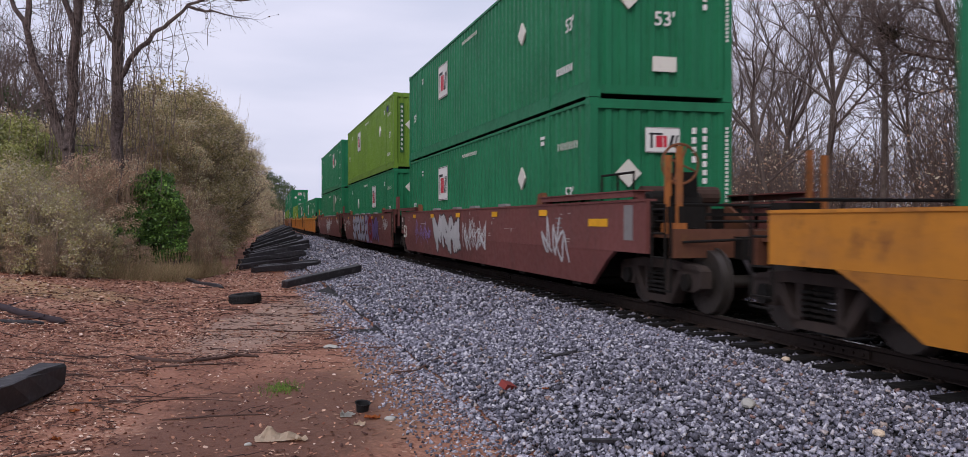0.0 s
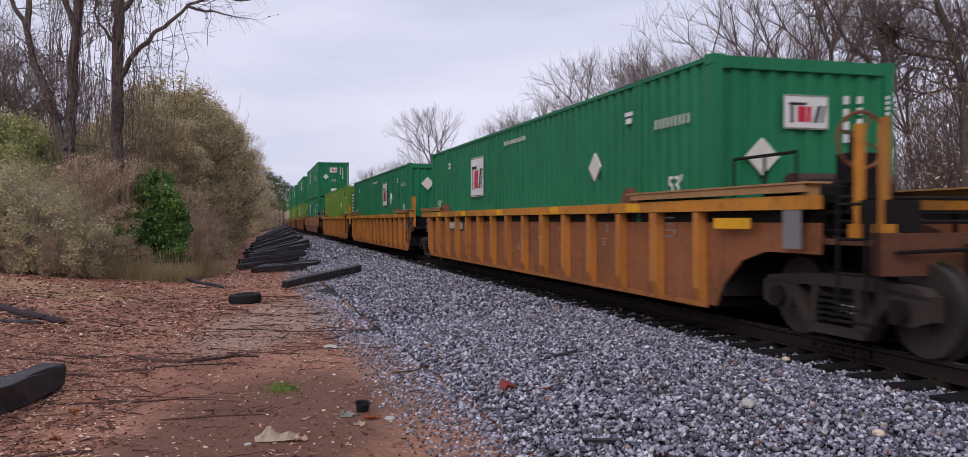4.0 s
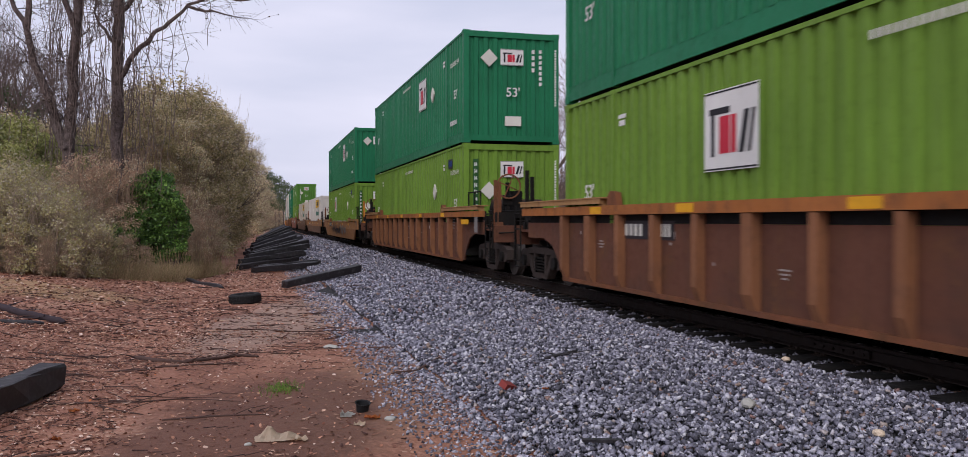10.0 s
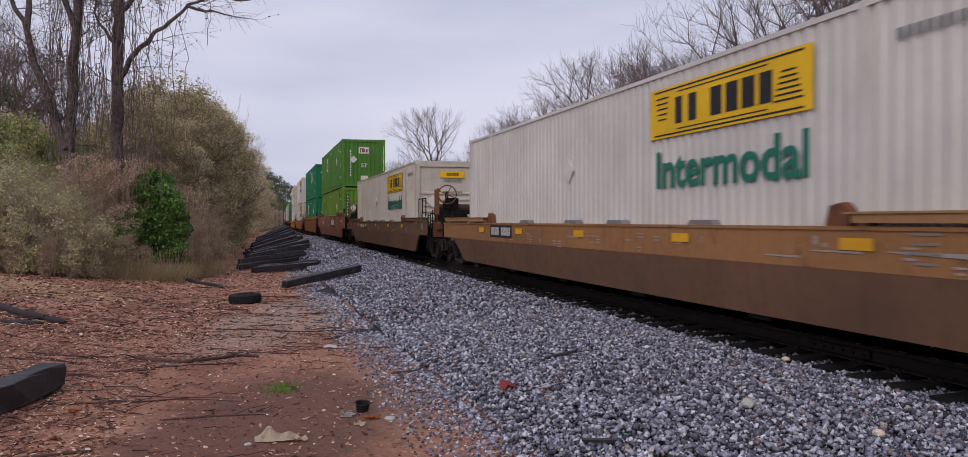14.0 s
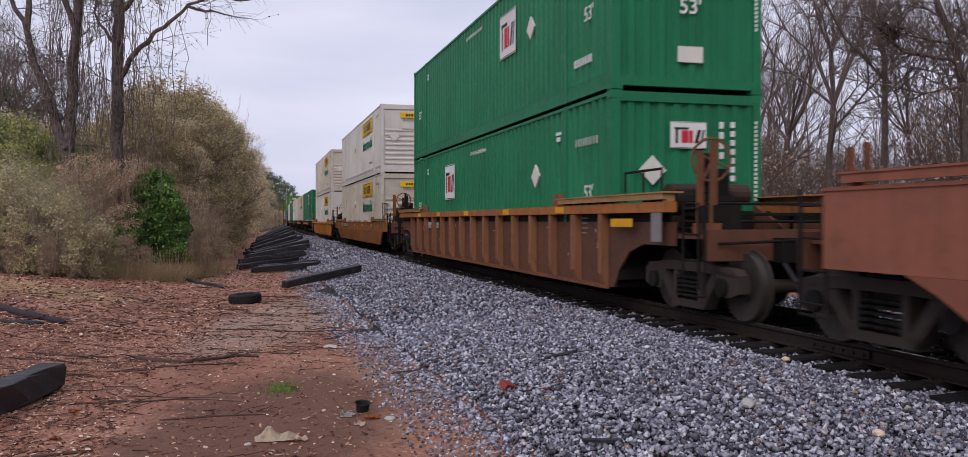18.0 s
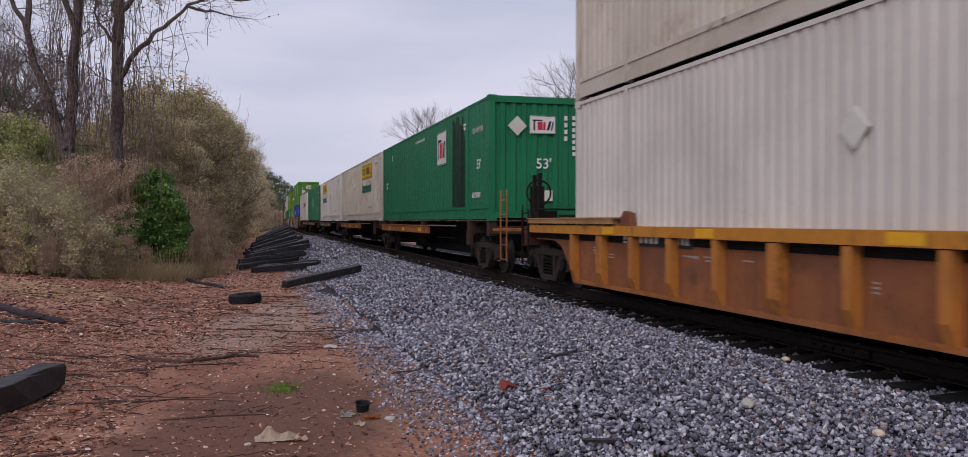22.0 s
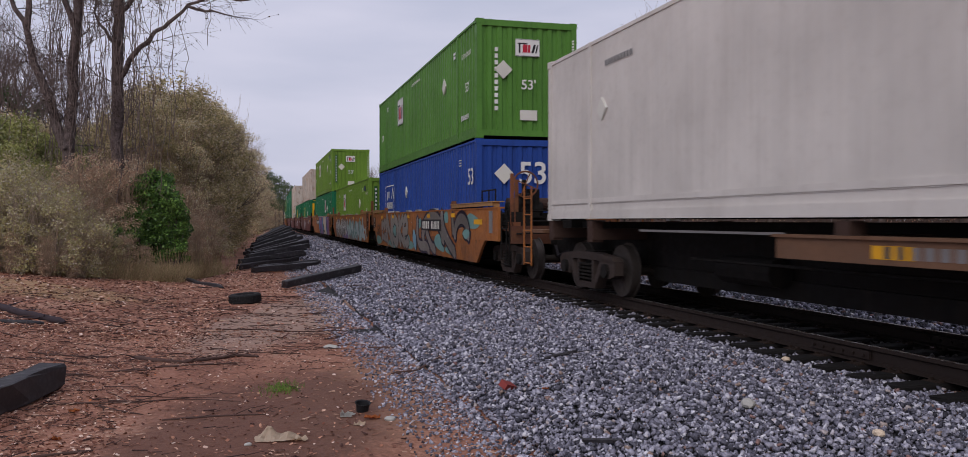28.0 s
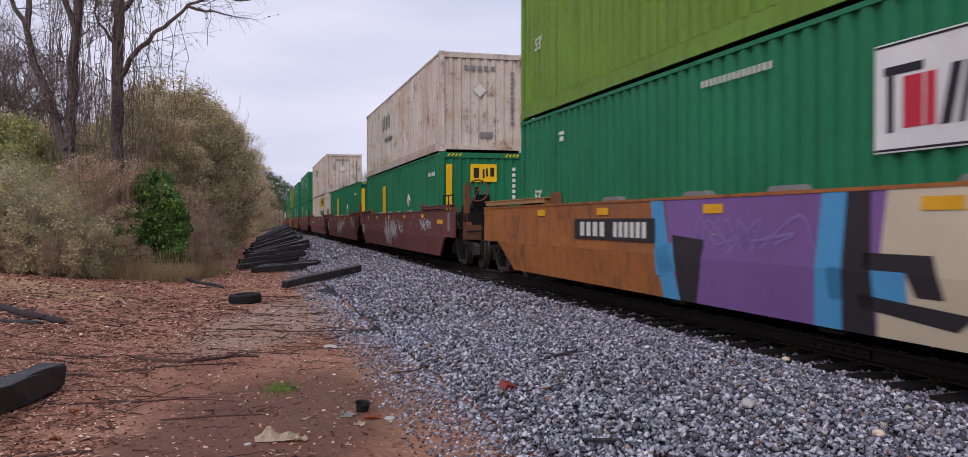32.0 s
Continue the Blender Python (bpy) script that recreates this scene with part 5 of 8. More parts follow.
def graffiti(root, kind, rnd):
    if kind == "throwup":
        letters(root, "rsone", 3.4, 0.2, 0.45, 1.38, 0.2, M_WHITEPAINT, M_INK, "white fat spray-painted letters", rnd=rnd)
        letters(root, "kegy", 6.3, 4.0, 0.5, 1.25, 0.035, M_LILAC, rnd=rnd)
        letters(root, "zmes", -0.2, -2.2, 0.5, 1.25, 0.04, M_WHITEPAINT, rnd=rnd)
        letters(root, "rk", -6.2, -7.2, 0.55, 1.4, 0.06, M_WHITEPAINT, rnd=rnd)
    elif kind == "word":
        letters(root, "space", 4.45, -0.2, 0.4, 1.34, 0.28, M_BLUEWHITE, M_INK, "large bluish white spray-painted lettering", rim=0.1)
        letters(root, "a", -0.5, -1.5, 0.4, 1.4, 0.24, M_BLUEWHITE, M_LILAC, rim=0.14)
        letters(root, "o", -1.6, -2.9, 0.45, 1.32, 0.3, M_REDSPRAY, M_LILAC, rim=0.12)
        letters(root, "ne", -3.0, -4.8, 0.45, 1.32, 0.3, M_LILAC, M_INK, rim=0.08, rnd=rnd)
        letters(root, "kys", -6.2, -7.4, 0.85, 1.3, 0.035, M_WHITEPAINT, rnd=rnd)
        letters(root, "mzr", 7.4, 5.8, 0.85, 1.35, 0.035, M_WHITEPAINT, rnd=rnd)
    elif kind == "tags":
        letters(root, "kars", 1.5, 0.1, 0.3, 1.42, 0.05, M_WHITEPAINT, rnd=rnd)
        letters(root, "yvom", 0.0, -1.2, 0.5, 1.36, 0.06, M_WHITEPAINT, rnd=rnd)
        letters(root, "mz", -1.5, -2.6, 0.8, 1.3, 0.03, M_WHITEPAINT, rnd=rnd)
        letters(root, "snr", -5.9, -7.4, 0.9, 1.35, 0.035, M_WHITEPAINT, rnd=rnd)
    elif kind == "dark":
        letters(root, "mregzse", 3.8, -1.5, 0.4, 1.02, 0.09, M_INK, rnd=rnd)
        letters(root, "kao", -1.8, -4.6, 0.4, 1.02, 0.12, M_ASH, rnd=rnd)
    elif kind == "grey_letters":
        mural("spray_paint", [puff(x, z, w, h, rnd) for x, z, w, h in ((7.55, 0.44, 1.5, 0.45), (4.0, 0.4, 2.0, 0.35), (3.5, 0.9, 1.0, 0.7), (0.7, 0.62, 0.9, 0.45), (0.3, 0.42, 1.4, 0.3), (-4.4, 0.6, 1.5, 0.5), (-5.3, 1.3, 0.7, 0.35), (-5.7, 0.42, 1.3, 0.3), (-8.1, 1.2, 1.5, 0.4), (-1.6, 1.15, 0.6, 0.35))], M_AQUA, root, "teal patches of spray paint")
        letters(root, "meo", 6.6, 5.3, 0.88, 1.3, 0.13, M_ASHLIGHT, M_INK, rim=0.06, rnd=rnd)
        letters(root, "gone", 6.6, 5.3, 0.42, 0.78, 0.12, M_ASHLIGHT, M_INK, rim=0.06, rnd=rnd)
        letters(root, "no", 5.3, 2.6, 0.42, 1.32, 0.34, M_ASHLIGHT, M_INK, "grey fat spray-painted letters", rim=0.1)
        letters(root, "ke", 2.4, 0.6, 0.42, 1.32, 0.3, M_ASHLIGHT, M_INK, rim=0.1)
        mural("spray_paint", [puff(-0.6, 0.62, 0.75, 0.75, rnd)], M_INK, root, lift=0.001)
        mural("spray_paint", [puff(-0.6, 0.62, 0.6, 0.62, rnd)], M_SKYPALE, root, lift=0.0035)
        big = [(arch(-2.1, -4.9, 0.75, 1.3), 0.4), ([(-1.2, 1.2), (-1.3, 0.5), (-2.4, 0.45), (-2.7, 0.32)], 0.3), ([(-2.7, 0.9), (-3.2, 0.5), (-3.6, 0.4)], 0.3), ([(-4.8, 1.35), (-5.1, 0.9), (-6.1, 0.4)], 0.34), ([(-6.2, 0.95), (-6.1, 1.3)], 0.22), (arch(-6.4, -7.8, 0.85, 1.28), 0.26)]
        mural("spray_paint", [q for ln, w in big for q in fat(ln, w + 0.16)], M_INDIGO, root, lift=0.002)
        mural("spray_paint", [q for ln, w in big for q in fat(ln, w)], M_ASHLIGHT, root, lift=0.0045)
        mural("spray_paint", [puff(-7.6, 0.9, 0.9, 0.36, rnd)], M_INK, root, lift=0.003)
        mural("spray_paint", [puff(-7.6, 0.9, 0.7, 0.24, rnd)], M_AQUA, root, lift=0.0055)
    elif kind == "ice":
        mural("spray_paint", blobs(rnd, -6.2, 6.9, 0.22, 1.2, 9), M_ASH, root, "grey and ice-blue spray-painted mural")
        mural("spray_paint", shards(rnd, -7.9, 0.4, 0.25, 1.48, 20), M_ICE, root, lift=0.002)
        mural("spray_paint", shards(rnd, -7.0, 0.0, 0.25, 1.35, 13), M_AQUA, root, lift=0.004)
        mural("spray_paint", shards(rnd, -7.5, 0.0, 0.3, 1.2, 13), M_ICE, root, lift=0.006)
        mural("spray_paint", [puff(x, z, 1.1, 0.7, rnd) for x, z in ((6.0, 0.9), (4.6, 0.6), (3.2, 1.0), (1.8, 0.7))], M_SAND, root, lift=0.0015)
        mural("spray_paint", [puff(x, z, 0.9, 0.5, rnd) for x, z in ((5.2, 1.1), (2.6, 0.5), (1.2, 1.0))], M_LILAC, root, lift=0.0025)
        letters(root, "kazerm", 6.5, 0.9, 0.4, 1.34, 0.13, M_ASHLIGHT, M_INK, rim=0.09, lift=0.004, rnd=rnd)
        letters(root, "sevzka", 6.3, 0.8, 0.4, 1.34, 0.07, M_WHITEPAINT, M_INK, rim=0.05, lift=0.008, rnd=rnd)
        mural("spray_paint", blobs(rnd, 0.3, 2.6, 0.22, 0.7, 3), M_LILAC, root, lift=0.001)
    elif kind == "blocks":
        q = lambda a, b, c, d: [(a, 0.22), (b, 0.22), (d, 1.5), (c, 1.5)]
        mural("spray_paint", [q(-7.2, 1.3, -7.2, 1.6)], M_VIOLET, root, "purple, cream and blue block mural", lift=0.0)
        mural("spray_paint", [q(-4.9, -2.2, -4.7, -2.4)], M_SAND, root, lift=0.002)
        mural("spray_paint", [q(1.3, 1.75, 1.65, 2.0), [(1.3, 0.6), (1.9, 0.5), (1.9, 0.85), (1.4, 0.95)], q(-1.75, -1.35, -1.9, -1.55), [(-2.6, 0.5), (-1.6, 0.5), (-1.6, 0.8), (-2.6, 0.8)], q(-5.3, -4.9, -5.1, -4.7)], M_SKY, root, lift=0.004)
        mural("spray_paint", [[(1.4, 1.05), (0.6, 1.0), (0.9, 0.22), (1.3, 0.22)], q(-2.2, -1.75, -2.2, -1.9), [(-3.3, 0.5), (-2.0, 0.58), (-2.0, 0.46), (-3.1, 0.36)], [(-2.1, 0.95), (-2.9, 0.95), (-3.0, 0.6), (-2.7, 0.6), (-2.6, 0.8), (-2.1, 0.8)], q(-5.6, -5.3, -5.4, -5.1)], M_INK, root, lift=0.006)
        letters(root, "nks", 0.9, -1.2, 0.85, 1.3, 0.03, M_LILAC, rnd=rnd, lift=0.003)
    elif kind == "patches":
        mural("spray_paint", [[(-4.0, 0.85), (-2.7, 0.85), (-2.7, 1.45), (-4.0, 1.45)]], M_YELLOW, root, "yellow square patch", lift=0.0)
        mural("spray_paint", [[(x, 0.95), (x + 0.28, 0.95), (x + 0.28, 1.3), (x, 1.3)] for x in (-3.9, -3.49, -3.08)], M_REDSPRAY, root, lift=0.003)
        mural("spray_paint", [[(2.8, 0.95), (4.4, 0.95), (4.4, 1.2), (2.8, 1.2)]], M_INK, root, lift=0.002)
        letters(root, "smoke", 2.4, -1.8, 0.5, 1.3, 0.07, M_ASH, rnd=rnd)


def car_marks(root, rnd, size=1, ribbed=False, sill=1.53, art=None):
    y = 1.4375 if not ribbed else 1.316
    # small stencilled data, faded past reading, and pale scrapes along the sheet
    spots = []
    for k in range(26 if art not in ("grey_letters", "ice", "blocks") else 6):
        u, v = rnd.uniform(-7.8, 7.8), rnd.uniform(0.82, sill - 0.12) - (0.0 if not ribbed else 0.2)
        if ribbed and abs(((u + LW - 0.15) / 1.132) % 1 - 0.5) > 0.32:
            continue
        kind = rnd.random()
        if kind < 0.45:
            spots += [rect(u, v - i * 0.045, rnd.uniform(0.08, 0.22), 0.02) for i in range(rnd.randint(1, 3))]
        elif kind < 0.8:
            spots.append(rect(u, v, rnd.uniform(0.03, 0.08), rnd.uniform(0.03, 0.1)))
        else:
            ln = rnd.uniform(0.3, 0.9) if not ribbed else 0.4
            spots.append(((u - ln / 2, v), (u + ln / 2, v + rnd.uniform(-0.03, 0.03)), (u + ln / 2, v + 0.018), (u - ln / 2, v + 0.012)))
    flat_part("marking", spots, M_FADED, root, on_side(0, y - 0.001, 0))
    if size and art not in ("word", "tags", "throwup", "patches", "ice"):
        wide = art in ("grey_letters", "blocks")
        bm = bmesh.new()
        box(bm, -0.8, 0.8, -0.13, 0.13, -0.003, 0)
        if wide:
            for v in bm.verts:
                v.co.x, v.co.y = v.co.x * 1.8, v.co.y * 1.25
        b = part("number_board", bm, M_INK, root, at=on_side(-3.3 if art == "grey_letters" else 3.3 if art == "blocks" else 4.9, y + (0.012 if art else 0), 1.1 if sill > 1.3 else 1.0) @ Matrix.Diagonal((1, 1, 1, 1)))
        flat_part("marking", stripes(-0.72, -0.1, 0, 0.17, 4) + stripes(0.05, 0.72, 0, 0.17, 6), M_PALE, b, Matrix.Translation((0, 0, 0.004)) @ Matrix.Diagonal((1.7 if wide else 1, 1.3 if wide else 1, 1, 1)))
    flat_part("marking", [rect(0, 0.12 - k * 0.08, 0.34 - 0.08 * (k % 2), 0.022) for k in range(4)], M_ASH, root, on_side(-7.0, y, 1.15 if sill > 1.3 else 1.0))
    if not ribbed and art in ("word", "tags", "throwup", "grey_letters", "patches"):
        part("length_number", word("53", 0.42, M_INK if art in ("grey_letters", "patches") else M_PALE, 0.006), None, root, at=on_side(8.1 if art not in ("grey_letters", "patches") else 7.4, side_y(0.86) + 0.006, 0.84))
# ---------------- the train, from its passing end to its far end ----------------
# container front at the start (m), car style, lower and upper load
W = dict
TRAIN = [
    (-10.78, W(label="yellow smooth-sided well car with worn paint", paint=M_YELLOW, sill=1.34, caps=False), "green", "green", None),
    (12.8, W(label="maroon smooth-sided well car with white spray-painted letters", paint=M_MAROON, posts=M_ORANGE, trail="joint"), "green", "green", "throwup"),
    (32.34, W(label="maroon articulated well car with large white lettering", paint=M_MAROON, posts=M_MAROON, lead="joint", trail="joint"), "greenD", "lime", "word"),
    (52.14, W(label="maroon articulated well car with white scrawls", paint=M_MAROON, posts=M_MAROON, lead="joint"), "greenP", "greenF", "tags"),
    (75.76, W(label="yellow-orange ribbed well car with rusty panels", paint=M_ORANGE, chord=M_YELLOW, ribbed=True, sill=1.48, posts=M_YELLOW, trail="joint"), "green", None, None),
    (95.89, W(label="yellow-orange ribbed articulated well car, scuffed", paint=M_ORANGE, chord=M_YELLOW, ribbed=True, sill=1.48, posts=M_YELLOW, lead="joint", trail="joint"), "greenF", None, None),
    (115.52, W(label="yellow-orange ribbed articulated well car with dark end panels", paint=M_ORANGE, chord=M_YELLOW, ribbed=True, sill=1.48, posts=M_YELLOW, lead="joint"), "limeN", None, None),
    (139.3, W(label="orange-brown smooth well car with patched paint", paint=M_ORANGE, sill=1.53, lower=M_RUSTY), "green", "green", "patches"),
    (163.34, W(label="rusty brown ribbed well car with orange top rail", paint=M_RUSTY, chord=M_ORANGE, ribbed=True, sill=1.46), "lime", "greenF", None),
    (186.8, W(label="rusty brown ribbed well car with orange top rail", paint=M_RUSTY, chord=M_ORANGE, ribbed=True, sill=1.46), "limeN", "greenF", None),
    (210.73, W(label="tan-orange low well car with dark spray paint", paint=M_TAN, chord=M_ORANGE, sill=1.18, posts=M_YELLOW), "lime", "greenF", "dark"),
    (234.65, W(label="tan low-sided well car with a brown lower half", paint=M_TAN, sill=1.18, lower=M_UMBER), "white", None, None),
    (257.97, W(label="dark umber low-sided well car", paint=M_UMBER, sill=1.2), "cream", None, None),
    (281.87, W(label="red-brown smooth well car with number boards", paint=M_REDBROWN, sill=1.54), "limeN", "mid", None),
    (305.45, W(label="rust-brown ribbed well car with orange top rail", paint=M_RUSTY, chord=M_ORANGE, ribbed=True, sill=1.48), "green", "greenF", None),
    (329.2, W(label="orange low-sided well car, darker below the fold", paint=M_ORANGE, sill=1.18), "cream", "white", None),
    (352.75, W(label="yellow-brown ribbed low well car, rust streaked", paint=M_ORANGE, chord=M_YELLOW, ribbed=True, sill=1.15), "white", "cream", None),
    (374.28, W(label="dark spine car with orange side platforms", paint=M_ORANGE, plat=1, lead="coupler"), "greenS", None, "spine"),
    (391.43, W(label="dark articulated spine car with orange platforms", paint=M_ORANGE, plat=1), "cream", None, "spine"),
    (408.79, W(label="dark articulated spine car with brown platforms", paint=M_UMBER, plat=1), "whiteF", None, "spine"),
    (426.28, W(label="dark articulated spine car with brown platforms", paint=M_UMBER, plat=1), "hub", None, "spine"),
    (444.54, W(label="dark spine car with brown and yellow side platforms", paint=M_UMBER, plat=-1, trail="coupler"), "xpo", None, "spine"),
    (465.82, W(label="orange-brown well car covered in grey and teal graffiti", paint=M_ORANGE, trail="joint"), "blue", "mid", "grey_letters"),
    (485.31, W(label="orange-brown articulated well car with ice-blue mural", paint=M_ORANGE, lead="joint", trail="joint"), "lime", None, "ice"),
    (504.95, W(label="orange-brown articulated well car with purple block mural", paint=M_ORANGE, lead="joint"), "greenF", "lime", "blocks"),
    (528.75, W(label="maroon smooth-sided well car, scuffed", paint=M_MAROON, posts=M_RUSTY, trail="joint"), "emp", "swift", "tags"),
    (548.45, W(label="maroon articulated well car, scuffed", paint=M_MAROON, posts=M_MAROON, lead="joint", trail="joint"), "emp", None, "tags"),
    (568.15, W(label="maroon articulated well car, scuffed", paint=M_MAROON, posts=M_MAROON, lead="joint"), "cream", "swift", None),
]
FAR = [("green", "green"), ("green", "green"), ("green", "lime"), ("lime", "green"), ("green", "green"), ("white", None), ("lime", "green"), ("green", None)]
u_far = 568.15
for k, (a_load, b_load) in enumerate(FAR):
    u_far += 23.7
    ribbed = k % 3 == 1
    TRAIN.append((u_far, W(label="distant brown well car of the train's tail", paint=(M_MAROON, M_RUSTY, M_ORANGE)[k % 3], ribbed=ribbed, sill=1.48 if ribbed else 1.53), a_load, b_load, None))

for k, (u, spec, a_load, b_load, art) in enumerate(TRAIN):
    rnd = random.Random(100 + k)
    if art == "spine":
        car = make_spine_car(seed=k, **spec)
        base = 1.233
    else:
        car = make_well_car(seed=k, **spec)
        base = 0.33
        car_marks(car, rnd, k % 4 != 1 or k == 13, spec.get("ribbed", False), spec.get("sill", 1.53), art)
        if k == 13:
            bm = bmesh.new()
            box(bm, -1.2, 1.2, -0.27, 0.27, -0.003, 0)
            board = part("logo_board", bm, M_INK, car, "black board with pale block emblem", at=on_side(-3.0, 1.4375, 1.1))
            flat_part("emblem", [rect(-0.65, 0.02, 0.5, 0.34), rect(0.0, 0.02, 0.5, 0.34), rect(0.65, 0.02, 0.5, 0.34)], M_PALE, board, Matrix.Translation((0, 0, 0.004)))
        if art:
            graffiti(car, art, rnd)
    MOVING.append((car, u + CL, RAIL))
    for load, z in ((a_load, base), (b_load, 3.25)):
        if load:
            MOVING.append((copy_thing(KINDS[load], pose(0, 0, 0)), u + CL, RAIL + z))
for ob in KINDS.values():
    for ch in ob.children_recursive:
        bpy.data.objects.remove(ch)
    bpy.data.objects.remove(ob)
# ---------------- stone, litter and plant meshes ----------------
def island_material(name, stops, rough=0.85, tint=0.12, spec=0.15, soft=0.0, patch=0.0, patch_scale=1.3):
    """Each loose piece of the mesh takes its own tone."""
    m, nt, b = nodes_of(name)
    g = nt.nodes.new("ShaderNodeNewGeometry")
    col = ramp(nt, g.outputs["Random Per Island"], stops)
    v = coords(nt, spread=False)
    f = noise_tex(nt, v, 45.0, 4, 0.6)
    col = mix(nt, tint, col, ramp(nt, f, [(0.35, (0.0, 0.0, 0.0)), (0.65, (1, 1, 1))]), "OVERLAY")
    if patch:
        # whole sprays of leaves are fresher or drier than their neighbours
        w = noise_tex(nt, coords(nt), patch_scale, 3, 0.6)
        col = mix(nt, 1.0, col, ramp(nt, w, [(0.32, (1 - patch, 1 - patch * 0.92, 1 - patch * 0.9)), (0.5, (1, 1, 1)), (0.68, (1 + patch * 0.5, 1 + patch * 0.45, 1 + patch * 0.3))]), "MULTIPLY")
    nt.links.new(col, b.inputs["Base Color"])
    b.inputs["Roughness"].default_value = rough
    b.inputs["Specular IOR Level"].default_value = spec
    if soft:
        tr = nt.nodes.new("ShaderNodeBsdfTranslucent")
        nt.links.new(col, tr.inputs["Color"])
        ms = nt.nodes.new("ShaderNodeMixShader")
        ms.inputs["Fac"].default_value = soft
        nt.links.new(b.outputs["BSDF"], ms.inputs[1])
        nt.links.new(tr.outputs["BSDF"], ms.inputs[2])
        nt.links.new(ms.outputs["Shader"], nt.nodes["Material Output"].inputs["Surface"])
    return m


def mesh_from_arrays(name, verts, faces, material):
    """verts (n, 3); faces (m, k) of equal size."""
    me = bpy.data.meshes.new(name)
    me.vertices.add(len(verts))
    me.vertices.foreach_set("co", np.asarray(verts, np.float32).ravel())
    k = faces.shape[1]
    me.loops.add(faces.size)
    me.loops.foreach_set("vertex_index", faces.astype(np.int32).ravel())
    me.polygons.add(len(faces))
    me.polygons.foreach_set("loop_start", np.arange(0, faces.size, k, dtype=np.int32))
    me.polygons.foreach_set("loop_total", np.full(len(faces), k, np.int32))
    me.update(calc_edges=True)
    me.materials.append(material)
    return me


def turned(rng, n, tilt=3.2):
    """Random rotation matrices; a small tilt keeps pieces nearly flat."""
    a, b, c = rng.uniform(0, 6.283, n), rng.uniform(-tilt, tilt, n), rng.uniform(-tilt, tilt, n)
    ca, sa, cb, sb, cc, sc = np.cos(a), np.sin(a), np.cos(b), np.sin(b), np.cos(c), np.sin(c)
    rz = np.zeros((n, 3, 3)); rz[:, 0, 0] = ca; rz[:, 0, 1] = -sa; rz[:, 1, 0] = sa; rz[:, 1, 1] = ca; rz[:, 2, 2] = 1
    rx = np.zeros((n, 3, 3)); rx[:, 0, 0] = 1; rx[:, 1, 1] = cb; rx[:, 1, 2] = -sb; rx[:, 2, 1] = sb; rx[:, 2, 2] = cb
    ry = np.zeros((n, 3, 3)); ry[:, 1, 1] = 1; ry[:, 0, 0] = cc; ry[:, 0, 2] = sc; ry[:, 2, 0] = -sc; ry[:, 2, 2] = cc
    return rz @ rx @ ry


def stone_shape(rng):
    """A crushed stone: a box with every corner pushed about."""
    v = np.array([(x, y, z) for x in (-1, 1) for y in (-1, 1) for z in (-1, 1)], float)
    v *= rng.uniform(0.45, 1.0, (8, 3))
    v[:, 2] *= rng.uniform(0.45, 0.85)
    v[:, 1] *= rng.uniform(0.55, 1.0)
    f = np.array([[0, 1, 3, 2], [4, 6, 7, 5], [0, 4, 5, 1], [2, 3, 7, 6], [0, 2, 6, 4], [1, 5, 7, 3]])
    return v, f


def scatter(name, shapes, places, sizes, rng, material, tilt=3.2):
    verts, faces, base = [], [], 0
    pick = rng.integers(0, len(shapes), len(places))
    for k, (sv, sf) in enumerate(shapes):
        idx = np.nonzero(pick == k)[0]
        if not len(idx):
            continue
        r = turned(rng, len(idx), tilt)
        v = np.einsum("nij,vj->nvi", r, sv) * sizes[idx][:, None, None] + places[idx][:, None, :]
        f = sf[None] + (np.arange(len(idx)) * len(sv))[:, None, None] + base
        verts.append(v.reshape(-1, 3))
        faces.append(f.reshape(-1, sf.shape[1]))
        base += len(idx) * len(sv)
    return mesh_from_arrays(name, np.concatenate(verts), np.concatenate(faces), material)


rng = np.random.default_rng(5)
STONES = [stone_shape(rng) for _ in range(16)]
M_STONE = island_material("crushed_granite", [(0.0, (0.046, 0.045, 0.058)), (0.3, (0.134, 0.132, 0.168)), (0.6, (0.258, 0.252, 0.314)), (0.85, (0.412, 0.407, 0.479)), (0.95, (0.618, 0.608, 0.672)), (0.975, (0.309, 0.237, 0.198)), (1.0, (0.206, 0.113, 0.110))], 0.75, 0.35)


# oily stone, darkened further to paint in the shade beneath the train
M_SHADED_STONE = island_material("oil_darkened_stone", [(0.0, (0.02, 0.018, 0.018)), (0.5, (0.055, 0.052, 0.052)), (1.0, (0.17, 0.165, 0.165))], 0.75, 0.3)


def track_points(s, o):
    h = TURN0 + KAPPA * s
    x = FOOT[0] - (np.cos(h) - math.cos(TURN0)) / KAPPA - o * np.cos(h)
    y = FOOT[1] + (np.sin(h) - math.sin(TURN0)) / KAPPA + o * np.sin(h)
    return x, y


def bed_height(o):
    a = np.abs(o)
    top = RAIL - 0.20
    k = np.clip((a - 2.9) / 2.2, 0, 1)
    return top * (1 - k) + np.where(o > 0, -0.05, -0.35) * k


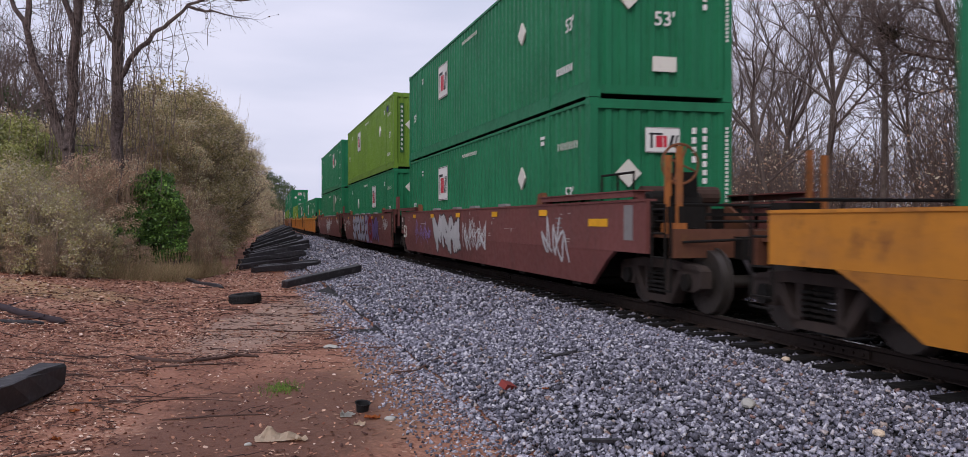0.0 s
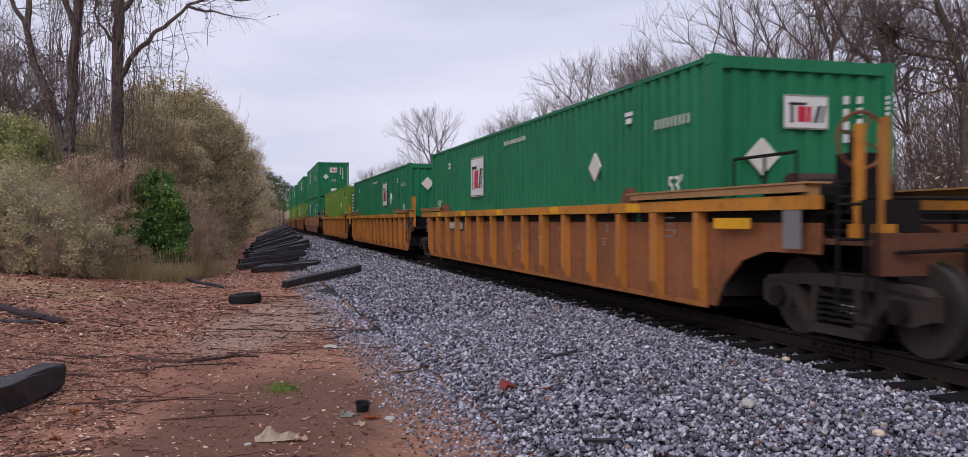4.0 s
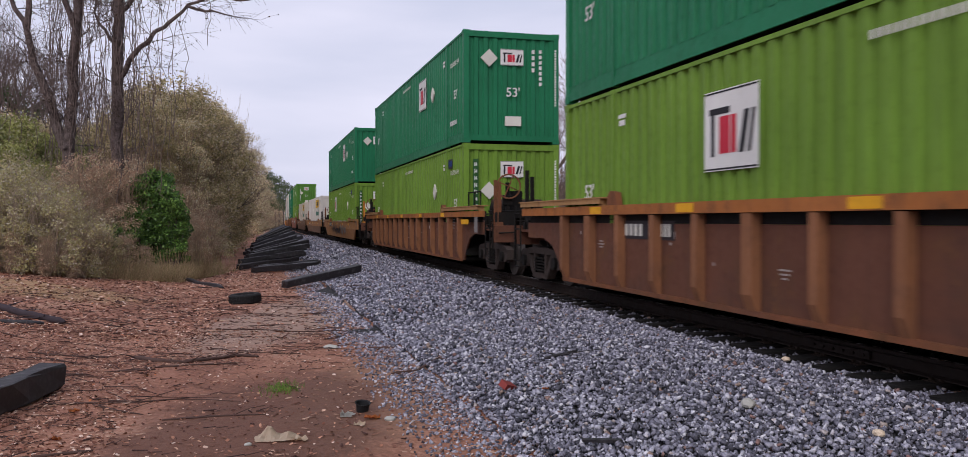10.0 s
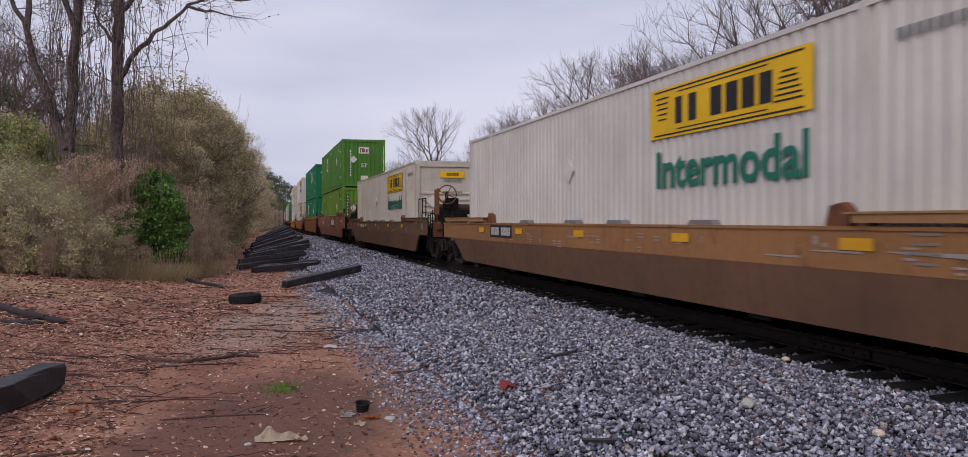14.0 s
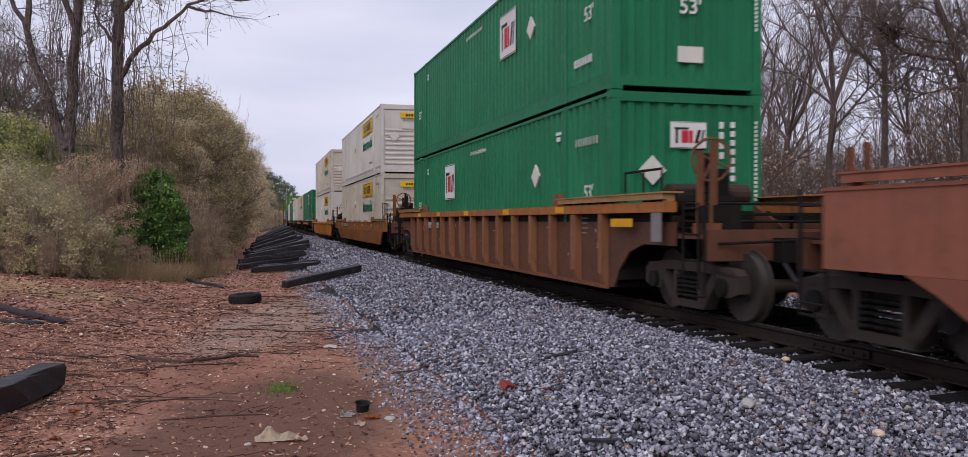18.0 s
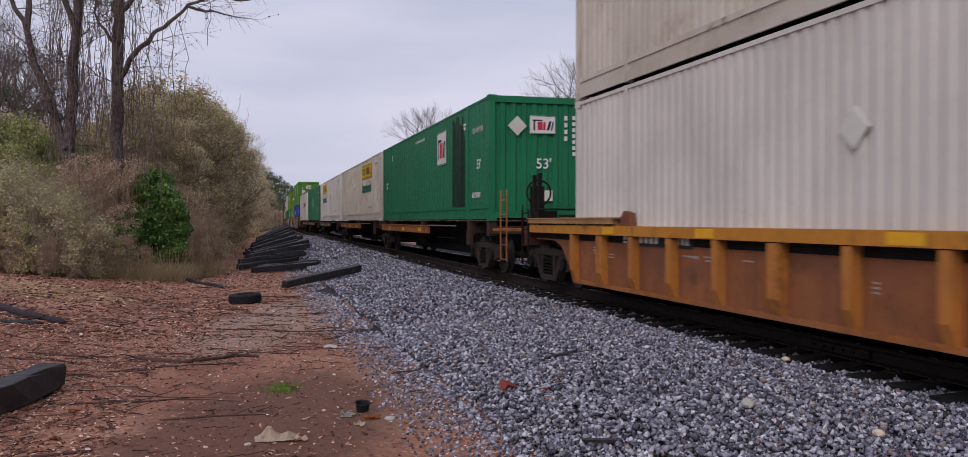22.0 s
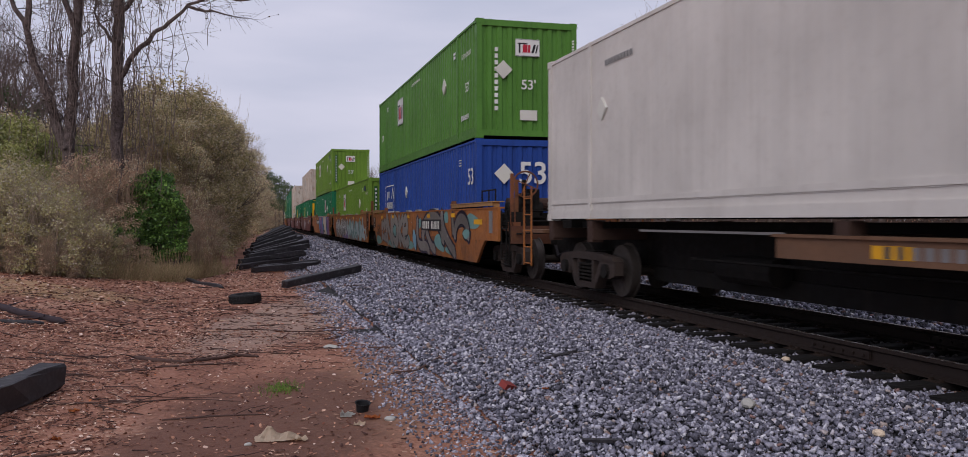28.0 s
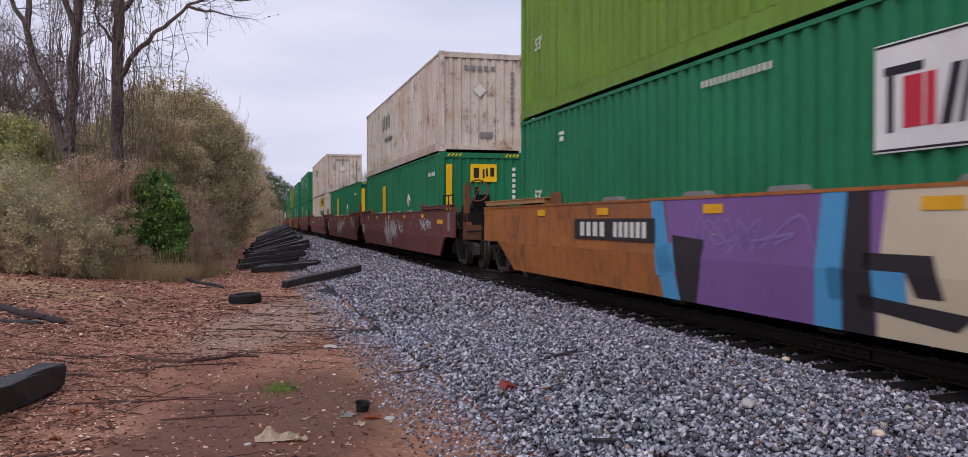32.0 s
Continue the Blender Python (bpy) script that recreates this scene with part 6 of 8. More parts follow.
def stone_bed(n, s0, s1, o0, o1, size0, size1, ragged=0.0, lift=0.0):
    s = rng.uniform(s0, s1, n)
    o = rng.uniform(o0, o1, n)
    if ragged:
        keep = rng.random(n) < np.clip((o1 - o) / ragged, 0, 1) ** 0.8
        s, o = s[keep], o[keep]
    x, y = track_points(s, o)
    size = rng.uniform(size0, size1, len(s)) * rng.uniform(0.8, 1.25, len(s)) * np.where(o > 4.9, 0.72, 1.0)
    z = bed_height(o) + rng.uniform(-0.7, 1.25, len(s)) * size + lift - np.where(np.abs(o) < 0.95, 0.035, 0.0) - np.where((o >= 0.95) & (o < 1.42), 0.05, 0.0) - np.where((o >= 1.42) & (o < 1.75), 0.02, 0.0)
    for i in np.nonzero(o > 4.75)[0]:
        z[i] = ground_height(x[i], y[i]) + 0.3 * size[i]
    return np.stack([x, y, z], 1), size


for label, n, s0, s1, o0, o1, a, b, ragged in (
        ("loose grey crushed stone beside the rail", 72000, 0.5, 12.6, 0.9, 5.55, 0.0115, 0.026, 0.9),
        ("loose grey crushed stone behind the viewpoint", 12000, -10, 0.6, 0.9, 5.5, 0.036, 0.055, 0.8),
        ("loose grey crushed stone further up the line", 35000, 11.5, 32.5, 0.9, 5.6, 0.019, 0.033, 0.7),
        ("loose grey crushed stone far up the line", 13000, 32, 80, 0.95, 5.2, 0.04, 0.06, 0.6),
        ("crushed stone between the rails", 9000, 0, 26, -0.7, 0.7, 0.022, 0.038, 0.0),
        ("crushed stone beyond the far rail", 9000, 0, 30, -3.6, -0.85, 0.026, 0.042, 0.0)):
    pts, size = stone_bed(n, s0, s1, o0, o1, a, b, ragged)
    if o0 < 0 < o1:
        pts[:, 2] -= 0.03
    tagged(new("ballast_stones", scatter("ballast_stones", STONES, pts, size, rng, M_SHADED_STONE if o0 < 0 < o1 else M_STONE, 0.85)), label, "ballast stones", kind="stuff")

# litter of bark, chips and dry leaves
LEAFS = []
for k in range(6):
    n = 6
    ang = np.linspace(0, 6.283, n, endpoint=False)
    el = rng.uniform(0.35, 0.8)
    rad = rng.uniform(0.7, 1.15, n)
    v = np.stack([np.cos(ang) * rad, np.sin(ang) * rad * el, rng.uniform(-0.18, 0.18, n)], 1)
    LEAFS.append((v, np.array([[0, 1, 2], [0, 2, 3], [0, 3, 4], [0, 4, 5]])))
CHIPS = []
for k in range(5):
    w = rng.uniform(0.12, 0.3)
    v = np.array([(-1, -w, 0), (1, -w * 0.7, 0), (0.9, w, 0), (-1.1, w * 0.8, 0), (-0.9, -w * 0.6, 0.2), (0.9, -w * 0.4, 0.2), (0.8, w * 0.6, 0.2), (-0.9, w * 0.5, 0.2)]) * [1, 1, rng.uniform(0.5, 1.1)]
    CHIPS.append((v, np.array([[4, 5, 6], [4, 6, 7], [0, 1, 5], [0, 5, 4], [1, 2, 6], [1, 6, 5], [2, 3, 7], [2, 7, 6], [3, 0, 4], [3, 4, 7]])))
M_LITTER = island_material("dry_leaf_litter", [(0.0, (0.062, 0.025, 0.020)), (0.3, (0.198, 0.080, 0.054)), (0.6, (0.364, 0.171, 0.112)), (0.82, (0.520, 0.303, 0.205)), (0.93, (0.707, 0.538, 0.450)), (0.975, (0.780, 0.635, 0.567)), (1.0, (0.520, 0.166, 0.059))], 0.8, 0.2)
M_BARK_CHIP = island_material("bark_chips", [(0.0, (0.038, 0.019, 0.017)), (0.35, (0.114, 0.051, 0.040)), (0.7, (0.257, 0.128, 0.088)), (1.0, (0.522, 0.353, 0.265))], 0.85, 0.25)


def soil_points(n, x0, x1, y0, y1, power=1.0):
    x, y = rng.uniform(x0, x1, n), y0 + (y1 - y0) * rng.random(n) ** power
    out = []
    for a, b in zip(x, y):
        s, o = near_track(a, b)
        if o > 4.7 and rng.random() < min(1.0, (o - 4.4) / 1.8) * (0.22 if -2.7 < a + (b - 6) * 0.25 < -0.1 and b < 9.5 else 0.45 if -2.4 < a + (b - 6) * 0.25 < -0.1 and b < 20 else 1.0):
            out.append((a, b, ground_height(a, b) + 0.008))
    return np.array(out)


for nm, shapes, n, x0, x1, y0, y1, pw, a, b, mt, lab, tilt in (
        ("leaf_litter", LEAFS, 44000, -7.5, 1.2, 3.8, 13.0, 1.2, 0.006, 0.022, M_LITTER, "brown dry leaves strewn over the clay", 0.5),
        ("leaf_litter", LEAFS, 20000, -13, -1.0, 12.0, 30.0, 1.1, 0.016, 0.042, M_LITTER, "brown dry leaves strewn over the clay", 0.5),
        ("leaf_litter", LEAFS, 9000, -9.0, 4.5, -8.0, 3.8, 1.0, 0.02, 0.05, M_LITTER, "brown dry leaves strewn over the clay", 0.5),
        ("bark_chips", CHIPS, 13000, -7.5, 0.6, 3.8, 13.0, 1.2, 0.008, 0.04, M_BARK_CHIP, "dark bark chips and splinters on the ground", 0.25),
        ("bark_chips", CHIPS, 5000, -12, -2.0, 12.0, 28.0, 1.1, 0.02, 0.07, M_BARK_CHIP, "dark bark chips and splinters on the ground", 0.25)):
    p = soil_points(n, x0, x1, y0, y1, pw)
    tagged(new(nm, scatter(nm, shapes, p, rng.uniform(a, b, len(p)), rng, mt, tilt)), lab, nm.replace("_", " "), kind="stuff")


# ---------------- branching plants ----------------
def tubes(name, segs, material, sides=4):
    """segs: rows of p(3), q(3), r0, r1 as prisms."""
    a = np.asarray(segs, float)
    p, q, r0, r1 = a[:, 0:3], a[:, 3:6], a[:, 6], a[:, 7]
    d = q - p
    d /= np.linalg.norm(d, axis=1)[:, None] + 1e-9
    ref = np.where(np.abs(d[:, 2:3]) > 0.9, np.array([[1.0, 0, 0]]), np.array([[0, 0, 1.0]]))
    u = np.cross(d, ref)
    u /= np.linalg.norm(u, axis=1)[:, None] + 1e-9
    w = np.cross(d, u)
    n = len(a)
    verts = np.zeros((n, 2 * sides, 3))
    for k in range(sides):
        t = 6.283185 * k / sides
        off = u * math.cos(t) + w * math.sin(t)
        verts[:, k] = p + off * r0[:, None]
        verts[:, sides + k] = q + off * r1[:, None]
    f = np.array([[k, (k + 1) % sides, sides + (k + 1) % sides, sides + k] for k in range(sides)])
    faces = f[None] + (np.arange(n) * 2 * sides)[:, None, None]
    return mesh_from_arrays(name, verts.reshape(-1, 3), faces.reshape(-1, 4), material)


def leaf_cards(name, pts, size0, size1, material, r, tilt=3.2, ratio=0.55):
    """Small folded leaves, two quads each, at the given points."""
    pts = np.asarray(pts, float)
    n = len(pts)
    shape = np.array([(-1, 0, 0), (0, -ratio, 0.18), (1, 0, 0), (0, ratio, 0.18)])
    m = turned(r, n, tilt)
    v = np.einsum("nij,vj->nvi", m, shape) * r.uniform(size0, size1, n)[:, None, None] + pts[:, None, :]
    f = np.arange(n * 4).reshape(n, 4)
    return mesh_from_arrays(name, v.reshape(-1, 3), f, material)


def grow(segs, tips, p, d, length, rad, level, r, wander=0.16, split=(2, 4), drop=0.62, up=0.06, spread=0.75, stop=0.008):
    """One limb of several joints with side limbs."""
    joints = 5 if level > 1 else 4 if level == 1 else 2
    step = length / joints
    p = np.array(p, float)
    d = np.array(d, float)
    for j in range(joints):
        d = d + r.normal(0, wander, 3) + np.array((0, 0, up))
        d /= np.linalg.norm(d)
        q = p + d * step
        r1 = rad * (1 - 0.72 * (j + 1) / joints) if level else rad * (1 - 0.85 * (j + 1) / joints)
        r0 = rad * (1 - 0.72 * j / joints) if level else rad * (1 - 0.85 * j / joints)
        segs.append((*p, *q, max(r0, 0.003), max(r1, 0.0025)))
        if level == 0:
            tips.append(q.copy())
        p = q
        if level and j >= (1 if level < 3 else 2) - (level == 1):
            for _ in range(int(r.integers(split[0], split[1]))):
                side = r.normal(0, 1, 3)
                side -= side.dot(d) * d
                side /= np.linalg.norm(side) + 1e-9
                nd = d * (1 - spread * 0.5) + side * spread * r.uniform(0.6, 1.1)
                nd /= np.linalg.norm(nd)
                grow(segs, tips, p, nd, length * drop * r.uniform(0.6, 1.1) * (1 - 0.35 * j / joints), max(r1 * 0.62, 0.004), level - 1, r, wander * 1.12, split, drop, up, spread, stop)


M_BARK = rough_stuff("grey_brown_bark", [(0.3, (0.06, 0.046, 0.042)), (0.55, (0.15, 0.12, 0.108)), (0.75, (0.24, 0.195, 0.175))], 5.0, 30.0, strength=0.8)
M_TWIG = rough_stuff("twig_bark", [(0.3, (0.09, 0.068, 0.062)), (0.7, (0.22, 0.17, 0.155))], 4.0, 20.0)
M_DEADTWIG = rough_stuff("dead_twig_bark", [(0.35, (0.03, 0.018, 0.018)), (0.65, (0.10, 0.06, 0.055))], 3.0, 25.0)
M_WOODBRUSH = rough_stuff("brown_undergrowth_stems", [(0.3, (0.085, 0.058, 0.046)), (0.7, (0.20, 0.145, 0.115))], 3.0, 18.0)
M_HAZETWIG = rough_stuff("pale_brush_twigs", [(0.3, (0.264, 0.204, 0.156)), (0.7, (0.504, 0.408, 0.324))], 3.0, 18.0)
M_DRYTWIG = rough_stuff("dry_brush_twigs", [(0.3, (0.221, 0.156, 0.111)), (0.7, (0.442, 0.325, 0.234))], 4.0, 20.0)
M_OLIVE = island_material("olive_leaves", [(0.0, (0.167, 0.178, 0.056)), (0.5, (0.332, 0.348, 0.120)), (0.85, (0.472, 0.468, 0.197)), (1.0, (0.478, 0.487, 0.352))], 0.6, 0.08, 0.2, 0.35, 0.45)
M_BROWNLEAF = island_material("withered_leaves", [(0.0, (0.307, 0.243, 0.141)), (0.35, (0.591, 0.486, 0.284)), (0.65, (0.780, 0.622, 0.402)), (0.9, (0.780, 0.750, 0.591)), (1.0, (0.615, 0.609, 0.213))], 0.7, 0.1, 0.15, 0.35, 0.4, 0.9)
M_REDBRUSH = island_material("reddish_withered_leaves", [(0.0, (0.353, 0.217, 0.158)), (0.5, (0.704, 0.460, 0.325)), (1.0, (0.780, 0.750, 0.569))], 0.7, 0.1, 0.15, 0.35, 0.35)
M_OLIVEBROWN = island_material("olive_brown_leaves", [(0.0, (0.183, 0.161, 0.078)), (0.5, (0.404, 0.341, 0.176)), (0.85, (0.600, 0.476, 0.288)), (1.0, (0.600, 0.550, 0.493))], 0.65, 0.08, 0.15, 0.4, 0.35, 0.8)
M_TANLEAF = island_material("dry_bramble_leaves", [(0.0, (0.275, 0.228, 0.119)), (0.4, (0.533, 0.484, 0.221)), (0.75, (0.600, 0.550, 0.332)), (1.0, (0.600, 0.550, 0.500))], 0.7, 0.1, 0.15, 0.35, 0.4)
M_REDBARK = rough_stuff("reddish_grey_bark", [(0.35, (0.035, 0.025, 0.024)), (0.5, (0.11, 0.085, 0.08)), (0.65, (0.22, 0.175, 0.165))], 7.0, 30.0, strength=1.0, distance=0.04)
M_DARKLEAF = island_material("dark_dry_leaves", [(0.0, (0.03, 0.024, 0.018)), (1.0, (0.10, 0.075, 0.05))], 0.7, 0.1)
M_EVERGREEN = island_material("glossy_evergreen_leaves", [(0.0, (0.027, 0.060, 0.016)), (0.45, (0.074, 0.155, 0.035)), (0.8, (0.135, 0.261, 0.052)), (1.0, (0.230, 0.380, 0.081))], 0.45, 0.1, 0.35, 0.12, 0.4)
M_PINE = island_material("pine_needles", [(0.0, (0.03, 0.055, 0.022)), (0.6, (0.07, 0.11, 0.042)), (1.0, (0.12, 0.16, 0.06))], 0.7, 0.1, 0.3, 0.2)
M_GRASS = island_material("dry_grass", [(0.0, (0.260, 0.195, 0.104)), (0.5, (0.481, 0.351, 0.202)), (0.85, (0.650, 0.494, 0.312)), (1.0, (0.221, 0.273, 0.078))], 0.8, 0.1, 0.3, 0.2)


def plant(name, label, category, group, segs, leaves=None, leaf_mat=None, size=(0.03, 0.06), bark=None, seed=1, sides=4, part_names=("trunk", "crown"), ratio=0.55, thin=0.02):
    a = np.asarray(segs, float)
    root = tagged(new(name), label, category, group)
    thick = a[:, 6] >= thin
    if thick.any():
        part(part_names[0], tubes(part_names[0], a[thick], bark or M_BARK, 5), None, root)["kind"] = "stuff" if part_names[0] == "stem" else ""
    if (~thick).any():
        part("twig", tubes("twig", a[~thick], M_TWIG if bark is None else bark, 3), None, root)["kind"] = "stuff"
    if leaves is not None and len(leaves):
        part(part_names[1], leaf_cards(part_names[1], leaves, size[0], size[1], leaf_mat, np.random.default_rng(seed), 3.2, ratio), None, root)["kind"] = "stuff"
    return root


def fork(segs, p, d, length, rad, depth, r, thin):
    """A limb that bends upwards, carries side shoots and forks at its end."""
    joints = 3
    for j in range(joints):
        d = d + r.normal(0, 0.09, 3) + np.array((0, 0, 0.05))
        d /= np.linalg.norm(d)
        q = p + d * length / joints
        a, b = rad * (1 - 0.4 * j / joints), rad * (1 - 0.4 * (j + 1) / joints)
        segs.append((*p, *q, max(a, thin), max(b, thin)))
        p = q
        if depth <= 3:
            for _ in range(2 if depth else 1):
                side = r.normal(0, 1, 3)
                side -= side.dot(d) * d
                side /= np.linalg.norm(side) + 1e-9
                e = d * 0.75 + side * 0.6 + np.array((0, 0, 0.12))
                e /= np.linalg.norm(e)
                m = p + e * length * r.uniform(0.25, 0.5)
                segs.append((*p, *m, max(b * 0.55, thin), thin))
                e = e + r.normal(0, 0.2, 3) + np.array((0, 0, 0.2))
                segs.append((*m, *(m + e * length * r.uniform(0.15, 0.35)), thin, thin * 0.6))
    if depth:
        n = 3 if r.random() < 0.35 else 2
        turn = r.uniform(0, 6.283)
        ref = np.cross(d, np.array((0.3, 0.9, 0.2)))
        ref /= np.linalg.norm(ref) + 1e-9
        for k in range(n):
            a = turn + k * 6.283 / n
            side = ref * math.cos(a) + np.cross(d, ref) * math.sin(a)
            e = d + side * r.uniform(0.28, 0.62)
            fork(segs, p, e / np.linalg.norm(e), length * r.uniform(0.66, 0.86), rad * 0.6 * r.uniform(0.82, 1.1), depth - 1, r, thin)


def bare_tree(seed, height, rad, limbs=4, lean=0.1, clear=0.3, thin=0.009):
    """A leafless tree: a bent trunk, main limbs that rise in a fan, forks to fine twigs."""
    r = np.random.default_rng(seed)
    segs = []
    d = np.array((r.normal(0, lean), r.normal(0, lean), 1.0))
    p = np.array((0.0, 0.0, -0.2))
    n = 6
    for j in range(n):
        d = d + r.normal(0, 0.05, 3)
        d /= np.linalg.norm(d)
        q = p + d * height * (clear + 0.16) / n
        segs.append((*p, *q, rad * (1.12 - 0.08 * j), rad * (1.04 - 0.08 * j)))
        p = q
        if j >= 3:
            a = r.uniform(0, 6.283)
            e = np.array((math.cos(a) * 0.7, math.sin(a) * 0.7, r.uniform(0.5, 1.0)))
            fork(segs, p, e / np.linalg.norm(e), height * r.uniform(0.13, 0.17), rad * 0.42, 3, r, thin)
    turn = r.uniform(0, 6.283)
    for k in range(limbs):
        a = turn + k * 6.283 / limbs + r.uniform(-0.4, 0.4)
        e = d + np.array((math.cos(a), math.sin(a), 0)) * r.uniform(0.25, 0.6)
        fork(segs, p, e / np.linalg.norm(e), height * r.uniform(0.16, 0.2), rad * 0.6, 4, r, thin)
    return segs


def clump_bush(seed, height, width, clumps, per, size=0.3, hollow=0.5, low=0.12, shoots=30, depth=None):
    """A leafy bush: sprays of leaves at the ends of bent stems, thick outside and open within, a few bare shoots above."""
    r = np.random.default_rng(seed)
    segs, lv = [], []
    depth = depth or width
    for k in range(clumps):
        a, u = r.uniform(0, 6.283), r.random()
        zz = low + (1 - low) * u
        ring = math.sqrt(max(0.05, 1 - max(0.0, (zz - 0.45) / 0.6) ** 2)) * (0.82 + 0.18 * min(1, zz / 0.3))
        rad = ring * (hollow + (1 - hollow) * r.random()) * r.uniform(0.85, 1.08)
        c = np.array((math.cos(a) * rad * width / 2, math.sin(a) * rad * depth / 2, zz * height * r.uniform(0.9, 1.04)))
        cr = size * r.uniform(0.6, 1.25)
        n = int(per * r.uniform(0.6, 1.3))
        v = r.normal(0, 1, (n, 3))
        v /= np.linalg.norm(v, axis=1)[:, None]
        v[:, 2] = v[:, 2] * 0.75 + 0.12
        lv.append(c + v * cr * (r.random((n, 1)) ** 0.45))
        base = np.array((c[0] * 0.25 + r.normal(0, 0.1), c[1] * 0.25 + r.normal(0, 0.1), -0.1))
        m = (base + c) / 2 + np.array((*r.normal(0, 0.12, 2), 0.12 * height))
        w = 0.006 * height ** 0.7
        segs += [(*base, *m, w * 1.6, w), (*m, *c, w, w * 0.5)]
        for _ in range(3):
            segs.append((*c, *(c + r.normal(0, 0.6, 3) * cr + np.array((0, 0, 0.2 * cr))), w * 0.5, 0.003))
    for k in range(shoots):
        a = r.uniform(0, 6.283)
        b = np.array((math.cos(a) * width * 0.42 * r.random(), math.sin(a) * depth * 0.42 * r.random(), height * r.uniform(0.45, 0.9)))
        for j in range(3):
            e = b + np.array((r.normal(0, 0.1) + math.cos(a) * 0.08, r.normal(0, 0.1) + math.sin(a) * 0.08, 0.09 * height * r.uniform(0.4, 1.0)))
            segs.append((*b, *e, 0.008 - 0.002 * j, 0.006 - 0.002 * j))
            b = e
    lv = np.concatenate(lv)
    return segs, lv[lv[:, 2] > 0.03]


def sight(px, d):
    """Metres to the side for a bearing given on a 1568-wide view, d metres ahead."""
    return (px - 784) / 1381 * d


def drop_at(ob, x, y, turn=0.0, scale=1.0):
    ob.matrix_basis = Matrix.Translation((x, y, ground_height(x, y))) @ Matrix.Rotation(turn, 4, "Z") @ Matrix.Diagonal((scale, scale, scale, 1))
    return ob


def again(ob, x, y, turn, scale=1.0):
    c = copy_thing(ob, pose(0, 0, 0))
    return drop_at(c, x, y, turn, scale)
# ---------------- the woods beyond the track: bare winter trees ----------------
rw = random.Random(8)
KINDS_BARE = []
for k in range(6):
    KINDS_BARE.append(plant("bare_tree", "leafless winter tree with a grey-brown trunk", "tree", "bare trees beyond the track", bare_tree(20 + k, 13.5 + k * 0.4, 0.14 + 0.012 * k, 4 + k % 2, thin=0.0075)))
BRUSH = []
for k in range(3):
    segs, lv = clump_bush(60 + k, 4.2, 4.2, 70, 12, 0.55, 0.2, 0.05, 140)
    BRUSH.append(plant("brush", "tangled leafless undergrowth with a few withered leaves", "shrub", "undergrowth beyond the track", segs, lv, M_REDBRUSH, (0.025, 0.055), M_TWIG, k, part_names=("stem", "foliage"), thin=0.012))
used = set()


def place_kind(pool, i, s, o, turn, scale):
    p = on_track(s, o)
    key = (i, pool is BRUSH)
    if key in used:
        return again(pool[i], p.x, p.y, turn, scale)
    used.add(key)
    return drop_at(pool[i], p.x, p.y, turn, scale)


for row, (o_row, s0, s1, step) in enumerate(((-13.5, 6, 60, 6.5), (-18, 3, 72, 6.5), (-25, 8, 100, 8.5), (-34, 12, 130, 11.0))):
    s = s0
    while s < s1:
        i = rw.randrange(6)
        place_kind(KINDS_BARE, i, s + rw.uniform(-2, 2), o_row + rw.uniform(-2.2, 2.2), rw.uniform(0, 6.28), rw.uniform(0.78, 1.06) * (0.85 if row == 0 else 1.0) * (1.0 if s < 44 else 0.9 if s < 60 else 0.78))
        s += step * rw.uniform(0.7, 1.4) * (1 + s / 160)
# smaller trees on up the line, and one that stands alone above them
for s, o, k in ((74, -19, 0.8), (82, -17, 0.7), (88, -20, 0.72), (94, -18, 0.66), (100, -21, 0.7), (113, -17.5, 1.12), (124, -19, 0.8), (136, -20, 0.75), (150, -19, 0.8), (168, -20, 0.8), (190, -20, 0.85), (215, -20, 0.9), (250, -20, 0.9)):
    place_kind(KINDS_BARE, rw.randrange(6), s, o, rw.uniform(0, 6.28), k)
for k in range(90):
    s = 4 + k * 1.9 + rw.uniform(-1, 1)
    place_kind(BRUSH, rw.randrange(3), s, rw.uniform(-17, -11) - (k % 3) * 5, rw.uniform(0, 6.28), rw.uniform(0.95, 1.65))

# the depth of the woods: thin stems and twigs past counting
rf = np.random.default_rng(55)
segs, low_segs = [], []
for k in range(1900):
    s_, o_ = rf.uniform(0, 230), -rf.uniform(20, 72)
    x, y = track_points(s_, o_)
    h = rf.uniform(4.5, 9.5)
    q = np.array((x, y, 0.3))
    d = np.array((rf.normal(0, 0.06), rf.normal(0, 0.06), 1.0))
    w = rf.uniform(0.4, 1.0)
    for j in range(3):
        n_ = q + (d + rf.normal(0, 0.05, 3)) * h / 3
        segs.append((*q, *n_, (0.09 - 0.025 * j) * w, (0.065 - 0.025 * j) * w))
        for i in range(7):
            e = q + (n_ - q) * rf.random()
            t = e + np.array((rf.normal(0, 0.8), rf.normal(0, 0.8), abs(rf.normal(1.1, 0.7))))
            segs.append((*e, *t, 0.016, 0.006))
        q = n_
for k in range(42000):
    s_, o_ = rf.uniform(2, 120), -rf.uniform(12, 46)
    x, y = track_points(s_, o_)
    z = -0.2 + 5.4 * rf.random() ** 1.5
    q = np.array((x, y, z))
    low_segs.append((*q, *(q + np.array((rf.normal(0, 0.7), rf.normal(0, 0.7), rf.uniform(0.2, 1.5)))), 0.014, 0.006))
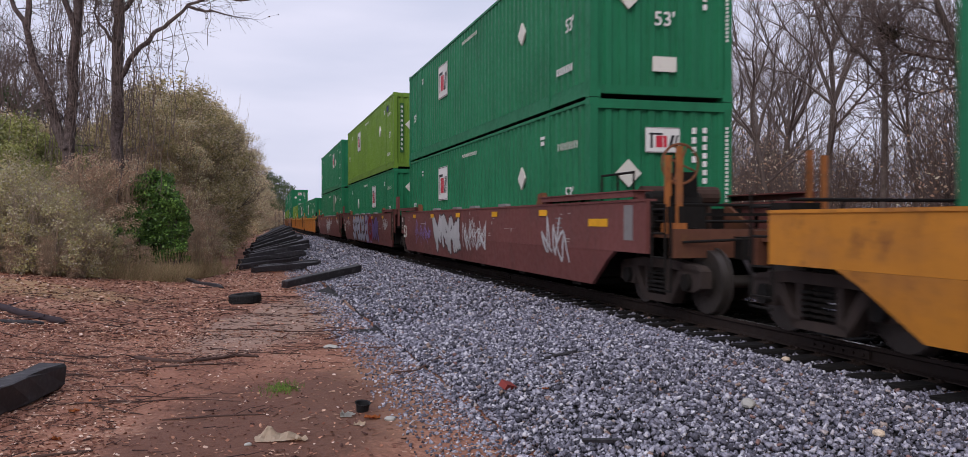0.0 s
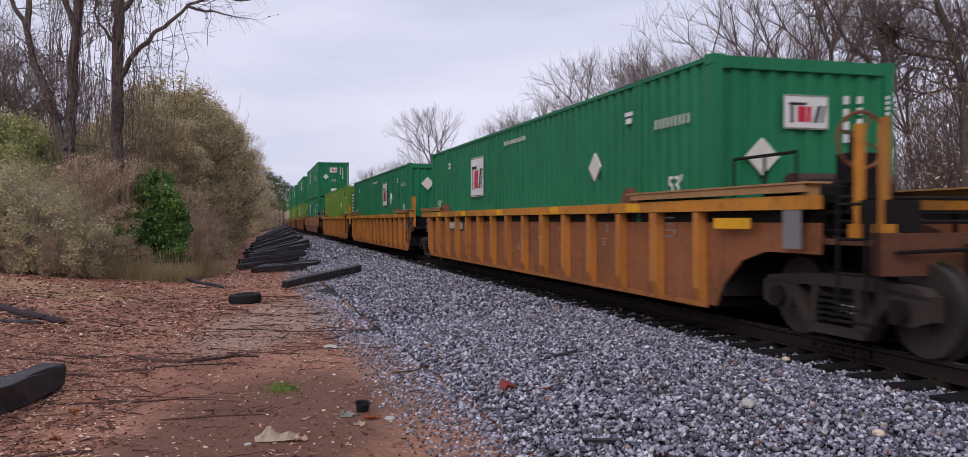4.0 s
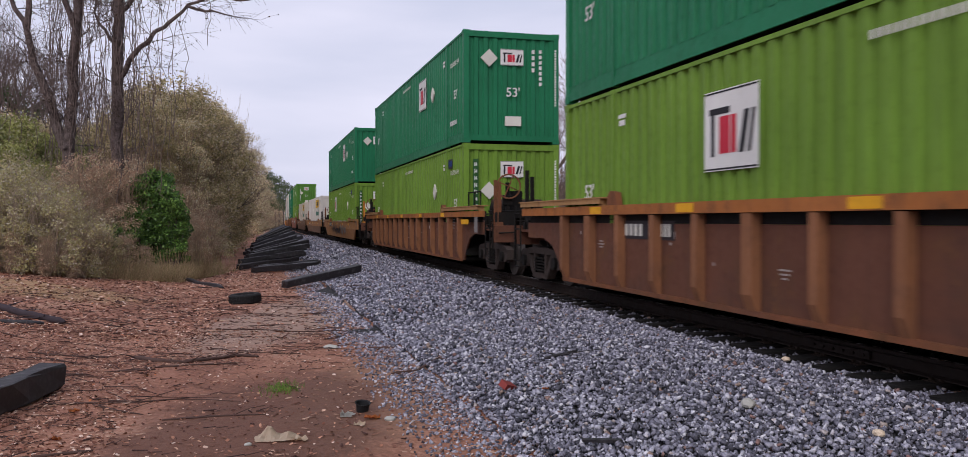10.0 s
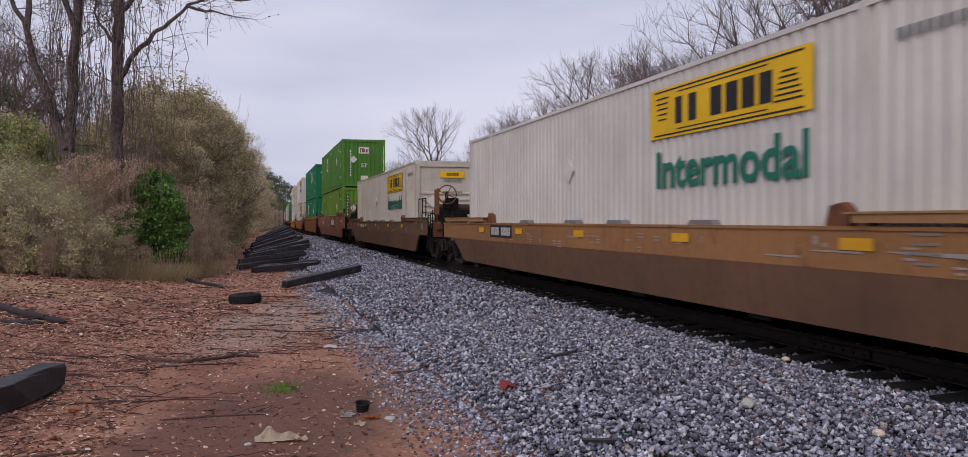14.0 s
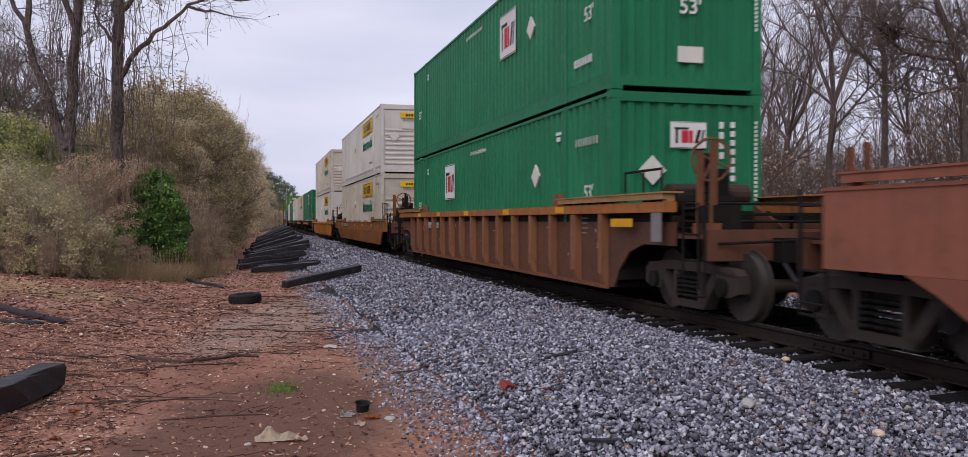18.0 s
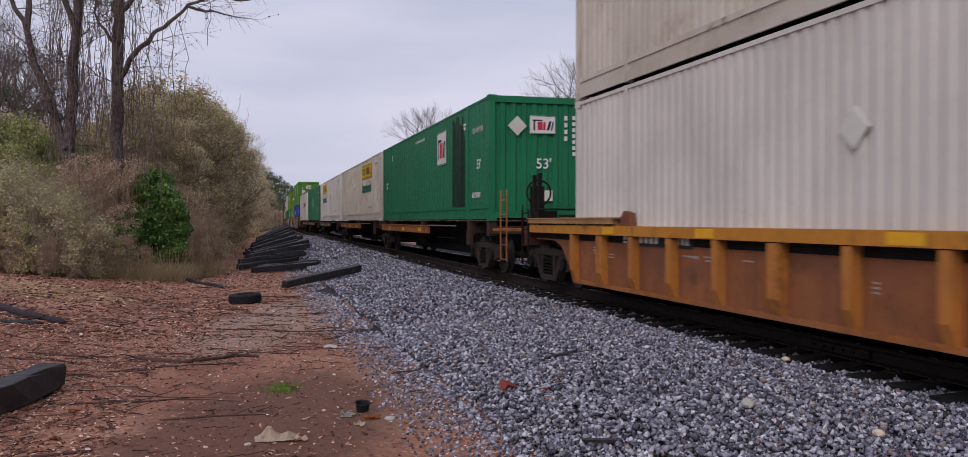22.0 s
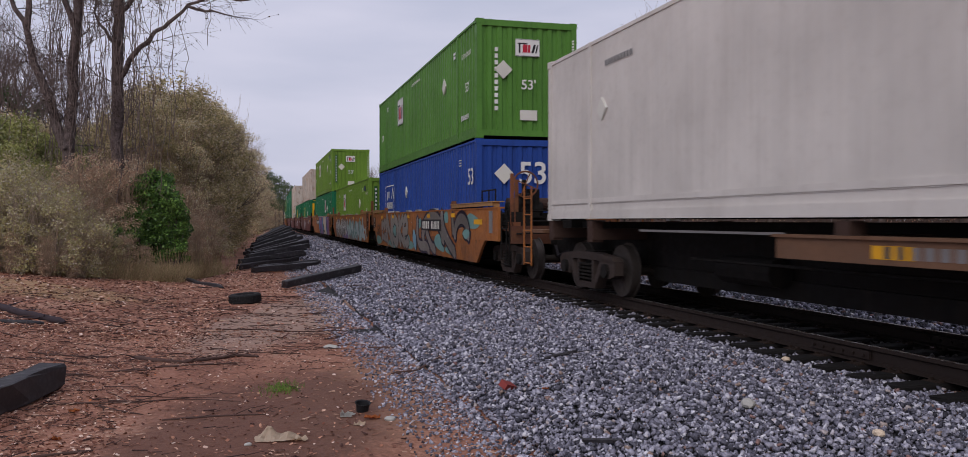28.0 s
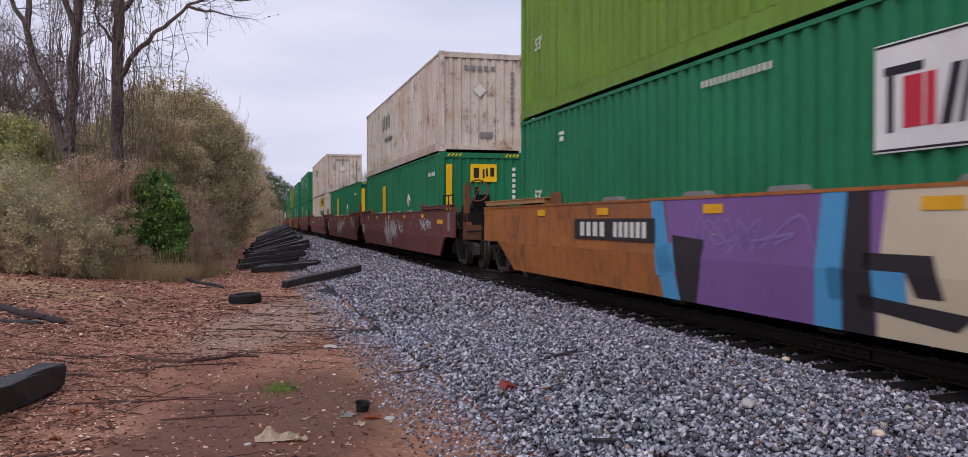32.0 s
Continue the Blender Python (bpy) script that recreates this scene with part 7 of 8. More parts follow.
tagged(new("distant_woods", tubes("distant_woods", segs, M_TWIG, 3)), "grey-brown depth of leafless winter woods", "woods", kind="stuff")
tagged(new("woodland_undergrowth", tubes("woodland_undergrowth", low_segs, M_WOODBRUSH, 3)), "brown tangle of bare stems under the winter trees", "undergrowth", kind="stuff")

# two trees at the edge of the woods, one with a nest of leaves on its long limb
def edge_tree(label, limbs, seed, d):
    r = np.random.default_rng(seed)
    segs = []
    for pts, r0, r1 in limbs:
        line = [np.array((sight(px, d), d + r.uniform(-0.3, 0.3) * (i > 0), 1.6 + (357 - py) / 1381 * d)) for i, (px, py) in enumerate(pts)]
        n = len(line) - 1
        for i in range(n):
            for j in range(3):
                a, b = line[i] + (line[i + 1] - line[i]) * j / 3, line[i] + (line[i + 1] - line[i]) * (j + 1) / 3
                k0, k1 = (i + j / 3) / n, (i + (j + 1) / 3) / n
                segs.append((*a, *b, r0 + (r1 - r0) * k0, r0 + (r1 - r0) * k1))
                if b[2] > 3.0:
                    for _ in range(2):
                        side = r.normal(0, 1, 3)
                        e = (b - a) / np.linalg.norm(b - a) * 0.5 + side / np.linalg.norm(side) * 0.8
                        fork(segs, b, e / np.linalg.norm(e), r.uniform(0.5, 0.9), 0.022, 2, r, 0.006)
    x0, y0 = segs[0][0], segs[0][1]
    segs = [(a - x0, b - y0, c, e - x0, f - y0, g, h, i) for a, b, c, e, f, g, h, i in segs]
    ob = plant("bare_tree", label, "tree", "bare trees beyond the track", segs)
    ob.matrix_basis = Matrix.Translation((x0, y0, 0))


edge_tree("dark leafless tree with a long level limb", [([(1568, 395), (1566, 250), (1560, 150), (1547, 73), (1520, 5), (1505, -60)], 0.16, 0.07), ([(1552, 98), (1510, 90), (1470, 82), (1442, 60), (1424, 50), (1400, 20)], 0.06, 0.025), ([(1545, 72), (1506, 60), (1456, 54)], 0.045, 0.02), ([(1558, 140), (1500, 150), (1440, 138)], 0.04, 0.015)], 201, 24.0)
edge_tree("slim leafless tree leaning among others", [([(1428, 390), (1432, 240), (1437, 91), (1424, 55), (1405, 0), (1395, -60)], 0.11, 0.06), ([(1434, 130), (1370, 60), (1330, 0)], 0.05, 0.03), ([(1436, 150), (1480, 110), (1568, 125)], 0.04, 0.02)], 202, 26.0)
rn = np.random.default_rng(203)
v = rn.normal(0, 0.11, (420, 3)) * np.array((1.1, 1.0, 0.8))
nest = tagged(new("leaf_nest", leaf_cards("leaf_nest", v, 0.04, 0.09, M_DARKLEAF, rn)), "dark round nest of dry leaves on a limb", "nest")
nest.matrix_basis = pose(sight(1441, 24.0), 24.0, 1.6 + (357 - 53) / 1381 * 24.0)

# ---------------- the thicket beside the path ----------------
SHRUBS = []
for seed, h, w, cl, per, cs, hol, shoots, mt, sz, bark, lab in (
        (81, 3.4, 3.6, 120, 120, 0.32, 0.55, 30, M_OLIVE, (0.025, 0.055), M_DRYTWIG, "olive green thicket shrub with small leaves"),
        (82, 2.2, 3.4, 90, 75, 0.3, 0.4, 160, M_TANLEAF, (0.018, 0.04), M_HAZETWIG, "tan and olive bramble thicket, half withered"),
        (83, 6.4, 3.4, 130, 120, 0.42, 0.45, 120, M_BROWNLEAF, (0.025, 0.055), M_DRYTWIG, "tall brownish shrub with withered leaves"),
        (84, 4.6, 2.8, 110, 70, 0.36, 0.4, 160, M_REDBRUSH, (0.02, 0.045), M_DRYTWIG, "reddish brown half-leafless brush"),
        (85, 6.0, 4.6, 210, 120, 0.45, 0.5, 60, M_OLIVEBROWN, (0.03, 0.06), M_DRYTWIG, "broad olive-brown leafy shrub")):
    segs, lv = clump_bush(seed, h, w, cl, per, cs, hol, 0.04, shoots)
    SHRUBS.append(plant("thicket_shrub", lab, "shrub", "shrubs beside the path", segs, lv, mt, sz, bark, seed, part_names=("stem", "foliage"), thin=0.012))
first = [True] * 5


def put_shrub(i, x, y, scale):
    if first[i]:
        first[i] = False
        return drop_at(SHRUBS[i], x, y, rw.uniform(0, 6.28), scale)
    return again(SHRUBS[i], x, y, rw.uniform(0, 6.28), scale)


# bramble bank in front, then the olive growth
for px, d, i, k in ((5, 21.4, 1, 1.0), (70, 21.6, 1, 0.95), (122, 22.2, 1, 0.72), (-60, 21.4, 1, 1.1), (160, 23.2, 1, 0.55), (35, 22.6, 1, 1.15), (100, 23.4, 1, 1.0), (-20, 22.8, 1, 1.25), (150, 24.6, 1, 0.8),
                    (0, 24.6, 0, 0.95), (72, 25.0, 0, 0.85), (25, 26.1, 0, 1.1), (100, 26.4, 0, 0.92), (-75, 25.1, 0, 1.05), (45, 27.2, 0, 1.22), (118, 28.0, 0, 0.95), (-25, 27.6, 0, 1.35), (-110, 28.1, 0, 1.4),
                    (165, 29.0, 3, 0.72), (200, 29.5, 3, 0.8), (60, 31.6, 2, 0.72), (0, 31.6, 2, 0.75), (118, 32.6, 2, 0.62), (275, 28.4, 1, 0.8), (300, 30.0, 3, 0.62), (318, 31.4, 1, 0.75)):
    put_shrub(i, sight(px, d), d, k)
# taller brown growth and the wood's edge on up the line: bearing, distance, kind, height
for px, d, i, h in ((222, 31.5, 4, 6.0), (285, 33, 2, 5.6), (180, 35, 4, 5.4), (262, 37, 4, 7.6), (310, 39, 4, 6.6), (120, 37, 4, 5.2), (60, 37, 4, 5.2), (0, 36, 4, 5.0), (340, 47, 4, 6.6), (300, 44, 4, 8.4), (325, 56, 4, 9.4), (235, 34, 2, 6.4), (300, 36.5, 2, 5.6), (292, 42, 2, 7.8), (325, 43, 2, 6.6), (338, 50, 2, 7.4), (335, 54, 2, 9.0), (355, 62, 2, 9.2), (375, 74, 2, 10.4), (345, 72, 2, 11.2), (390, 90, 2, 11.0), (378, 95, 2, 11.4), (404, 110, 2, 11.0), (415, 130, 2, 10.2), (402, 135, 2, 11.2), (428, 160, 2, 9.4), (418, 165, 2, 10.2), (438, 200, 2, 8.4), (448, 250, 2, 7.0), (455, 300, 2, 7.0),
                    (285, 36, 3, 3.4), (312, 42, 3, 4.2), (332, 46, 3, 4.4), (350, 53, 3, 5.0), (368, 62, 3, 5.4), (382, 74, 3, 5.6), (394, 86, 3, 6.0), (404, 98, 3, 6.4), (414, 115, 3, 6.6), (423, 132, 3, 6.6), (430, 150, 3, 6.6), (437, 175, 3, 6.6), (443, 205, 3, 6.6), (449, 240, 3, 6.4), (455, 290, 3, 6.4)):
    put_shrub(i, sight(px, d), d, h / (6.6 if i == 2 else 6.1 if i == 4 else 4.7))

# low reddish brush along the foot of the thicket
for px, d, h in ((112, 24.0, 2.9), (138, 24.2, 3.3), (172, 24.3, 3.0), (198, 24.5, 3.3), (140, 22.6, 1.3), (170, 23.0, 1.2), (205, 23.6, 1.2), (235, 24.0, 0.9), (262, 25.0, 1.1), (290, 26.2, 1.6), (315, 28.0, 1.9), (330, 30.5, 2.2), (345, 34.0, 2.4), (20, 20.6, 1.0), (75, 20.9, 1.0), (115, 21.4, 1.0), (-30, 20.6, 1.1)):
    put_shrub(3, sight(px, d), d, h / 4.7)

# dark evergreen bush
segs, lv = clump_bush(90, 2.75, 1.5, 80, 210, 0.27, 0.35, 0.22, 0)
evergreen = drop_at(plant("evergreen_bush", "dense dark green evergreen bush with glossy leaves", "shrub", "", segs, lv, M_EVERGREEN, (0.03, 0.06), M_TWIG, 7, part_names=("stem", "foliage"), thin=0.012), sight(252, 25.0), 25.0, 0.3, 1.08)
again(evergreen, sight(216, 24.5), 24.5, 2.1, 0.7)
again(evergreen, sight(276, 24.9), 24.9, 4.4, 0.82)
segs, lv = clump_bush(91, 1.45, 1.3, 46, 120, 0.17, 0.3, 0.5, 0)
drop_at(plant("evergreen_bush", "low green evergreen bush among dry grass", "shrub", "", segs, lv, M_EVERGREEN, (0.025, 0.05), M_TWIG, 8, part_names=("stem", "foliage"), thin=0.012), sight(181, 23.8), 23.8, 1.1, 0.95)


# two tall trees with climbing stems, seen against the sky
def limb_tree(name, label, limbs, seed, x, y):
    r = np.random.default_rng(seed)
    segs, tips = [], []
    for pts, r0, r1, twig in limbs:
        n = len(pts) - 1
        for i in range(n):
            p, q = np.array(pts[i], float), np.array(pts[i + 1], float)
            m = 3
            a = p
            for j in range(m):
                b = p + (q - p) * (j + 1) / m + (r.normal(0, 0.035, 3) if j < m - 1 else 0)
                k0, k1 = (i + j / m) / n, (i + (j + 1) / m) / n
                segs.append((*a, *b, r0 + (r1 - r0) * k0, r0 + (r1 - r0) * k1))
                d = (b - a) / np.linalg.norm(b - a)
                if twig and r.random() < twig and b[2] > 3.5:
                    for _ in range(2):
                        side = r.normal(0, 1, 3)
                        e = d * 0.4 + side / np.linalg.norm(side) * 0.7
                        if twig > 0.56 and r.random() < 0.6:
                            fork(segs, b, e / np.linalg.norm(e), r.uniform(0.5, 1.0), 0.016, 2, r, 0.005)
                        nd = d * 0.5 + side / np.linalg.norm(side) * 0.7 + np.array((0, 0, 0.1))
                        grow(segs, tips, b, nd / np.linalg.norm(nd), r.uniform(0.8, 1.9), max(0.012, (r0 + (r1 - r0) * k1) * 0.12), 1, r, 0.2, (2, 4), 0.6, 0.0)
                a = b
    t = np.array(tips)
    lv = t[r.random(len(t)) < 0.4]
    ob = plant(name, label, "tree", "", segs, lv, M_DARKLEAF, (0.02, 0.045), M_REDBARK, seed)
    return drop_at(ob, x, y)


limb_tree("tall_tree", "tall leafless tree with forked grey trunk and climbing stems", [
    ([(0, 0, -0.3), (0.05, 0, 3.0), (0.1, 0.1, 4.6), (0.25, 0.1, 6.6), (0.35, 0.0, 9.5), (0.3, 0, 12.5)], 0.19, 0.12, 0.9),
    ([(0.02, 0, 3.4), (-0.45, 0.1, 4.6), (-1.05, 0.2, 6.0), (-1.3, 0.2, 7.2), (-1.9, 0.1, 8.3)], 0.17, 0.05, 0.6),
    ([(-1.25, 0.2, 7.0), (-1.2, 0.3, 8.6), (-1.0, 0.3, 10.0)], 0.1, 0.04, 0.6),
    ([(0.3, 0, 6.9), (-0.2, -0.2, 8.4), (-0.5, -0.1, 10)], 0.1, 0.03, 0.6)], 31, -12.25, 25.0)
limb_tree("tall_tree", "tall leafless tree with a long dead side branch", [
    ([(0, 0, -0.3), (0.02, 0, 3.0), (0.0, 0, 5.5), (0.05, 0.05, 7.4), (0.12, 0.1, 9.4), (0.15, 0.1, 12.5)], 0.195, 0.14, 0.8),
    ([(0.03, 0, 5.6), (0.55, -0.1, 6.35), (1.1, -0.2, 6.85), (1.6, -0.2, 7.25), (2.2, -0.3, 7.75), (2.9, -0.3, 7.95), (4.1, -0.3, 7.9)], 0.09, 0.022, 0.4),
    ([(2.2, -0.3, 7.7), (2.9, -0.4, 7.55), (3.5, -0.4, 7.4)], 0.05, 0.015, 0.5),
    ([(0.08, 0, 7.6), (0.6, 0.2, 8.2), (1.3, 0.3, 9.0)], 0.08, 0.03, 0.6),
    ([(0.05, 0, 6.6), (-0.6, 0.2, 7.3), (-0.9, 0.3, 8.4)], 0.06, 0.02, 0.7)], 32, -10.75, 25.0)
# hanging vines round both trunks
rv = np.random.default_rng(33)
for x0, wide in ((-12.25, 0.85), (-11.3, 0.8), (-10.2, 0.7)):
    segs, tips = [], []
    for k in range(46):
        a = np.array((rv.normal(0, wide), rv.normal(0, 0.5), rv.uniform(5.6, 11.5)))
        ln = int(rv.integers(7, 18))
        for j in range(ln):
            b = a + np.array((rv.normal(0, 0.06), rv.normal(0, 0.06), -rv.uniform(0.2, 0.5)))
            segs.append((*a, *b, 0.009, 0.009))
            if rv.random() < 0.4:
                c = b + rv.normal(0, 0.16, 3)
                segs.append((*b, *c, 0.006, 0.004))
                if rv.random() < 0.6:
                    tips.append(c)
            a = b
            if a[2] < 2.2:
                break
    drop_at(plant("hanging_vines", "thin bare vines with small dark pods hanging in a tree", "vine", "", segs, np.array(tips) + rv.normal(0, 0.05, (len(tips), 3)), M_DARKLEAF, (0.025, 0.05), M_TWIG, 5, part_names=("stem", "foliage"), thin=0.0), x0, 25.0)

# more bare trees and pines behind the thicket
for x, y, i, k in ((-18.2, 34, 1, 0.6), (-17.5, 33, 0, 0.55), (-20, 38, 2, 0.62), (-17.5, 38, 3, 0.55), (-14.2, 40, 1, 0.46), (-13.6, 46, 4, 0.44), (-24, 42, 5, 0.6), (-26, 52, 2, 0.6)):
    again(KINDS_BARE[i], x, y, rw.uniform(0, 6.28), k)


def pine(seed, height):
    r = np.random.default_rng(seed)
    segs, lv = [], []
    segs.append((0, 0, -0.2, 0, 0, height, 0.2, 0.03))
    for k in range(46):
        z = height * r.uniform(0.35, 0.99)
        a = r.uniform(0, 6.283)
        ln = (height - z) * 0.3 + 0.7
        q = np.array((math.cos(a) * ln, math.sin(a) * ln, z + r.uniform(-0.3, 0.6)))
        segs.append((0, 0, z, *q, 0.03, 0.008))
        for j in range(30):
            f = r.uniform(0.35, 1.05)
            lv.append(np.array((0, 0, z)) * (1 - f) + q * f + r.normal(0, 0.28, 3))
    return segs, np.array(lv)


segs, lv = pine(41, 11.0)
pine_a = drop_at(plant("pine_tree", "distant green pine above the thicket", "tree", "pines beside the line", segs, lv, M_PINE, (0.14, 0.26), None, 9, ratio=0.35), sight(5, 38), 38.0, 0.0, 0.58)
for px, d, k in ((30, 44, 0.62), (-40, 42, 0.64), (60, 52, 0.68), (300, 60, 0.8), (430, 150, 0.9), (438, 165, 0.95), (446, 190, 1.0), (452, 215, 1.1), (459, 245, 1.1), (466, 280, 1.2), (474, 330, 1.3)):
    again(pine_a, sight(px, d), d, rw.uniform(0, 6.28), k)

# thin dead twigs strewn over the litter
rt = np.random.default_rng(64)
segs = []
for k in range(1500):
    x, y = rt.uniform(-9.5, -1.6), 5.0 + 14.0 * rt.random() ** 1.3
    if near_track(x, y)[1] < 5.4 or (x > -3.2 and y < 10 and rt.random() < 0.8):
        continue
    a, ln, w = rt.uniform(-0.7, 0.7), rt.uniform(0.06, 0.34) * (2.2 if rt.random() < 0.08 else 1.0), rt.uniform(0.002, 0.006)
    for j in range(3):
        a += rt.normal(0, 0.3)
        x1, y1 = x + math.cos(a) * ln / 2, y + math.sin(a) * ln / 2
        segs.append((x, y, ground_height(x, y) + 0.012, x1, y1, ground_height(x1, y1) + 0.012 + rt.uniform(0, 0.02), w * (1 - j * 0.25), w * (0.75 - j * 0.25)))
        x, y = x1, y1
tagged(new("dead_twigs", tubes("dead_twigs", segs, M_DEADTWIG, 4)), "thin dark dead twigs strewn over the litter", "twigs", kind="stuff")

# dry grass along the edge of the thicket
rg = np.random.default_rng(77)
n = 24000
gx = rg.uniform(-15.5, -8.4, n)
gy = 18.2 + (gx + 15.5) * 0.85 + np.abs(rg.normal(0, 2.0, n)) - 0.6 * rg.random(n)
base = np.array([(x, y, ground_height(x, y)) for x, y in zip(gx, gy)])
ln = rg.uniform(0.1, 0.5, n) * (1 + 0.9 * (rg.random(n) < 0.15))
tip = base + np.stack([rg.normal(0, 0.16, n), rg.normal(0, 0.16, n), ln], 1)
tagged(new("dry_grass", tubes("dry_grass", np.concatenate([base, tip, np.full((n, 1), 0.005), np.full((n, 1), 0.002)], 1), M_GRASS, 3)), "dry tan grass along the edge of the thicket", "grass", kind="stuff")
# ---------------- ties in the track ----------------
M_TIE = worn_paint("creosoted_tie_wood", (0.012, 0.011, 0.011), (0.045, 0.037, 0.033), 0.45, rough=0.85, streak=False)
M_OLDTIE = worn_paint("weathered_black_tie_wood", (0.02, 0.017, 0.021), (0.15, 0.14, 0.15), 0.8, rough=0.55, streak=False, spec=0.5)
M_PLATE = worn_paint("rusty_tie_plate", (0.03, 0.02, 0.016), (0.06, 0.036, 0.026), 0.5, rough=0.8, streak=False)


def beam_mesh(name, l, w, h, seed, material, rough=0.006):
    """A sawn timber with worn, slightly split edges along local x."""
    r = random.Random(seed)
    bm = bmesh.new()
    n = 9
    rings = []
    prof = [(-0.5, -0.42), (-0.42, -0.5), (0.42, -0.5), (0.5, -0.42), (0.5, 0.42), (0.42, 0.5), (-0.42, 0.5), (-0.5, 0.42)]
    for i in range(n):
        x = l * (i / (n - 1) - 0.5)
        k = 0.97 if i in (0, n - 1) else 1.0
        rings.append([bm.verts.new((x + (r.uniform(-1, 1) * rough * 3 if i in (0, n - 1) else 0), a * w * k + r.uniform(-rough, rough), b * h * k + r.uniform(-rough, rough))) for a, b in prof])
    for i in range(n - 1):
        for j in range(8):
            bm.faces.new((rings[i][j], rings[i][(j + 1) % 8], rings[i + 1][(j + 1) % 8], rings[i + 1][j]))
    bm.faces.new(rings[0][::-1])
    bm.faces.new(rings[-1])
    return mesh_of(bm, name, material)


TIE_MESHES = [beam_mesh("tie", 2.6, 0.23, 0.18, 300 + k, M_TIE) for k in range(3)]
bm = bmesh.new()
box(bm, -0.09, 0.09, -0.17, 0.17, 0, 0.012)
for sx in (-1, 1):
    for sy in (-1, 1):
        box(bm, sx * 0.06 - 0.015, sx * 0.06 + 0.015, sy * 0.1 - 0.015, sy * 0.1 + 0.015, 0.012, 0.035)
PLATE_MESH = mesh_of(bm, "tie_plate", M_PLATE)
for k in range(84):
    s = 0.5 + k * 0.505
    tie = tagged(new("railway_tie", TIE_MESHES[k % 3]), "dark creosoted wooden tie bedded in the ballast", "railway tie", "ties of the track")
    tie.matrix_basis = track_pose(s, RAIL - 0.186 - 0.09) @ pose(0, rw.uniform(-0.03, 0.03), 0, 0, 0, 90 + rw.uniform(-1.2, 1.2))
    for sy in (-1, 1):
        part("tie_plate", PLATE_MESH, None, tie, at=pose(sy * 0.7535, 0, 0.088, 0, 0, 90))
verts, faces = [], []
for k in range(400):
    s = 43.0 + k * 0.505 if k < 300 else -k * 0.505 + 151.5
    m = track_pose(s, RAIL - 0.186 - 0.09)
    b0 = len(verts)
    for x, y, z in ((-0.115, -1.3, -0.09), (0.115, -1.3, -0.09), (0.115, 1.3, -0.09), (-0.115, 1.3, -0.09), (-0.115, -1.3, 0.09), (0.115, -1.3, 0.09), (0.115, 1.3, 0.09), (-0.115, 1.3, 0.09)):
        verts.append(m @ Vector((x, y, z)))
    faces += [(b0 + 4, b0 + 5, b0 + 6, b0 + 7), (b0, b0 + 1, b0 + 5, b0 + 4), (b0 + 1, b0 + 2, b0 + 6, b0 + 5), (b0 + 2, b0 + 3, b0 + 7, b0 + 6), (b0 + 3, b0, b0 + 4, b0 + 7)]
me = bpy.data.meshes.new("railway_ties")
me.from_pydata(verts, [], faces)
me.materials.append(M_TIE)
tagged(new("railway_ties", me), "dark wooden ties further along the track", "railway ties", kind="stuff")

# ---------------- discarded ties heaped along the path ----------------
OLD_MESHES = [beam_mesh("old_tie", 2.5, 0.23, 0.19, 330 + k, M_OLDTIE, 0.01) for k in range(4)]


def lay(mesh, a, b, label, roll=0.0, name="discarded_tie", group="discarded ties beside the track"):
    """A timber from its low end a towards b."""
    a, b = Vector(a), Vector(b)
    d = (b - a).normalized()
    mid = a + d * 1.25
    ob = tagged(new(name, mesh), label, "railway tie", group)
    side = Vector((0, 0, 1)).cross(d).normalized()
    upv = d.cross(side)
    m = Matrix((d, side, upv)).transposed().to_4x4()
    ob.matrix_basis = Matrix.Translation(mid + upv * 0.095) @ m @ pose(0, 0, 0, roll)
    return ob


lay(OLD_MESHES[0], (-5.06, 21.58, -0.11), (-3.45, 23.4, 0.2), "black weathered tie lying on the edge of the ballast", 4)
plank = tagged(new("wood_plank", beam_mesh("wood_plank", 1.2, 0.16, 0.07, 350, M_OLDTIE, 0.006)), "dark broken plank resting on the ballast", "plank")
plank.matrix_basis = pose(-3.95, 24.1, 0.2, 0, -5, 58)
heap = [(-7.63, 28.0, 0.16), (-8.5, 29.6, 0.3), (-9.0, 32.0, 0.4), (-10.2, 37.0, 0.5), (-10.6, 38.4, 0.5), (-11.6, 41.5, 0.6), (-12.6, 45.3, 0.72), (-14.2, 52.0, 0.75), (-15.6, 58.0, 0.75), (-17.5, 65.4, 0.78)]
for k, (ax, ay, rise) in enumerate(heap):
    for layer in range(3):
        z0 = -0.11 + layer * 0.16 * (rise > 0.2)
        jx, jy = rw.uniform(-0.15, 0.15), layer * 0.45 + rw.uniform(-0.1, 0.1)
        lay(OLD_MESHES[(k + layer) % 4], (ax + jx, ay + jy, z0), (ax + jx + 1.75 + rw.uniform(-0.22, 0.3), ay + jy + 1.95 + rw.uniform(-0.4, 0.3), z0 + rise * (0.95 + 0.15 * layer) - 0.05), "black weathered tie heaped with others along the path" if layer else "split black tie at the foot of a heap", rw.uniform(-9, 9))
# old beam near the path
old = tagged(new("timber_beam", beam_mesh("timber_beam", 2.7, 0.24, 0.24, 361, M_OLDTIE, 0.02)), "blackened weathered timber beam lying on the litter", "timber beam")
old.matrix_basis = pose(-4.12, 6.86, ground_height(-4.1, 7.0) + 0.11, 0, -0.5, 92)


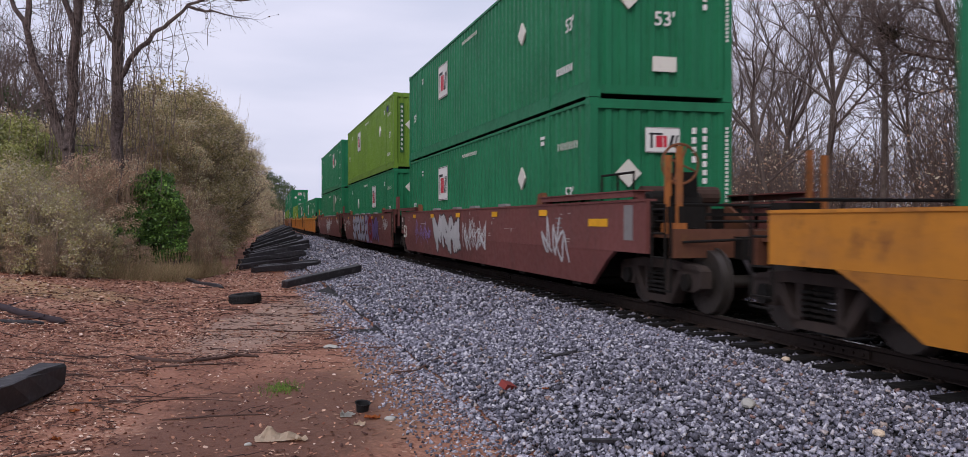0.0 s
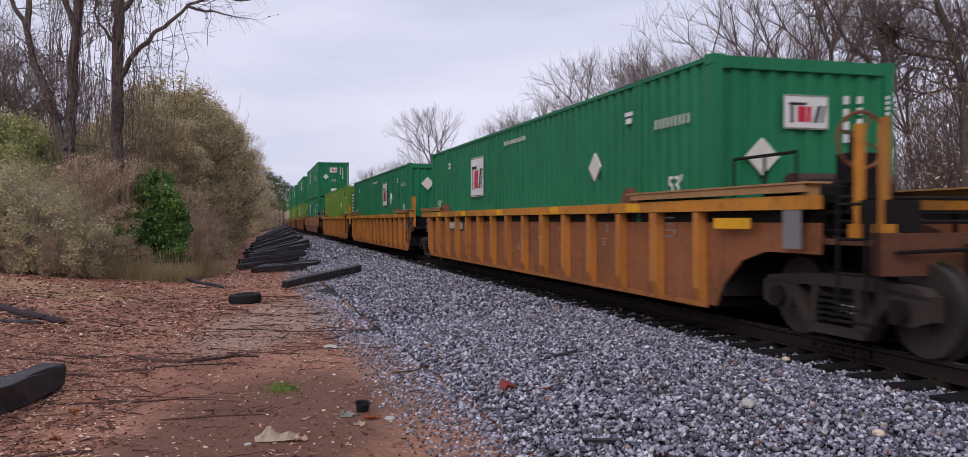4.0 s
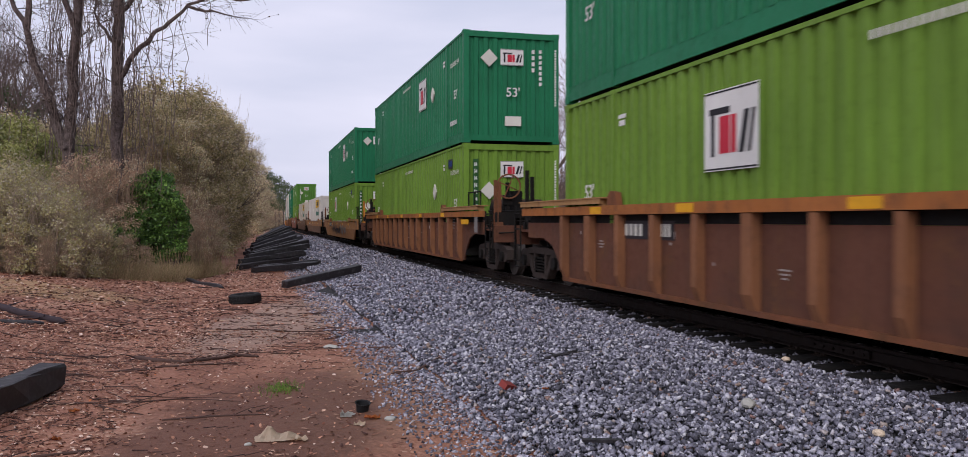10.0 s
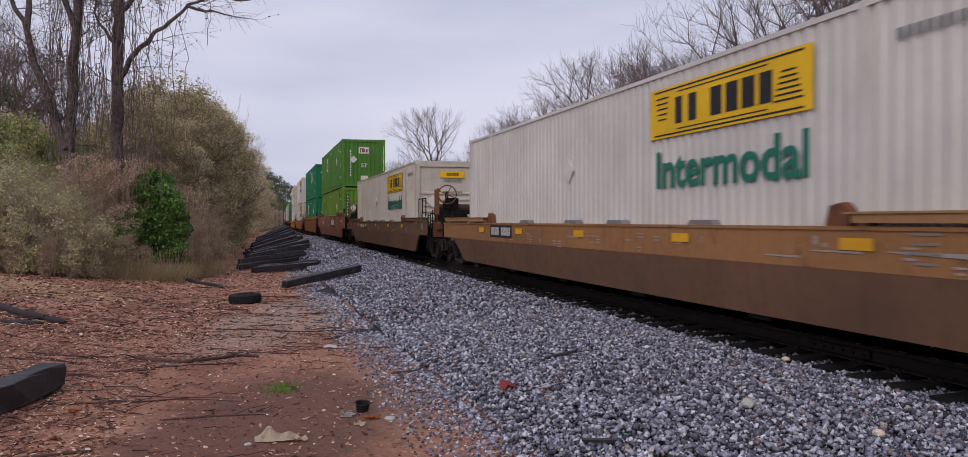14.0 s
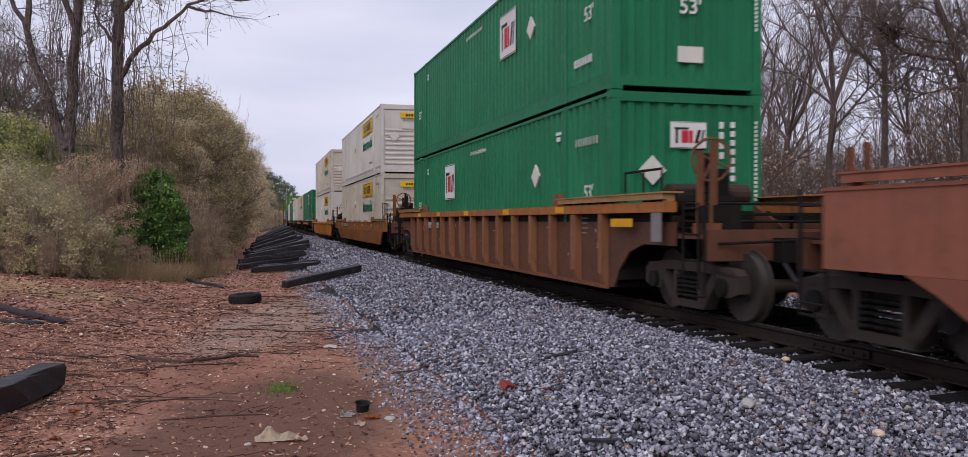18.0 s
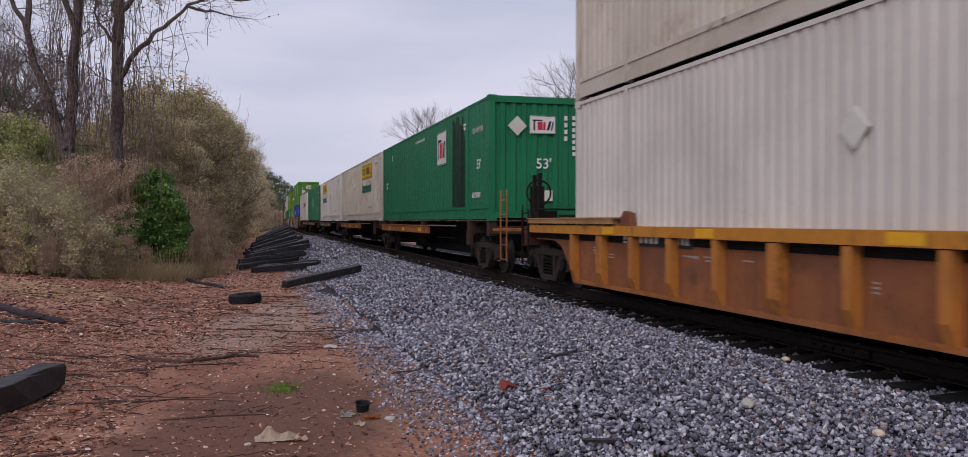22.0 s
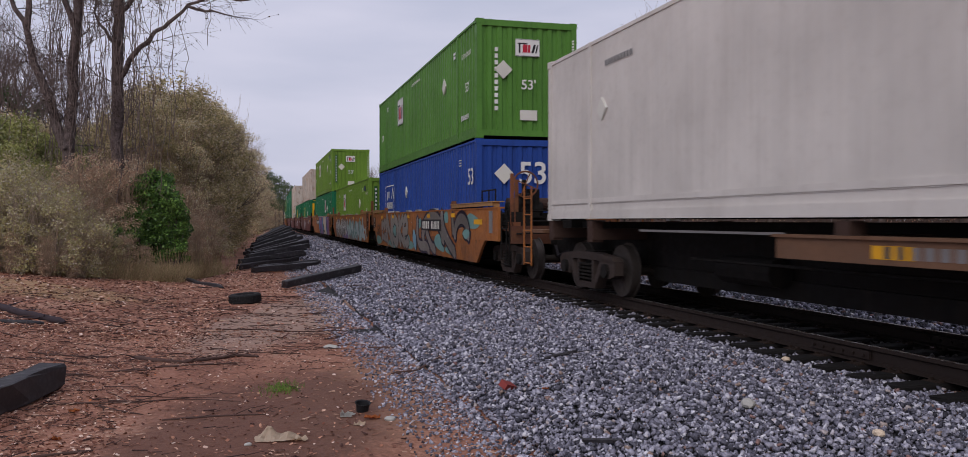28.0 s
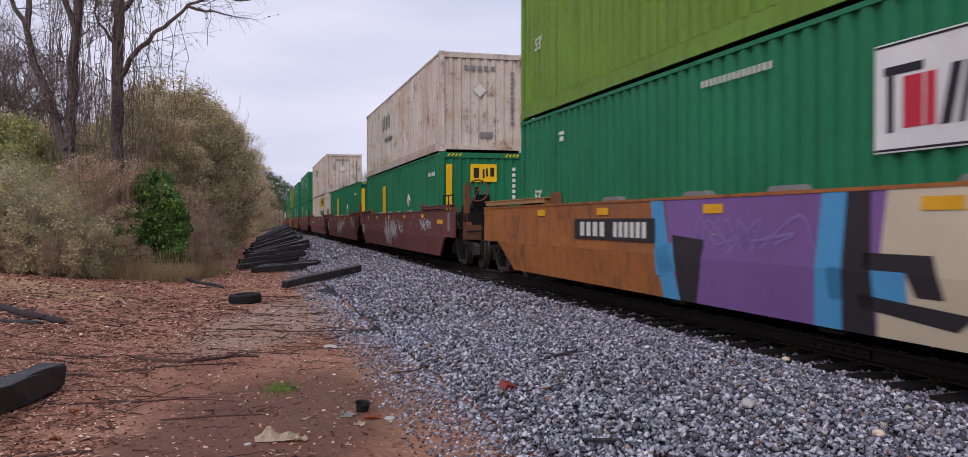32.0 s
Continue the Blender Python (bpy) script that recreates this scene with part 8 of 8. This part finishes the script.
# ---------------- loose things on the ground ----------------
def ground_at(x, y, dz=0.0):
    return Matrix.Translation((x, y, ground_height(x, y) + dz))


def tyre():
    root = tagged(new("car_tyre"), "worn black rubber tyre lying flat on the clay", "tyre")
    prof = [(0.19, -0.085), (0.24, -0.1), (0.29, -0.095), (0.315, -0.06), (0.318, 0.0), (0.315, 0.06), (0.29, 0.095), (0.24, 0.1), (0.19, 0.085), (0.2, 0.0)]
    bm = bmesh.new()
    n = 36
    rings = [[bm.verts.new((r * math.cos(6.2832 * i / n), r * math.sin(6.2832 * i / n), z)) for r, z in prof] for i in range(n)]
    for i in range(n):
        for j in range(len(prof)):
            bm.faces.new((rings[i][j], rings[(i + 1) % n][j], rings[(i + 1) % n][(j + 1) % len(prof)], rings[i][(j + 1) % len(prof)]))
    part("carcass", bm, M_RUBBER, root, smooth=True)
    bm = bmesh.new()
    for i in range(60):
        a = 6.2832 * i / 60
        m = Matrix.Rotation(a, 4, "Z")
        for z in (-0.05, 0.0, 0.05):
            vs = box(bm, 0.312, 0.324, -0.012, 0.012, z - 0.018, z + 0.018)
            bmesh.ops.transform(bm, matrix=m, verts=vs)
    tagged(part("tread", bm, M_RUBBER, root), kind="stuff")
    root.matrix_basis = ground_at(-4.88, 17.4, 0.1) @ pose(0, 0, 0, 2, -3, 0)


M_RUBBER = worn_paint("black_rubber", (0.018, 0.018, 0.019), (0.06, 0.05, 0.045), 0.4, rough=0.7, streak=False)
tyre()
M_CARD = worn_paint("damp_pale_card", (0.66, 0.53, 0.40), (0.4, 0.28, 0.19), 0.3, rough=0.8, streak=False)
M_SCRAP = worn_paint("orange_scrap", (0.42, 0.13, 0.04), (0.2, 0.08, 0.04), 0.3, rough=0.6, streak=False)
M_BRICK = worn_paint("red_brick", (0.24, 0.05, 0.045), (0.12, 0.04, 0.035), 0.3, rough=0.85, streak=False)
M_PLASTIC = worn_paint("black_plastic", (0.02, 0.02, 0.022), (0.06, 0.05, 0.05), 0.25, rough=0.4, streak=False)
M_PALESTONE = worn_paint("pale_grey_stone", (0.42, 0.41, 0.38), (0.25, 0.22, 0.2), 0.4, rough=0.85, streak=False)
M_ROTTEN = worn_paint("rotten_purple_grey_wood", (0.05, 0.038, 0.044), (0.02, 0.015, 0.017), 0.6, rough=0.9, streak=False)
M_WOOD = worn_paint("weathered_grey_wood", (0.085, 0.052, 0.045), (0.06, 0.045, 0.04), 0.5, rough=0.9, streak=False)


def crumple(w, l, h, seed, folds=7):
    r = random.Random(seed)
    bm = bmesh.new()
    rows = [[bm.verts.new(((i / folds - 0.5) * w + r.uniform(-0.02, 0.02) * w, (j / folds - 0.5) * l + r.uniform(-0.06, 0.06) * l, 0.004 + abs(math.sin(i * 1.3 + seed) * math.cos(j * 0.9 + seed)) * h * r.uniform(0.5, 1.1))) for j in range(folds + 1)] for i in range(folds + 1)]
    for i in range(folds):
        for j in range(folds):
            if (i in (0, folds - 1)) and (j in (0, folds - 1)) and r.random() < 0.6:
                continue
            bm.faces.new((rows[i][j], rows[i + 1][j], rows[i + 1][j + 1], rows[i][j + 1]))
    bmesh.ops.solidify(bm, geom=bm.faces[:], thickness=0.003)
    return bm


bm = bmesh.new()
rows = []
for i in range(11):
    u = i / 10 - 0.5
    row = []
    for j in range(8):
        v = j / 7 - 0.5
        h = 0.085 * math.exp(-((u + 0.16) ** 2 / 0.03 + (v - 0.05) ** 2 / 0.06)) + 0.045 * math.exp(-((u - 0.3) ** 2 / 0.02 + v ** 2 / 0.1)) + 0.012 * abs(math.sin(9 * u + 4 * v))
        row.append(bm.verts.new((u * 0.32 * (1 - 0.25 * abs(v)), v * 0.24 * (1 - 0.35 * max(0, u)), h * (1 - 0.6 * abs(2 * v) ** 3) + 0.004)))
    rows.append(row)
for i in range(10):
    for j in range(7):
        bm.faces.new((rows[i][j], rows[i + 1][j], rows[i + 1][j + 1], rows[i][j + 1]))
bmesh.ops.solidify(bm, geom=bm.faces[:], thickness=0.003)
thing("paper_bag", bm, M_CARD, "crumpled pale brown paper bag on the clay", "paper").matrix_basis = ground_at(-1.57, 6.42, 0.003) @ pose(0, 0, 0, 0, 0, 8)
thing("paper_scrap", crumple(0.14, 0.09, 0.05, 9, 5), M_CARD, "torn flap of pale brown paper", "paper").matrix_basis = ground_at(-1.39, 6.38, 0.004) @ pose(0, 0, 0, 0, 0, -30)
bm = bmesh.new()
n = 18
ra = [[bm.verts.new((r * math.cos(6.2832 * i / n), r * math.sin(6.2832 * i / n), z)) for i in range(n)] for r, z in ((0.05, 0), (0.062, 0.075), (0.072, 0.08), (0.07, 0.084), (0.06, 0.078), (0.046, 0.006))]
for a, b in zip(ra[:-1], ra[1:]):
    for i in range(n):
        bm.faces.new((a[i], a[(i + 1) % n], b[(i + 1) % n], b[i]))
bm.faces.new(ra[0][::-1])
bm.faces.new(ra[-1])
thing("plastic_cup", bm, M_PLASTIC, "small black plastic tub on the clay", "plastic tub").matrix_basis = ground_at(-1.06, 7.4, 0.0) @ pose(0, 0, 0, 8, 6, 0)
for x, y, w, sd, nm, mt, lab in ((-0.93, 7.1, 0.13, 4, "orange_scrap", M_SCRAP, "crumpled orange plastic scrap"), (-3.52, 7.3, 0.09, 5, "orange_leaf", M_SCRAP, "curled bright orange leaf"), (-3.2, 6.35, 0.08, 6, "orange_leaf", M_SCRAP, "curled bright orange leaf"), (0.55, 7.65, 0.06, 7, "orange_scrap", M_SCRAP, "small orange scrap on the ballast"), (-1.0, 6.85, 0.09, 8, "card_scrap", M_CARD, "pale pink card scrap on the clay"), (-1.15, 7.2, 0.12, 11, "foil_scrap", M_PALESTONE, "crumpled grey foil scrap")):
    ob = thing(nm, crumple(w, w * 0.8, w * 0.35, sd, 5), mt, lab, nm.replace("_", " "))
    s_, o_ = near_track(x, y)
    ob.matrix_basis = Matrix.Translation((x, y, max(ground_height(x, y), (ballast_height(o_) or -9) + (0.03 if o_ < 4.8 else 0)) + 0.004))


def rock(x, y, size, flat, seed, nm, mt, lab, cat, dz=0.0):
    r = random.Random(seed)
    bm = bmesh.new()
    bmesh.ops.create_icosphere(bm, subdivisions=2, radius=1.0)
    for v in bm.verts:
        k = 1 + 0.22 * noise.noise(v.co * 1.6 + Vector((seed, 0, 0)))
        v.co = Vector((v.co.x * size * k, v.co.y * size * 0.75 * k, v.co.z * size * flat * k))
    ob = thing(nm, bm, mt, lab, cat)
    s_, o_ = near_track(x, y)
    z = (ballast_height(o_) + 0.02) if ballast_height(o_) is not None and o_ < 4.7 else ground_height(x, y)
    ob.matrix_basis = Matrix.Translation((x, y, z + size * flat * 0.5 + dz)) @ Matrix.Rotation(r.uniform(0, 6), 4, "Z")
    return ob


rock(-2.0, 11.1, 0.11, 0.3, 2, "pale_stone", M_PALESTONE, "flat whitish stone on the clay", "stone")
rock(-0.78, 7.05, 0.065, 0.3, 3, "pale_stone", M_PALESTONE, "flat grey stone on the clay", "stone")
rock(2.02, 6.5, 0.075, 0.55, 4, "large_stone", M_PALESTONE, "larger blue-grey stone among the ballast", "stone")
rock(-1.72, 6.2, 0.03, 0.5, 5, "pale_stone", M_PALESTONE, "small pale stone on the clay", "stone")
rock(2.6, 5.6, 0.05, 0.5, 6, "tan_stone", M_CARD, "tan stone among the ballast", "stone")
rock(3.05, 8.6, 0.05, 0.5, 7, "tan_stone", M_CARD, "tan stone among the ballast", "stone")
bm = bmesh.new()
box(bm, -0.075, 0.075, -0.045, 0.045, -0.03, 0.03)
bevel(bm, 0.008)
ob = thing("broken_brick", bm, M_BRICK, "broken dark red brick lying on the ballast", "brick")
ob.matrix_basis = Matrix.Translation((0.22, 7.85, ballast_height(near_track(0.22, 7.85)[1]) + 0.05)) @ pose(0, 0, 0, 25, 18, 50)


def limb(pts, r0, r1, r, sides=8):
    """One bent, knobbly length of wood as a closed skin."""
    fine = []
    for i in range(len(pts) - 1):
        for k in range(4):
            fine.append(pts[i].lerp(pts[i + 1], k / 4))
    fine.append(pts[-1])
    n = len(fine)
    bm = bmesh.new()
    rings = []
    for i, p in enumerate(fine):
        d = (fine[min(i + 1, n - 1)] - fine[max(i - 1, 0)]).normalized()
        u = d.cross(Vector((0, 0, 1))).normalized()
        w = u.cross(d)
        rad = r0 + (r1 - r0) * i / (n - 1)
        if i in (0, n - 1):
            rad *= 0.45
        wob = Vector((r.normal(0, 0.25), r.normal(0, 0.25), 0)) * rad
        rings.append([bm.verts.new(p + wob + (u * math.cos(6.2832 * j / sides) + w * math.sin(6.2832 * j / sides)) * rad * r.uniform(0.78, 1.2) + d * (r.uniform(-1.2, 1.2) * rad if i in (0, n - 1) else 0)) for j in range(sides)])
    for a, b in zip(rings[:-1], rings[1:]):
        for j in range(sides):
            bm.faces.new((a[j], a[(j + 1) % sides], b[(j + 1) % sides], b[j]))
    bm.faces.new(rings[0][::-1])
    bm.faces.new(rings[-1])
    return bm


def stick(pts, r0, r1, label, seed, name="fallen_branch", twigs=4, mt=None):
    r = np.random.default_rng(seed)
    line = []
    for x, y in pts:
        s_, o_ = near_track(x, y)
        b = ballast_height(o_)
        line.append(Vector((x, y, (b + 0.03 if b is not None and o_ < 4.7 else ground_height(x, y)) + r0 * 0.6)))
    root = tagged(new(name), label, "log" if name == "fallen_log" else "branch", "fallen branches on the ground")
    part("stem", limb(line, r0, r1, r), mt or M_WOOD, root, smooth=True)
    for i in range(len(line) - 1):
        for _ in range(twigs):
            a = line[i].lerp(line[i + 1], r.random())
            d = Vector((r.normal(0, 0.25), r.normal(0, 0.25), abs(r.normal(0, 0.05))))
            part("twig", limb([a, a + d * 0.5 + Vector((0, 0, r.uniform(-0.02, 0.03))), a + d], max(0.004, min(0.02, r0 * 0.4)), 0.003, r, 5), mt or M_WOOD, root, smooth=True)
    return root


stick([(-4.2, 10.2), (-3.8, 9.85), (-3.45, 9.75), (-3.2, 10.1), (-2.95, 10.35), (-2.7, 10.2)], 0.028, 0.015, "crooked bare branch lying across the path", 1, twigs=1)
stick([(-10.4, 27.6), (-9.2, 25.5), (-7.8, 23.2), (-6.7, 21.9)], 0.04, 0.075, "dark fallen log at the edge of the thicket", 2, "fallen_log", 3, M_OLDTIE)
stick([(-8.6, 14.2), (-7.6, 13.6), (-6.8, 13.1), (-6.3, 12.8)], 0.07, 0.05, "dark rotten log lying in the litter", 3, "fallen_log", 3, M_ROTTEN)
stick([(-8.0, 12.0), (-7.2, 12.3), (-6.5, 12.6)], 0.03, 0.05, "thin dark fallen stem", 4, twigs=1, mt=M_OLDTIE)
stick([(-3.4, 7.7), (-3.1, 7.75), (-2.75, 7.95)], 0.012, 0.006, "thin stick on the litter", 5, twigs=1)
stick([(-1.5, 11.0), (-1.3, 10.95), (-1.1, 11.0)], 0.02, 0.012, "grey splinter beside a white stone", 6, twigs=0)
stick([(-1.0, 9.2), (-0.75, 9.4), (-0.5, 9.7)], 0.02, 0.012, "dark splinter at the edge of the ballast", 7, twigs=1)
stick([(0.65, 9.05), (0.85, 9.15), (1.02, 9.3)], 0.02, 0.015, "dark splintered wood on the ballast", 8, twigs=2, mt=M_OLDTIE)
for k in range(46):
    x, y = rw.uniform(-7.5, -2.2), rw.uniform(6, 20)
    a = rw.uniform(-0.6, 0.6) + (3.14 if rw.random() < 0.5 else 0)
    l = rw.uniform(0.25, 0.9)
    stick([(x, y), (x + l * 0.5 * math.cos(a), y + l * 0.5 * math.sin(a) + rw.uniform(-0.05, 0.05)), (x + l * math.cos(a), y + l * math.sin(a))], 0.012, 0.005, "dry twig lying in the litter", 20 + k, "dry_twig", 1)
bm = bmesh.new()
box(bm, -0.14, 0.14, -0.02, 0.02, -0.01, 0.01)
bevel(bm, 0.004)
ob = thing("wood_strip", bm, M_OLDTIE, "short dark wood strip on the ballast", "wood strip")
ob.matrix_basis = Matrix.Translation((0.82, 5.9, ballast_height(near_track(0.82, 5.9)[1]) + 0.045)) @ pose(0, 0, 0, 3, 2, 4)
# green tuft on the path
r4 = np.random.default_rng(4)
n = 260
gx, gy = r4.normal(-2.0, 0.09, n), r4.normal(8.4, 0.14, n)
base = np.array([(x, y, ground_height(x, y)) for x, y in zip(gx, gy)])
tip = base + np.stack([r4.normal(0, 0.02, n), r4.normal(0, 0.02, n), r4.uniform(0.015, 0.045, n)], 1)
M_TUFT = island_material("fresh_grass", [(0.0, (0.08, 0.16, 0.03)), (1.0, (0.2, 0.3, 0.06))], 0.6, 0.1)
tagged(new("grass_tuft", tubes("grass_tuft", np.concatenate([base, tip, np.full((n, 1), 0.004), np.full((n, 1), 0.001)], 1), M_TUFT, 3)), "small tuft of fresh grass on the clay", "grass", kind="stuff")
# ---------------- motion ----------------


def key_times():
    ts = [0.0, 1 / 30] + [k * 2.0 for k in range(1, 16)] + [32 - 1 / 30, 32.0]
    return ts


def place_on_line(u, z):
    return [(t, track_pose(u - travelled(t), z)) for t in key_times()]


def motions():
    for ob, u, z in MOVING:
        walk(ob, place_on_line(u, z))
    # every wheel pair rolls alike: one set of rows serves them all
    lead = WHEELS[0]
    walk(lead, [(k / 30, Matrix.Rotation(-travelled(k / 30) / 0.42, 4, "Y")) for k in range(961)])
    for w in WHEELS[1:]:
        w.rotation_mode = "QUATERNION"
        w.animation_data_create()
        w.animation_data.action = lead.animation_data.action
        w.animation_data.action_slot = lead.animation_data.action_slot


motions()
